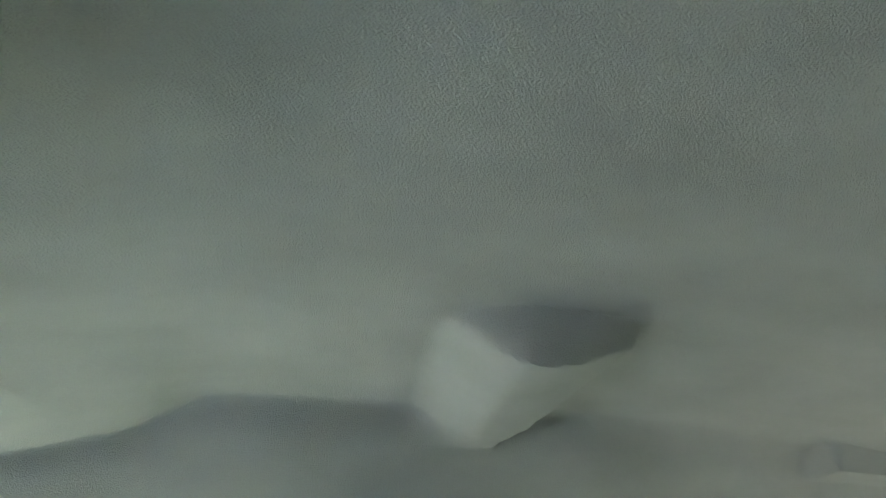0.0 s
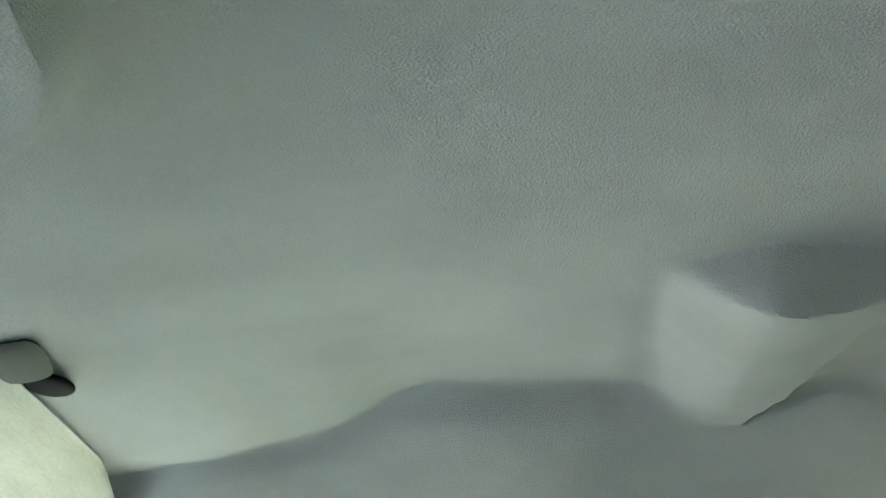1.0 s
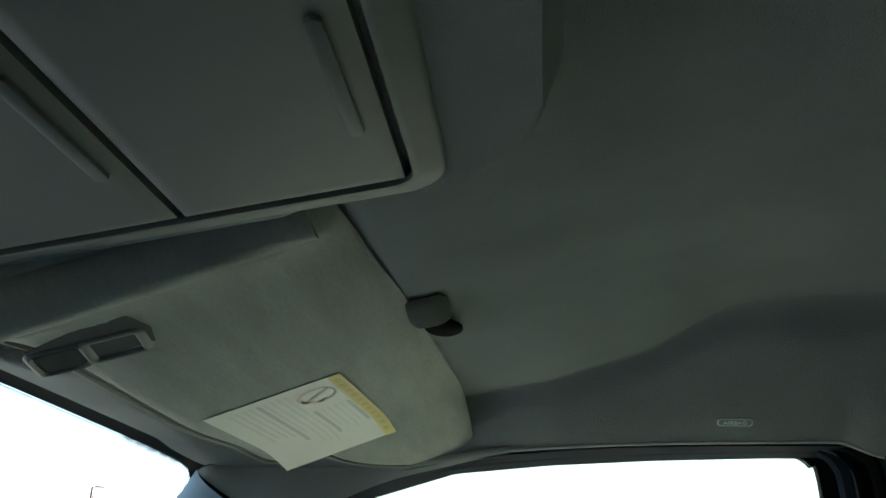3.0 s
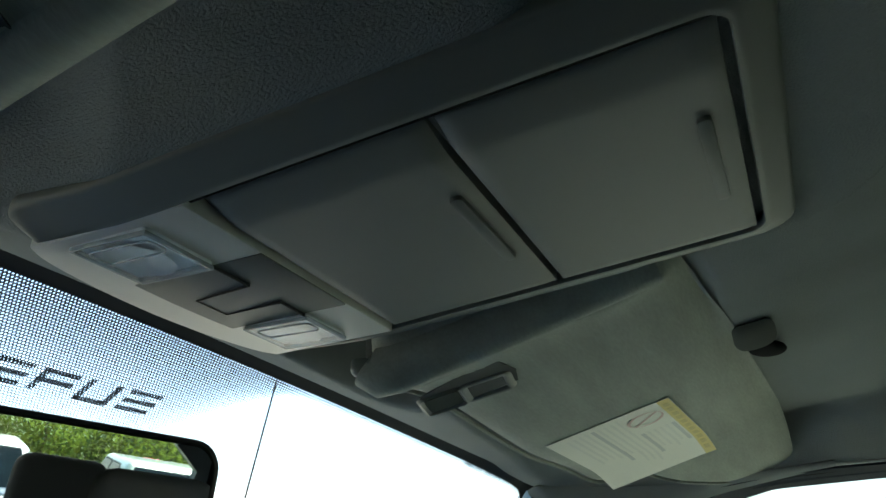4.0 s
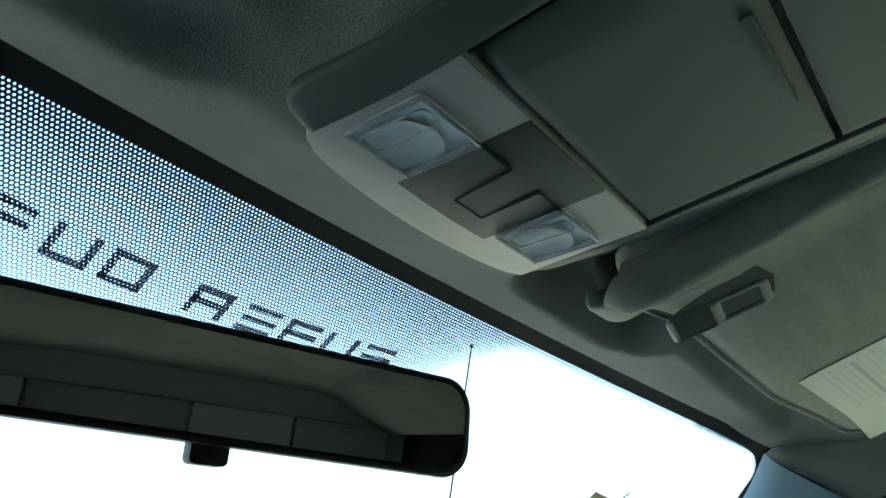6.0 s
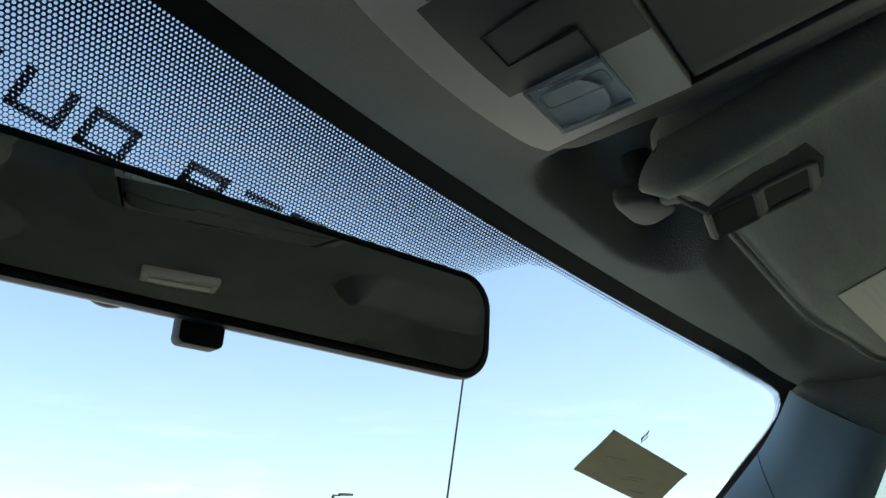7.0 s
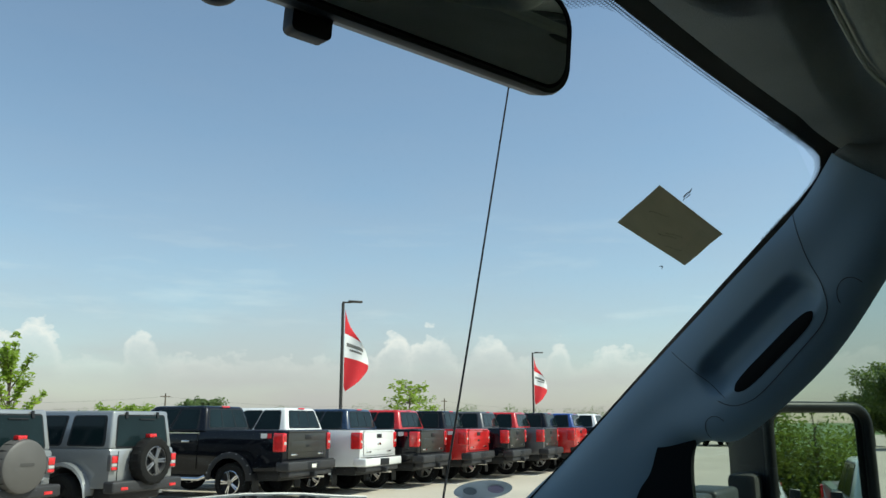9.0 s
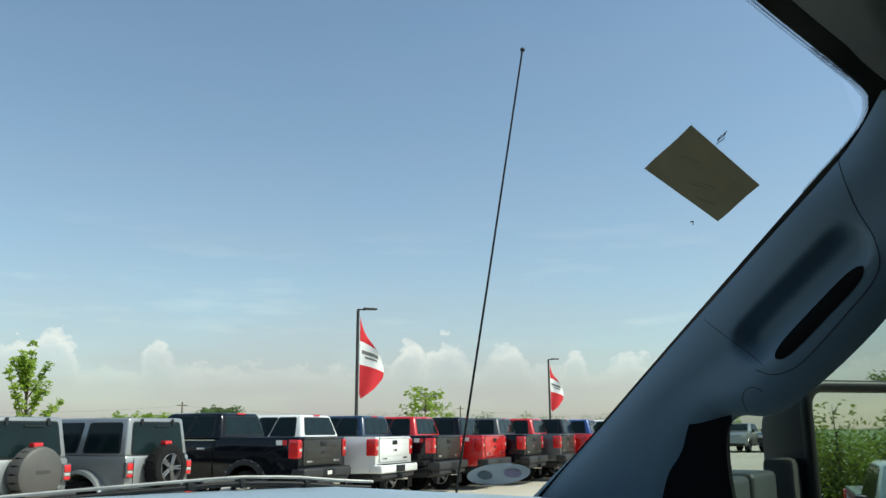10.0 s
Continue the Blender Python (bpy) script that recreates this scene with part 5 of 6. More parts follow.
part("housing", mirror_box([(0.099, 0.182, 0.02, -0.004), (0.102, 0.186, 0.022, 0.012), (0.106, 0.190, 0.026, 0.017), (0.113, 0.197, 0.034, 0.014), (0.117, 0.201, 0.042, 0.004), (0.114, 0.198, 0.044, -0.06), (0.095, 0.17, 0.045, -0.12)], SM), BLACK, sm, "black ribbed housing")
rim = [SM @ Vector((x, y, 0.012)) for x, y in rounded(-0.108, -0.192, 0.108, 0.192, 0.034, 6)]
part("rim", tube(rim + rim[:1], 0.010, 10), mat("mirror_rim_plastic", (0.014, 0.015, 0.014), 0.45, bump=0, vary=0.1, spec=0.3), sm, "glossy black rounded rim")
part("mirror_glass", mirror_box([(0.099, 0.182, 0.018, 0.0), (0.099, 0.182, 0.018, 0.004)], SM), SIDE_MIRROR, sm, "flat mirror glass")
ARM = mat("mirror_arm_plastic", (0.035, 0.042, 0.042), 0.5, grain=300, bump=0.08, vary=0.1)
part("arm", box((0.88, 0.225, 1.335), (0.965, 0.30, 1.438), 0.008, 3), ARM, sm, "grey upper arm, inner half")
part("arm", box((0.962, 0.220, 1.340), (1.085, 0.29, 1.441), 0.008, 3), ARM, sm, "grey upper arm, outer half")
part("arm", box((0.88, 0.215, 1.22), (1.12, 0.29, 1.28), 0.010), BLACK, sm, "lower black arm")
part("bracket", box((1.135, 0.205, 1.20), (1.205, 0.255, 1.458), 0.010), mat("mirror_bracket", (0.036, 0.036, 0.031), 0.7, grain=300, bump=0.1, vary=0.1), sm, "brownish-grey bracket behind the mirror")
part("knuckle", tube([(0.885, 0.26, 1.40), (0.885, 0.26, 1.447)], 0.030, 16), BLACK, sm, "black round knuckle at the door")
part("sail_cover", prism([(0.245, 1.36), (0.42, 1.36), (0.42, 1.42), (0.26, 1.55)], 0.03, 0.004, m=Matrix(((0, 0, 1, 0.905), (1, 0, 0, 0), (0, 1, 0, 0), (0, 0, 0, 1)))), BLACK, sm, "black triangular mount on the door")

# ---- seats, as the mirror shows them ----
def seat(x, y, w, label):
    s = thing("seat", label, "seat", "seats of the cab", m=pose(x, y, 0))
    part("cushion", box((-w, -0.02, 0.72), (w, 0.50, 0.90), 0.05, 3), SEAT, s)
    part("seat_base", box((-w + 0.04, 0.0, 0.47), (w - 0.04, 0.44, 0.74), 0.02), BLACK, s, "black seat base")
    part("backrest", box((-w, -0.10, 0.85), (w, 0.06, 1.46), 0.05, 3, m=pose(0, 0, 0, 6, 0, 0)), SEAT, s)
    for k in ((-0.5, 0.5) if w > 0.4 else (0,)):
        part("headrest", box((k * w - 0.13, -0.20, 1.47), (k * w + 0.13, -0.09, 1.72 if w < 0.4 else 1.665), 0.045, 3), SEAT, s, "padded headrest")
        for dx in (-0.06, 0.06):
            part("headrest_post", tube([(k * w + dx, -0.145, 1.42), (k * w + dx, -0.145, 1.49)], 0.006, 8), CHROME, s, "chrome post")
    return s
seat(-0.42, -0.98, 0.26, "dark grey cloth driver's seat with headrest")
seat(0.42, -0.98, 0.26, "dark grey cloth passenger seat with headrest")
seat(0.0, -1.78, 0.70, "dark grey cloth rear bench with two headrests")
dl = thing("dome_lamp", "small white dome lamp in the rear of the headliner", "dome lamp")
part("base", box((-0.08, -1.25, 2.026), (0.08, -1.15, 2.046), 0.006), CONSOLE_LIGHT, dl)
part("lens", box((-0.065, -1.235, 2.020), (0.065, -1.165, 2.0255), 0.002), LENS_CLEAR, dl, "clear lens")

# ---- the lot ----
def ground_point(u, v):
    a, r = 2 * math.pi * u, 0.5 * (8000.0 ** v)
    return (r * math.sin(a), r * math.cos(a), GROUND - 0.7 * ease((-6.5 - r * math.cos(a)) / 4.0))
b = grid(96, 90, ground_point)
tagged(link("ground", b, GRASS), "flat green land out to the horizon", "ground", kind="structure")
tagged(link("pavement", box((-35, -6.4, GROUND - 0.9), (130, 48, GROUND + 0.01)), ASPHALT), "pale sunlit paving of a car lot", "car lot", kind="structure")
for k in range(22):
    x = 5.1 + k * 2.34
    tagged(link("parking_line", box((x - 0.05, 12.9, GROUND + 0.01), (x + 0.05, 18.5, GROUND + 0.016)), STRIPE), "white painted bay line", "parking line", "bay lines", kind="structure")

def paint(name, c):
    return mat(name, c, 0.28, coat=0.8, grain=2.0, bump=0, vary=0.04, broad=0.8)

def quad_panel(b, q, u0, u1, v0, v1, lift, thick=0.012):
    """A thin pane on a four-cornered face q (a, b, c, d anticlockwise from outside)."""
    a, bb, c, d = (Vector(p) for p in q)
    n = (bb - a).cross(d - a).normalized()
    def at(u, v): return a * (1 - u) * (1 - v) + bb * u * (1 - v) + c * u * v + d * (1 - u) * v
    lo = [b.verts.new(at(u, v) + n * (lift - thick)) for u, v in ((u0, v0), (u1, v0), (u1, v1), (u0, v1))]
    hi = [b.verts.new(at(u, v) + n * lift) for u, v in ((u0, v0), (u1, v0), (u1, v1), (u0, v1))]
    b.faces.new(hi); b.faces.new(lo[::-1])
    for k in range(4): b.faces.new((lo[k], lo[(k + 1) % 4], hi[(k + 1) % 4], hi[k]))
    return b

def arch(y, r, n=9):
    return [(y + r * math.cos(math.pi * k / n), r * math.sin(math.pi * k / n)) for k in range(n + 1)]

def side_body(profile, wtab, bev=0.03):
    """A closed side view (y, z) given its width by a table of half-widths over z."""
    b = bmesh.new()
    L = [b.verts.new((-along(wtab, z), y, z)) for y, z in profile]
    R = [b.verts.new((along(wtab, z), y, z)) for y, z in profile]
    fl = b.faces.new(L[::-1]); fr = b.faces.new(R)
    n = len(profile)
    for k in range(n): b.faces.new((L[k], L[(k + 1) % n], R[(k + 1) % n], R[k]))
    bmesh.ops.recalc_face_normals(b, faces=b.faces[:])
    es = list(fl.edges) + list(fr.edges)
    bmesh.ops.bevel(b, geom=es, offset=bev, segments=2, profile=0.5, affect="EDGES", clamp_overlap=True)
    return b

def wheel(parent, x, y, r, wide, side, rim_mat, name="wheel", lug=0.985):
    """A treaded tyre round a spoked rim, axle along x; side is +1 where it faces right."""
    w = new(name); w.parent = parent; w.location = (x, y, r)
    b = bmesh.new()
    prof = [(-wide / 2, r * 0.62), (-wide / 2 - 0.012, r * 0.78), (-wide / 2 + 0.005, r * 0.93), (-wide / 2 + 0.04, r * 0.985), (-0.02, r), (0.02, r), (wide / 2 - 0.04, r * 0.985), (wide / 2 - 0.005, r * 0.93), (wide / 2 + 0.012, r * 0.78), (wide / 2, r * 0.62)]
    n = 40
    rows = []
    for k in range(n):
        a = 2 * math.pi * k / n
        notch = lug if k % 2 else 1.0
        rows.append([b.verts.new((px, pr * (notch if pr > r * 0.92 else 1) * math.cos(a), pr * (notch if pr > r * 0.92 else 1) * math.sin(a))) for px, pr in prof])
    for k in range(n):
        for j in range(len(prof) - 1):
            b.faces.new((rows[k][j], rows[(k + 1) % n][j], rows[(k + 1) % n][j + 1], rows[k][j + 1]))
    bmesh.ops.recalc_face_normals(b, faces=b.faces[:])
    part("tyre", b, TYRE, w)
    b = bmesh.new()
    xo = side * (wide / 2 - 0.02)
    bmesh.ops.create_cone(b, cap_ends=True, segments=24, radius1=r * 0.62, radius2=r * 0.62, depth=0.02, matrix=Matrix.Translation((xo - side * 0.07, 0, 0)) @ Matrix.Rotation(radians(90), 4, "Y"))
    part("rim_back", b, BLACK, w, "dark brake drum behind the spokes")
    b = bmesh.new()
    ro, ri = r * 0.64, r * 0.57
    for k in range(28):
        a0, a1 = 2 * math.pi * k / 28, 2 * math.pi * (k + 1) / 28
        q = [Vector((xx, rr * math.cos(a), rr * math.sin(a))) for a in (a0, a1) for xx, rr in ((xo, ro), (xo + side * 0.012, ri), (xo - side * 0.06, ri * 0.97))]
        vs = [b.verts.new(p) for p in q]
        b.faces.new((vs[0], vs[3], vs[4], vs[1])); b.faces.new((vs[1], vs[4], vs[5], vs[2]))
    for k in range(5):
        for d in (-0.11, 0.11):
            a = 2 * math.pi * k / 5
            p0, p1 = (0.15 * r, a + d * 2.2), (ri, a + d)
            pts = []
            for rr, aa in (p0, p1):
                pts.append(Vector((xo - side * 0.005, rr * math.cos(aa), rr * math.sin(aa))))
            tube(pts, 0.020, 6, bm=b)
    bmesh.ops.create_cone(b, cap_ends=True, segments=14, radius1=r * 0.17, radius2=r * 0.14, depth=0.04, matrix=Matrix.Translation((xo, 0, 0)) @ Matrix.Rotation(radians(90) * side, 4, "Y"))
    bmesh.ops.recalc_face_normals(b, faces=b.faces[:])
    part("rim", b, rim_mat, w, "five-spoke rim")
    return w

def round_panel(q, u0, u1, v0, v1, off, r=0.05):
    """A pane with rounded corners standing off one face of a cab."""
    w, h = ((q[1] + q[2] - q[0] - q[3]) / 2).length, ((q[3] + q[2] - q[0] - q[1]) / 2).length
    n = (q[1] - q[0]).cross(q[3] - q[0]).normalized()
    b = bmesh.new()
    ring = []
    for x, y in rounded(u0 * w, v0 * h, u1 * w, v1 * h, r, 4):
        u, v = x / w, y / h
        p = (q[0] * (1 - u) + q[1] * u) * (1 - v) + (q[3] * (1 - u) + q[2] * u) * v
        ring.append((b.verts.new(p - n * 0.01), b.verts.new(p + n * off)))
    for k in range(len(ring)):
        a, c = ring[k], ring[(k + 1) % len(ring)]
        b.faces.new((a[0], c[0], c[1], a[1]))
    b.faces.new([r[1] for r in ring])
    bmesh.ops.recalc_face_normals(b, faces=b.faces[:])
    return b

def car_window(name, q, u0, u1, v0, v1, parent, label):
    w = part(name, round_panel(q, u0, u1, v0, v1, 0.010), AUTO_GLASS, parent, label)
    part("gasket", round_panel(q, u0 - 0.018, u1 + 0.018, v0 - 0.04, v1 + 0.04, 0.005, 0.06), BLACK, w, "black rubber gasket")
    return w

def broad_flare(s, y, z, x0, x1, rx, rz):
    b = bmesh.new()
    rows = [[b.verts.new((s * xx, y + (rx + dr) * math.cos(math.pi * k / 14), z + (rz + dr) * math.sin(math.pi * k / 14))) for xx, dr in ((x0, 0.10), (x0 + 0.7 * (x1 - x0), 0.085), (x1, 0.02), (x1 - 0.01, -0.03))] for k in range(15)]
    for a, c in zip(rows, rows[1:]):
        for k in range(3): b.faces.new((a[k], a[k + 1], c[k + 1], c[k]))
    return thicken(b, 0.012)

def house(b_lo, b_hi, z0, z1):
    """Corner points of a tapering cab; lo and hi are (half width rear, half width front, y rear, y front)."""
    lo = [Vector((-b_lo[0], b_lo[2], z0)), Vector((b_lo[0], b_lo[2], z0)), Vector((b_lo[1], b_lo[3], z0)), Vector((-b_lo[1], b_lo[3], z0))]
    hi = [Vector((-b_hi[0], b_hi[2], z1)), Vector((b_hi[0], b_hi[2], z1)), Vector((b_hi[1], b_hi[3], z1)), Vector((-b_hi[1], b_hi[3], z1))]
    return lo, hi

def pickup(m, body, label, gate=None, bumper=None, rim=None, decal=True, tall=0.05, cap=None, group="pickups in the row", steps=False):
    """A full-size crew-cab pickup; its tail at y = 0, its nose towards +y."""
    t = thing("pickup_truck", label, "pickup truck", group, m=m)
    h = tall
    gate, bumper, rim = gate or body, bumper or PLASTIC_GREY, rim or ALLOY
    W = [(0.4, 0.94), (0.9, 1.0), (1.2, 1.0), (1.45, 0.96), (1.6, 0.94)]
    W = [(z + h, w) for z, w in W]
    rear = [(y, z + 0.47) for y, z in arch(1.32, 0.50)]
    fron = [(y, z + 0.47) for y, z in arch(4.95, 0.50)]
    prof = [(0.06, 0.62 + h), (0.0, 0.80 + h), (0.0, 1.43 + h), (0.04, 1.46 + h), (2.02, 1.46 + h), (2.06, 1.42 + h), (4.45, 1.40 + h), (5.55, 1.33 + h), (5.92, 1.20 + h), (5.98, 0.60 + h)]
    prof += [(5.45, 0.52 + h)] + fron + [(4.40, 0.50 + h), (1.86, 0.50 + h)] + rear + [(0.80, 0.60 + h)]
    shell = part("body", side_body(prof, W), body, t)
    b = bmesh.new(); box((-0.80, 0.06, 1.452 + h), (0.80, 1.98, 1.466 + h), bm=b)
    part("bed_liner", b, BLACK, t, "black bed liner")
    lo, hi = house((0.93, 0.90, 2.08, 4.55), (0.70, 0.68, 2.26, 3.75), 1.40 + h, 2.01 + h)
    b = bmesh.new()
    vl, vh = [b.verts.new(p) for p in lo], [b.verts.new(p) for p in hi]
    for k in range(4): b.faces.new((vl[k], vl[(k + 1) % 4], vh[(k + 1) % 4], vh[k]))
    b.faces.new(vh); b.faces.new(vl[::-1])
    bmesh.ops.recalc_face_normals(b, faces=b.faces[:])
    bmesh.ops.bevel(b, geom=b.edges[:], offset=0.085, segments=4, profile=0.5, affect="EDGES", clamp_overlap=True)
    part("cab", b, cap or body, t, "cab roof and pillars")
    faces = {"rear": (lo[0], lo[1], hi[1], hi[0]), "right": (lo[1], lo[2], hi[2], hi[1]), "front": (lo[2], lo[3], hi[3], hi[2]), "left": (lo[3], lo[0], hi[0], hi[3])}
    car_window("rear_window", faces["rear"], 0.09, 0.91, 0.20, 0.86, t, "dark rear window")
    b = bmesh.new()
    for u in (0.36, 0.64): quad_panel(b, faces["rear"], u - 0.006, u + 0.006, 0.20, 0.86, 0.014)
    part("window_bars", b, BLACK, t, "slider bars of the rear window")
    part("windshield", quad_panel(bmesh.new(), faces["front"], 0.08, 0.92, 0.14, 0.90, 0.008), AUTO_GLASS, t, "windshield")
    for side, spans in (("left", ((0.24, 0.555), (0.60, 0.90))), ("right", ((0.10, 0.40), (0.445, 0.76)))):
        for u0, u1 in spans:
            car_window("side_window", faces[side], u0, u1, 0.14, 0.86, t, "dark side window")
    for s in (-1, 1):
        for y in (2.22, 3.30, 4.42):
            part("door_gap", box((s * 1.002 - 0.004, y - 0.006, 0.62 + h), (s * 1.002 + 0.004, y + 0.006, 1.40 + h)), GAP, t, "door gap")
        for y in (2.42, 3.50):
            part("door_handle", box((s * 1.012 - 0.018, y, 1.20 + h), (s * 1.012 + 0.018, y + 0.22, 1.245 + h), 0.01), CHROME if decal else body, t, "door handle")
        part("belt_strip", box((s * 0.965 - 0.01, 2.2, 1.395 + h), (s * 0.965 + 0.01, 4.4, 1.415 + h)), CHROME if decal else BLACK, t, "window sill strip")
        lamp = part("tail_lamp", box((s * 0.940 - 0.072, -0.028, 1.02 + h), (s * 0.940 + 0.072, 0.24, 1.41 + h), 0.030, 3), TAIL, t, "tall red tail lamp wrapped round the corner")
        part("reversing_lens", box((s * 0.934 - 0.048, -0.034, 1.165 + h), (s * 0.934 + 0.048, -0.020, 1.225 + h), 0.006), LAMP_WHITE, lamp, "clear middle lens")
        part("inner_lens", box((s * 0.934 - 0.050, -0.033, 1.255 + h), (s * 0.934 + 0.050, -0.020, 1.375 + h), 0.012), TAIL_DEEP, lamp, "deep red upper lens")
        part("inner_lens", box((s * 0.934 - 0.050, -0.033, 1.05 + h), (s * 0.934 + 0.050, -0.020, 1.14 + h), 0.012), TAIL_DEEP, lamp, "deep red lower lens")
        part("gate_gap", box((s * 0.80 - 0.006, -0.006, 0.88 + h), (s * 0.80 + 0.006, 0.02, 1.43 + h)), GAP, t, "dark gap beside the tailgate")
        part("mud_flap", box((s * 0.84 - 0.13, 0.74, 0.22), (s * 0.84 + 0.13, 0.755, 0.62), 0.004), BLACK, t, "black mud flap")
        part("head_lamp", box((s * 0.78 - 0.16, 5.84, 0.98 + h), (s * 0.78 + 0.16, 6.00, 1.20 + h), 0.03), LAMP_WHITE, t, "clear head lamp")
        part("door_mirror", box((s * 1.07 - 0.08, 4.12, 1.36 + h), (s * 1.07 + 0.08, 4.22, 1.58 + h), 0.03), BLACK, t, "door mirror")
        for y in (1.32, 4.95):
            if steps:
                fl = part("flare", broad_flare(s, y, 0.47, 0.985, 1.07, 0.50, 0.50), FLARE, t, "broad bolted-on fender flare")
                for k in range(9):
                    a = math.pi * (0.08 + 0.84 * k / 8)
                    part("bolt", box((s * 1.045 - 0.006, y + 0.585 * math.cos(a) - 0.010, 0.47 + 0.585 * math.sin(a) - 0.010), (s * 1.045 + 0.012, y + 0.585 * math.cos(a) + 0.010, 0.47 + 0.585 * math.sin(a) + 0.010), 0.004), ALLOY, fl, "bright bolt head")
            else:
                part("flare", flare_arc(s, y, h), body, t, "wheel arch lip")
        if decal:
            for k, (y0, y1, c) in enumerate(((0.30, 0.39, FLAG_RED), (0.41, 0.56, STRIPE))):
                part("decal", box((s * 0.985 - 0.004, y0, 1.30 + h), (s * 0.985 + 0.006, y1, 1.40 + h)), c, t, "bright bed-side decal bar")
        if steps:
            part("running_board", tube([(s * 1.0, 1.95, 0.48 + h), (s * 1.02, 2.1, 0.42 + h), (s * 1.02, 4.2, 0.42 + h), (s * 1.0, 4.35, 0.48 + h)], 0.045, 8), CHROME, t, "chrome step tube")
    part("tailgate", box((-0.795, -0.022, 0.86 + h), (0.795, 0.06, 1.44 + h), 0.02), gate, t, "tailgate")
    part("gate_crease", box((-0.70, -0.029, 0.99 + h), (0.70, -0.012, 1.23 + h), 0.007), gate, t, "pressed middle of the tailgate")
    part("gate_lip", box((-0.795, -0.040, 1.415 + h), (0.795, 0.05, 1.452 + h), 0.012), gate, t, "lip along the top of the tailgate")
    part("gate_handle", box((-0.13, -0.034, 1.27 + h), (0.13, -0.015, 1.37 + h), 0.012), BLACK, t, "black tailgate handle")
    part("badge", box((-0.10, -0.030, 1.10 + h), (0.10, -0.018, 1.16 + h), 0.004), BLACK if decal else CHROME, t, "badge bar")
    part("badge", box((0.44, -0.030, 0.93 + h), (0.68, -0.018, 0.965 + h), 0.003), CHROME, t, "badge bar")
    part("badge", box((-0.68, -0.030, 0.93 + h), (-0.42, -0.018, 0.965 + h), 0.003), CHROME, t, "badge bar")
    bp = part("bumper", box((-1.0, -0.19, 0.61 + h), (1.0, 0.16, 0.815 + h), 0.045, 3), bumper, t, "rear bumper")
    part("step_pad", box((-0.93, -0.175, 0.808 + h), (0.93, 0.05, 0.824 + h), 0.005), BLACK, bp, "ribbed black step pad")
    part("plate_recess", box((-0.25, -0.196, 0.625 + h), (0.25, -0.15, 0.79 + h), 0.012), BLACK, bp, "dark recess round the plate")
    part("valance", box((-0.90, -0.13, 0.49 + h), (0.90, 0.12, 0.63 + h), 0.03), PLASTIC_GREY, bp, "grey lower valance")
    if steps: part("plate", box((-0.09, -0.206, 0.66 + h), (0.09, -0.192, 0.74 + h), 0.004), PAPER, bp, "blank pale plate")
    part("hitch", box((-0.06, -0.25, 0.46 + h), (0.06, 0.10, 0.58 + h), 0.01), BLACK, bp, "tow hitch")
    part("brake_light", quad_panel(bmesh.new(), faces["rear"], 0.40, 0.60, 0.945, 0.995, 0.016), TAIL, t, "high brake light")
    part("underbody", box((-0.80, 0.2, 0.40 + h), (0.80, 5.7, 0.66 + h), 0.05), BLACK, t, "dark underbody")
    part("exhaust", tube([(0.55, 0.9, 0.42 + h), (0.72, 0.25, 0.44 + h), (0.80, 0.0, 0.44 + h)], 0.045, 10), CHROME, t, "exhaust tip")
    for s in (-1, 1):
        for y in (1.32, 4.95): wheel(t, s * 0.84, y, 0.42, 0.28, s, rim)
    return t

def flare_arc(s, y, h):
    pts = [(s * 0.995, y + 0.53 * math.cos(math.pi * k / 12), 0.47 + 0.53 * math.sin(math.pi * k / 12)) for k in range(13)]
    return tube(pts, 0.035, 6)

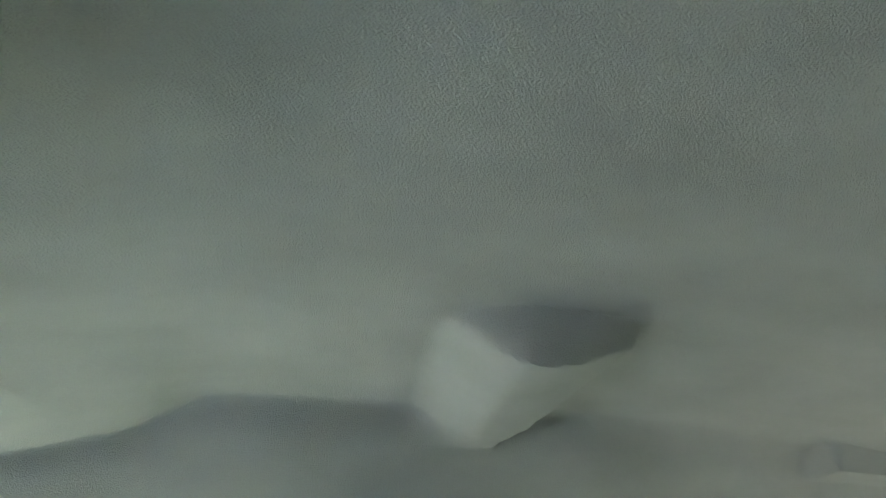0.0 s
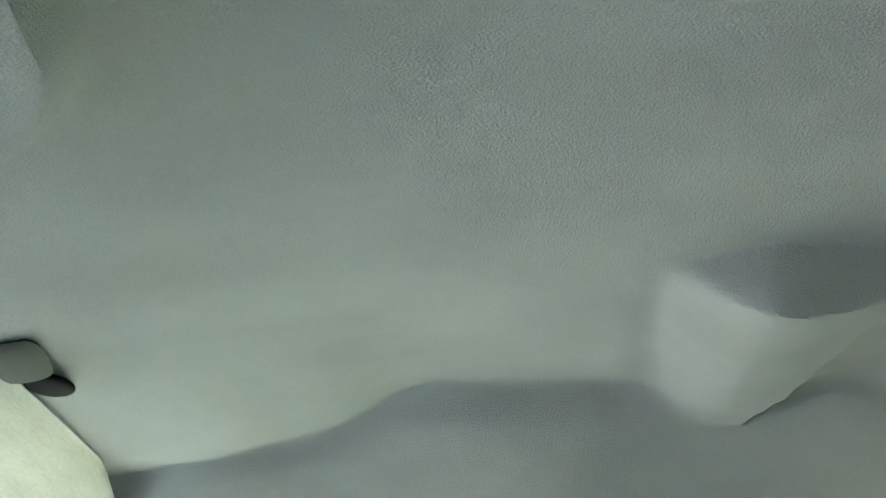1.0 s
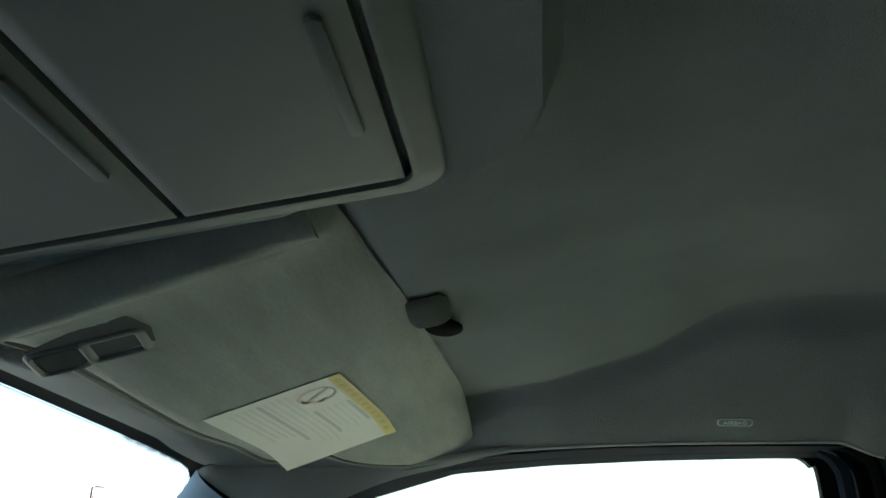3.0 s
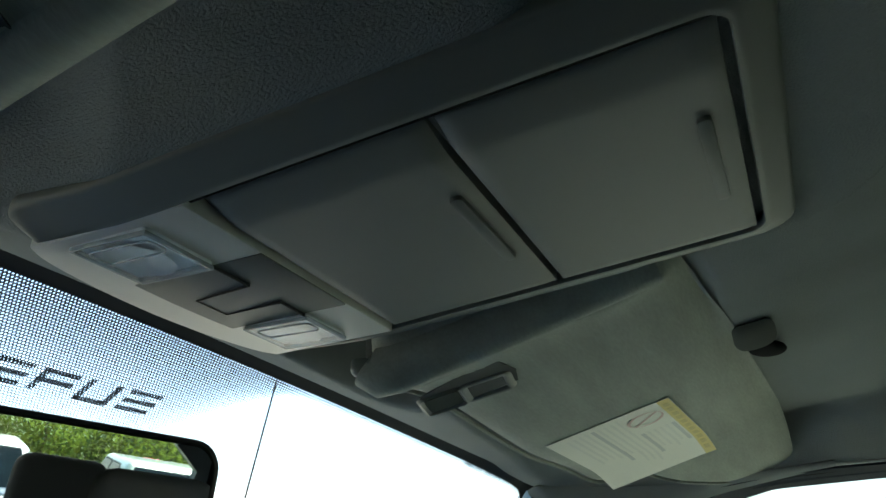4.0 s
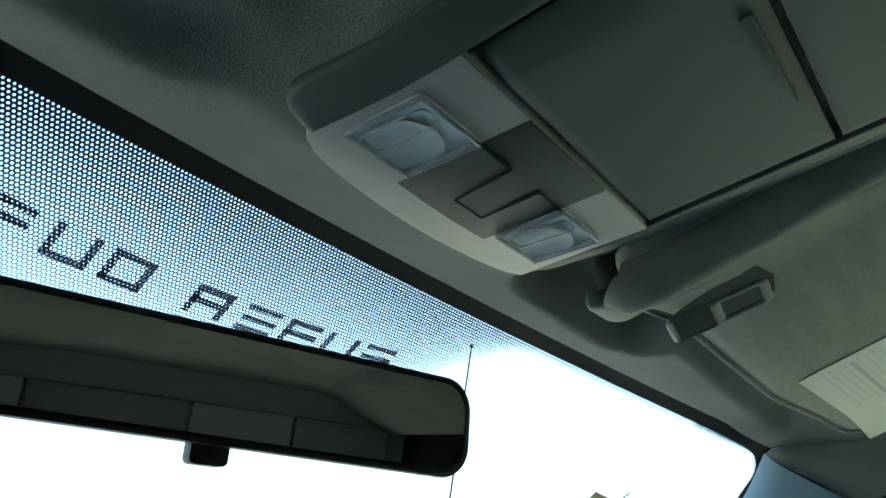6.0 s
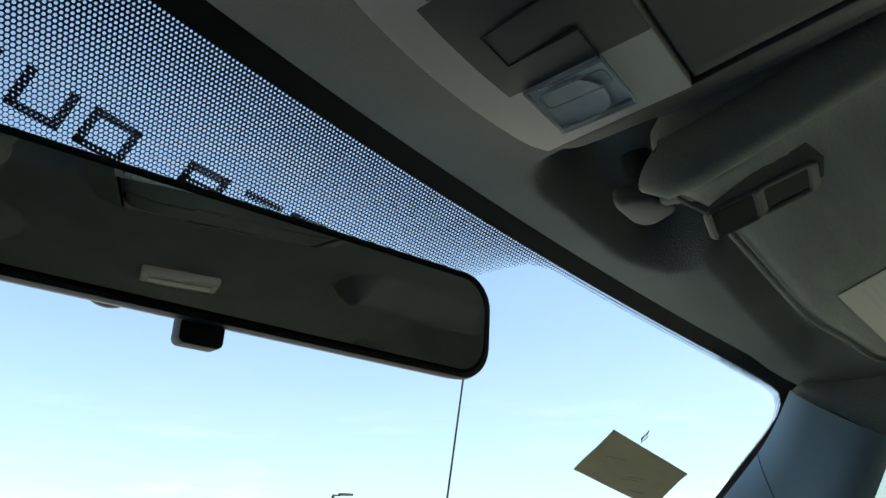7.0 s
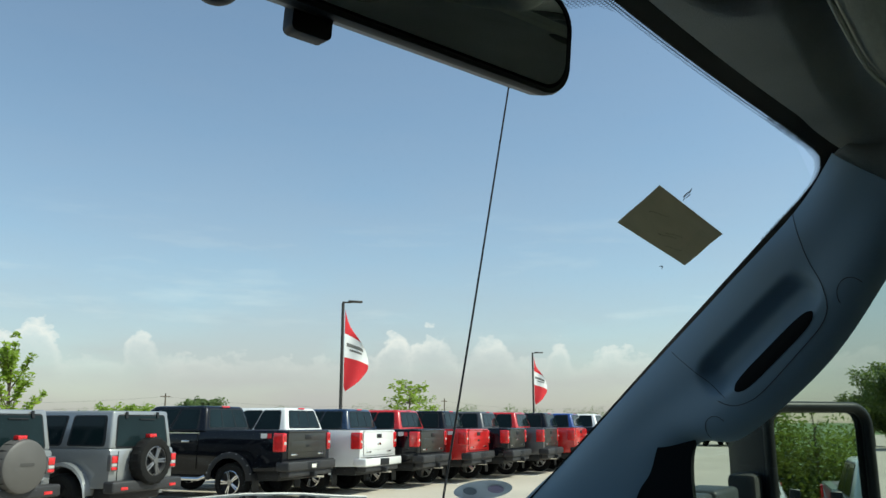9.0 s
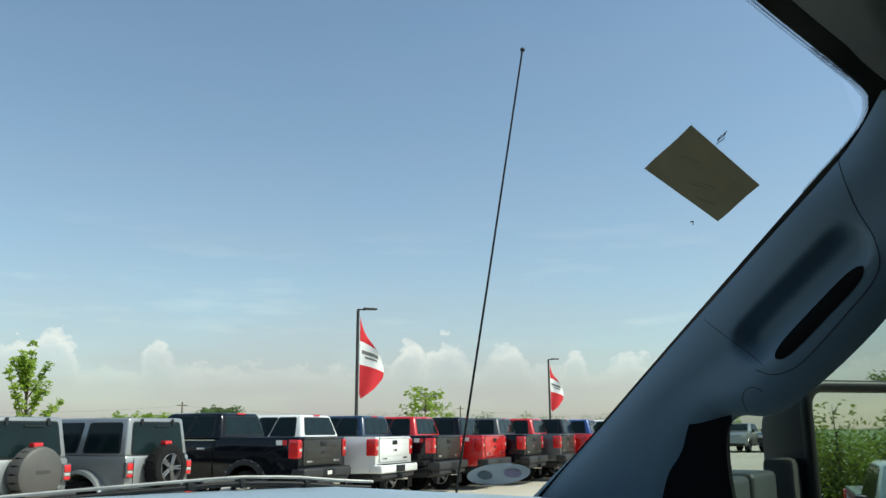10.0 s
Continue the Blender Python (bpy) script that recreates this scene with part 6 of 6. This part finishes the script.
def jeep(m, body, label, covered):
    t = thing("off_roader", label, "off-road car", "off-roaders in the row", m=m)
    W = [(0.3, 0.78), (1.1, 0.79), (1.25, 0.78)]
    rear = [(y, z + 0.44) for y, z in arch(0.98, 0.50)]
    fron = [(y, z + 0.44) for y, z in arch(3.90, 0.50)]
    prof = [(0.05, 0.58), (0.0, 0.72), (0.0, 1.20), (0.03, 1.24), (3.10, 1.24), (4.30, 1.19), (4.42, 1.12), (4.45, 0.60)] + [(4.42, 0.55)] + fron + [(3.3, 0.50), (1.6, 0.50)] + rear + [(0.46, 0.56)]
    part("body", side_body(prof, W, 0.02), body, t)
    lo, hi = house((0.775, 0.765, 0.02, 3.12), (0.685, 0.675, 0.10, 2.72), 1.235, 1.90)
    b = bmesh.new()
    vl, vh = [b.verts.new(p) for p in lo], [b.verts.new(p) for p in hi]
    for k in range(4): b.faces.new((vl[k], vl[(k + 1) % 4], vh[(k + 1) % 4], vh[k]))
    b.faces.new(vh); b.faces.new(vl[::-1])
    bmesh.ops.recalc_face_normals(b, faces=b.faces[:])
    bmesh.ops.bevel(b, geom=b.edges[:], offset=0.045, segments=3, profile=0.5, affect="EDGES", clamp_overlap=True)
    part("hard_top", b, body, t, "body-coloured hard top")
    faces = {"rear": (lo[0], lo[1], hi[1], hi[0]), "right": (lo[1], lo[2], hi[2], hi[1]), "front": (lo[2], lo[3], hi[3], hi[2]), "left": (lo[3], lo[0], hi[0], hi[3])}
    car_window("rear_window", faces["rear"], 0.09, 0.91, 0.07, 0.86, t, "dark lift-up rear glass")
    part("wiper", quad_panel(bmesh.new(), faces["rear"], 0.45, 0.72, 0.76, 0.79, 0.03), BLACK, t, "rear wiper")
    for u in (0.22, 0.78): part("hinge", quad_panel(bmesh.new(), faces["rear"], u - 0.02, u + 0.02, 0.80, 0.97, 0.03), BLACK, t, "black glass hinge")
    part("windshield", quad_panel(bmesh.new(), faces["front"], 0.08, 0.92, 0.10, 0.90, 0.008), AUTO_GLASS, t)
    for side, spans in (("left", ((0.06, 0.28), (0.36, 0.60), (0.68, 0.94))), ("right", ((0.06, 0.32), (0.40, 0.64), (0.72, 0.94)))):
        for u0, u1 in spans: car_window("side_window", faces[side], u0, u1, 0.11, 0.84, t, "dark side window")
    for s in (-1, 1):
        lamp = part("tail_lamp", box((s * 0.735 - 0.082, -0.060, 0.87), (s * 0.735 + 0.082, 0.03, 1.145), 0.016), DARK_ALLOY, t, "square tail lamp in a dark guard")
        part("lens", box((s * 0.735 - 0.064, -0.075, 1.005), (s * 0.735 + 0.064, -0.05, 1.125), 0.014), TAIL, lamp, "red upper lens")
        part("lens", box((s * 0.735 - 0.064, -0.075, 0.885), (s * 0.735 + 0.064, -0.05, 0.940), 0.014), TAIL, lamp, "red lower lens")
        part("reversing_lens", box((s * 0.735 - 0.060, -0.073, 0.947), (s * 0.735 + 0.060, -0.05, 0.998), 0.008), LAMP_WHITE, lamp, "clear middle lens")
        part("corner_seam", box((s * 0.60 - 0.004, -0.010, 0.60), (s * 0.60 + 0.004, 0.01, 1.20)), GAP, t, "tailgate gap")
        for z in (0.78, 1.12): part("gate_hinge", box((s * 0.60 - 0.055, -0.03, z - 0.03), (s * 0.60 + 0.055, 0.01, z + 0.03), 0.008), body, t, "tailgate hinge") if s > 0 else None
        for y in (0.98, 3.90):
            pts = [(s * 0.86, y + 0.60 * math.cos(math.pi * k / 12), 0.44 + 0.56 * math.sin(math.pi * k / 12)) for k in range(13)]
            b = bmesh.new()
            rows = [[b.verts.new((s * xx, yy, zz + dz)) for xx, dz in ((0.76, 0.02), (0.92, 0.0), (0.94, -0.05), (0.92, -0.07))] for _, yy, zz in pts]
            for a, c in zip(rows, rows[1:]):
                for k in range(3): b.faces.new((a[k], a[k + 1], c[k + 1], c[k]))
            part("fender", thicken(b, 0.012), body, t, "broad fender flare")
            wheel(t, s * 0.80, y, 0.41, 0.27, s, BLACK)
        for y in (1.62, 2.35, 3.05): part("door_gap", box((s * 0.792 - 0.004, y - 0.006, 0.58), (s * 0.792 + 0.004, y + 0.006, 1.22)), GAP, t, "door gap")
    bp = part("bumper", box((-0.86, -0.20, 0.50), (0.86, 0.05, 0.70), 0.04, 3), PLASTIC_GREY, t, "grey rear bumper")
    for s in (-1, 1): part("reflector", box((s * 0.6 - 0.08, -0.21, 0.55), (s * 0.6 + 0.08, -0.19, 0.60), 0.004), TAIL, bp, "red reflector")
    part("underbody", box((-0.62, 0.1, 0.34), (0.62, 4.2, 0.62), 0.05), BLACK, t, "dark underbody")
    part("brake_light", box((-0.085, -0.22, 1.425), (0.085, -0.10, 1.495), 0.014), TAIL, t, "high brake light above the spare wheel")
    part("brake_light_stalk", box((-0.03, -0.18, 1.05), (0.03, -0.03, 1.43), 0.01), BLACK, t, "black stalk")
    sp = wheel(t, 0.02, -0.16, 0.425, 0.27, 1, DARK_ALLOY, "spare_wheel", 0.955)
    sp.location = (0.02, -0.17, 1.02)
    sp.rotation_euler = (0, 0, radians(-90))
    if covered:
        b = bmesh.new()
        prof = [(0.0, 0.0), (0.36, 0.0), (0.405, 0.03), (0.42, 0.09), (0.42, 0.26)]
        rows = [[b.verts.new((0.02 + r * math.cos(a), -0.335 + d, 1.02 + r * math.sin(a))) for r, d in prof[1:]] for a in (2 * math.pi * k / 36 for k in range(36))]
        for k in range(36):
            for j in range(3): b.faces.new((rows[k][j], rows[(k + 1) % 36][j], rows[(k + 1) % 36][j + 1], rows[k][j + 1]))
        b.faces.new([r[0] for r in rows])
        bmesh.ops.recalc_face_normals(b, faces=b.faces[:])
        cv = part("wheel_cover", b, mat("vinyl_cover", (0.085, 0.08, 0.075), 0.55, grain=60, bump=0.2, vary=0.1), t, "dark vinyl spare wheel cover")
        part("cover_mark", box((-0.10, -0.342, 1.02), (0.16, -0.337, 1.07)), mat("cover_print", (0.05, 0.048, 0.045), 0.6, bump=0), cv, "darker printed bar")
    return t

WHITE = paint("white_paint", (0.75, 0.75, 0.74)); JET = mat("black_paint", (0.004, 0.005, 0.008), 0.10, coat=0.20, spec=0.25, grain=2.0, bump=0, vary=0.04, broad=0.8); NAVY = paint("navy_paint", (0.012, 0.028, 0.065))
RED = paint("red_paint", (0.50, 0.012, 0.012)); BLUE = paint("blue_paint", (0.02, 0.06, 0.24)); SILVER = mat("silver_paint", (0.285, 0.295, 0.30), 0.32, metal=0.4, coat=0.7, bump=0, vary=0.05, broad=1)
GRAPHITE = mat("graphite_paint", (0.09, 0.09, 0.095), 0.35, metal=0.4, coat=0.6, bump=0, vary=0.05, broad=1)
def bay(x, turn=13.0, y=13.0): return pose(x - (0.08 if x > 10 else 0), y, GROUND, 0, 0, turn)
jeep(bay(6.60, 12.0), SILVER, "grey off-roader with a vinyl-covered spare wheel", True)
jeep(bay(9.00, 12.0), SILVER, "silver off-roader with an exposed spare wheel", False)
DULL_GATE = mat("dull_black_gate", (0.030, 0.029, 0.025), 0.4, coat=0.2, spec=0.3, bump=0)
pickup(bay(13.30), JET, "black pickup with a chrome step tube and bed decals", rim=CHROME, steps=True, tall=0.06, gate=DULL_GATE)
pickup(bay(15.80), WHITE, "white pickup with a white bumper", bumper=WHITE, rim=CHROME, decal=False)
pickup(bay(18.10), JET, "black pickup with bed decals", rim=CHROME, cap=NAVY, gate=DULL_GATE)
pickup(bay(20.40), RED, "red pickup with a grey bumper", decal=True)
pickup(bay(22.70), JET, "black pickup at the row's middle", decal=False, rim=CHROME, gate=DULL_GATE)
pickup(bay(25.00), GRAPHITE, "graphite pickup near the row's end", decal=False, gate=DULL_GATE)
pickup(bay(27.30), RED, "red pickup near the row's end", decal=False)
pickup(bay(29.6), JET, "black pickup near the row's end", decal=False, gate=DULL_GATE)
pickup(bay(31.9), BLUE, "blue pickup near the row's end", decal=False)
pickup(bay(34.2), WHITE, "white pickup at the row's end", decal=False)

# ---- lamp posts with flags ----
def lamp_post(x, y, label):
    t = thing("lamp_post", label, "lamp post", "lamp posts", m=pose(x, y, GROUND))
    part("mast", tube([(0, 0, 0), (0, 0, 4.0), (0, 0, 8.62)], 0.11, 10, taper=0.09), POLE, t)
    part("base", tube([(0, 0, 0), (0, 0, 0.7)], 0.28, 14), CONCRETE, t, "concrete foot")
    hd = Vector((0.80, -0.60, 0))
    part("arm", box((-0.05, -0.05, -0.03), (0.45, 0.05, 0.05), 0.015, m=frame_of((0, 0, 8.66), hd, (-hd.y, hd.x, 0))), POLE, t, "short arm")
    part("head", box((0.30, -0.17, -0.05), (1.15, 0.17, 0.07), 0.045, m=frame_of((0, 0, 8.72), hd, (-hd.y, hd.x, 0))), POLE, t, "flat lamp head")
    def cloth(u, v, v0, v1):
        w = v0 + (v1 - v0) * v
        ln = 1.50 * along(((0.0, 0.08), (0.20, 0.46), (0.42, 0.84), (0.56, 1.0), (0.70, 0.98), (0.85, 0.62), (1.0, 0.05)), w)
        d = u * ln
        wave = 0.20 * math.sin(3.6 * d + 3.4 * w) * u
        drop = -0.35 * u * u * (1 - w)
        return Vector((0, 0, 8.20 - 4.45 * w + drop - 0.30 * u)) + hd * (0.14 + d) + Vector((0.6, 0.8, 0)) * wave
    for v0, v1, mt in ((0.0, 0.31, FLAG_RED), (0.31, 0.62, FLAG_WHITE), (0.62, 1.0, FLAG_RED)):
        f = part("flag_cloth", thicken(grid(14, 8, lambda u, v: cloth(u, v, v0, v1)), 0.006), mt, t, "red flag cloth" if mt is FLAG_RED else "white middle of the flag")
        if mt is FLAG_WHITE:
            part("flag_mark", grid(10, 2, lambda u, v: cloth(0.10 + 0.72 * u, 0.36 + 0.16 * v, v0, v1) + Vector((-0.6, -0.8, 0)) * 0.012), INK, f, "dark printed bar")
            part("flag_mark", grid(10, 2, lambda u, v: cloth(0.22 + 0.50 * u, 0.60 + 0.09 * v, v0, v1) + Vector((-0.6, -0.8, 0)) * 0.012), INK, f, "dark printed bar")
    return t
lamp_post(35.4, 32.0, "dark lamp post flying a red and white flag")
lamp_post(73.5, 40.2, "distant dark lamp post with a red and white flag")

# ---- trees ----
def leaf_cloud(b, centre, rad, n, size, rng):
    for _ in range(n):
        d = Vector((rng.gauss(0, 1), rng.gauss(0, 1), rng.gauss(0, 1))).normalized() * rad * (rng.random() ** 0.45)
        p = Vector(centre) + d
        a = Vector((rng.gauss(0, 1), rng.gauss(0, 1), rng.gauss(0, 0.6))).normalized() * size * rng.uniform(0.6, 1.3)
        c = a.orthogonal().normalized() * a.length * 0.55
        vs = [b.verts.new(p + k) for k in (-a, c * 0.9, a, -c * 0.9)]
        b.faces.new(vs)

def tree(x, y, h, spread, label, seed, leaf, n=26, per=42, size=0.14, upright=False, z=GROUND):
    rng = random.Random(seed)
    t = thing("tree", label, "tree", "trees", m=pose(x, y, z))
    tb, lb = bmesh.new(), bmesh.new()
    tube([(0, 0, 0), (0.05, 0.02, h * 0.35), (-0.03, 0.04, h * 0.7), (0, 0, h * 0.95)], h * 0.020, 8, bm=tb, taper=h * 0.004)
    for k in range(n):
        f = rng.uniform(0.22, 0.82) if upright else rng.uniform(0.30, 0.95)
        a = rng.uniform(0, 2 * math.pi)
        ln = spread * (1.05 - 0.85 * f) * rng.uniform(0.55, 1.1) if upright else spread * (0.45 + 0.75 * math.sin(math.pi * min(1, (f - 0.2) / 0.85))) * rng.uniform(0.6, 1.1)
        rise = ln * (rng.uniform(1.2, 2.1) if upright else rng.uniform(0.15, 0.7))
        p0 = Vector((0, 0, h * f)); p1 = p0 + Vector((math.cos(a) * ln, math.sin(a) * ln, rise))
        mid = (p0 + p1) / 2 + Vector((0, 0, -0.08 * ln))
        tube([p0, mid, p1], h * 0.006, 5, bm=tb, taper=h * 0.0015)
        for q in ((0.30, 0.48, 0.66, 0.84, 1.0) if upright else (0.45, 0.72, 0.95)):
            leaf_cloud(lb, p0 + (p1 - p0) * q, (0.125 if upright else 0.24) * spread * rng.uniform(0.6, 1.2), per // 3, size, rng)
    for q in (0.90, 0.97, 1.03): leaf_cloud(lb, (0, 0, h * q), 0.10 * spread, per // 3, size, rng)
    part("trunk", tb, BARK, t, "bark-covered trunk and limbs")
    part("crown", lb, leaf, t, "crown of small leaves")
    return t

tree(12.25, 24.2, 4.1, 1.30, "young upright tree with bright spring leaves", 11, LEAF, n=15, per=54, size=0.095, upright=True)
tree(35.2, 26.8, 3.7, 1.15, "young spreading tree with bright leaves", 12, LEAF, n=20, per=30, size=0.13)
tree(36.0, 54.0, 2.2, 1.9, "low bushy tree with fresh leaves", 13, LEAF, n=40, per=70, size=0.17)
tree(57.5, 72.0, 3.6, 2.1, "rounded tree behind the lot", 14, LEAF_DARK, n=50, per=80, size=0.2)
tree(62.0, 46.0, 4.0, 1.6, "small tree by the far lamp post", 15, LEAF, n=20, per=40, size=0.15)
tree(60.0, 5.6, 4.7, 2.9, "large green tree beyond the lot", 16, LEAF_DARK, n=60, per=240, size=0.13)
tree(66.0, 8.6, 3.0, 2.2, "green tree beyond the lot", 17, LEAF_DARK, n=50, per=210, size=0.13)
tree(70.0, 0.5, 4.8, 3.2, "green tree beyond the lot", 18, LEAF_DARK, n=50, per=210, size=0.13)

def woods(name, spots, label, seed, hmin, hmax, leaf, puff=1.4, per=120, size=0.115):
    rng = random.Random(seed)
    b = bmesh.new()
    for x, y in spots:
        h = rng.uniform(hmin, hmax)
        for k in range(13):
            c = (x + rng.gauss(0, 1.3), y + rng.gauss(0, 1.3), (GROUND if y > -6 else GROUND - 0.7) + h * rng.uniform(0.06, 0.92))
            leaf_cloud(b, c, puff, per, size, rng)
    return tagged(link(name, b, leaf, smooth=False), label, "woods", kind="stuff")
rng = random.Random(5)
woods("woods", [(-45 + k * 2.0 + rng.uniform(-1, 1), -37 + rng.uniform(-3, 3)) for k in range(66)], "dense green thicket behind the lot", 6, 2.0, 3.2, LEAF_DARK)
woods("woods", [(-14 + k * 0.95 + rng.uniform(-0.5, 0.5), -20.5 + rng.uniform(-1.5, 1.5)) for k in range(34)], "sunlit yellow-green thicket close behind the parked pickups", 9, 1.3, 2.2, LEAF_HEDGE, 0.7, 230, 0.055)
woods("woods", [(-13 + k * 2.1 + rng.uniform(-0.9, 0.9), -21.5 + rng.uniform(-1.0, 2.0)) for k in range(15)], "darker green bushes within the thicket", 21, 1.5, 2.6, LEAF_DARK, 0.75, 170, 0.06)
woods("far_woods", [(60 + k * 3.4, 62 - k * 0.35 + rng.uniform(-3, 3)) for k in range(20)], "low distant line of trees", 7, 2.0, 3.6, LEAF_DARK)
woods("far_woods", [(-30 + k * 6.0, 120 + rng.uniform(-6, 6)) for k in range(30)], "low distant line of trees", 8, 2.0, 4.2, LEAF_DARK)

# vehicles behind, as the mirrors show them
pickup(pose(0.68, -14.6, GROUND - 0.7) @ Matrix.Scale(0.92, 4), WHITE, "white pickup parked behind", decal=False, group="pickups behind")
pickup(pose(3.15, -14.4, GROUND - 0.7) @ Matrix.Scale(0.92, 4), mat("pale_green_paint", (0.25, 0.33, 0.30), 0.3, coat=0.7, bump=0), "pale green pickup parked behind", decal=False, group="pickups behind")
# far lot beyond the side window
for k in range(6):
    pickup(pose(64 + 0.6 * k, 26.0 - k * 2.6, GROUND, 0, 0, 90), (WHITE, GRAPHITE, WHITE, SILVER, JET, WHITE)[k], "pickup in the far row of the lot", decal=False, group="pickups in the far row")

# power line along the horizon
for k, (x, y) in enumerate(((30, 110), (70, 95), (112, 78), (150, 62))):
    t = thing("power_pole", "thin wooden power pole far off", "power pole", "power poles", m=pose(x, y, GROUND))
    part("pole", tube([(0, 0, 0), (0, 0, 5.6)], 0.09, 8), BARK, t)
    part("crossarm", box((-0.8, -0.05, 5.1), (0.8, 0.05, 5.22)), BARK, t)
wires = thing("power_line", "thin sagging power wires", "power line", kind="stuff")
for dz in (5.1, 4.2):
    pts = []
    ps = [(30, 110), (70, 95), (112, 78), (150, 62)]
    for (x0, y0), (x1, y1) in zip(ps, ps[1:]):
        pts += [(x0 + (x1 - x0) * k / 8, y0 + (y1 - y0) * k / 8, GROUND + dz - 1.1 * math.sin(math.pi * k / 8)) for k in range(8)]
    part("wire", tube(pts, 0.010, 4), BLACK, wires)

tree(82.0, 25.0, 3.4, 1.2, "small yellow-green tree across the lot", 19, LEAF, n=22, per=40, size=0.15)
# bare young trees standing out of the thicket behind
for x, y, hgt, seed in ((2.55, -20.0, 2.9, 31), (3.9, -21.5, 2.6, 32)):
    t = thing("bare_tree", "thin bare tree above the green thicket", "tree", "bare trees", m=pose(x, y, GROUND - 0.7))
    rng = random.Random(seed)
    b = bmesh.new()
    tube([(0, 0, 0), (0.05, 0.02, hgt * 0.5), (0.02, 0.0, hgt)], 0.035, 6, bm=b, taper=0.006)
    for k in range(22):
        f, a = rng.uniform(0.35, 0.95), rng.uniform(0, 2 * math.pi)
        ln = 0.75 * (1.1 - f) * rng.uniform(0.6, 1.3)
        p0 = Vector((0.03, 0.01, hgt * f)); p1 = p0 + Vector((math.cos(a) * ln * 0.7, math.sin(a) * ln * 0.7, ln))
        tube([p0, (p0 + p1) / 2 + Vector((0.02, 0, -0.02)), p1], 0.012, 4, bm=b, taper=0.004)
    part("trunk", b, BARK, t, "bare trunk and twigs")
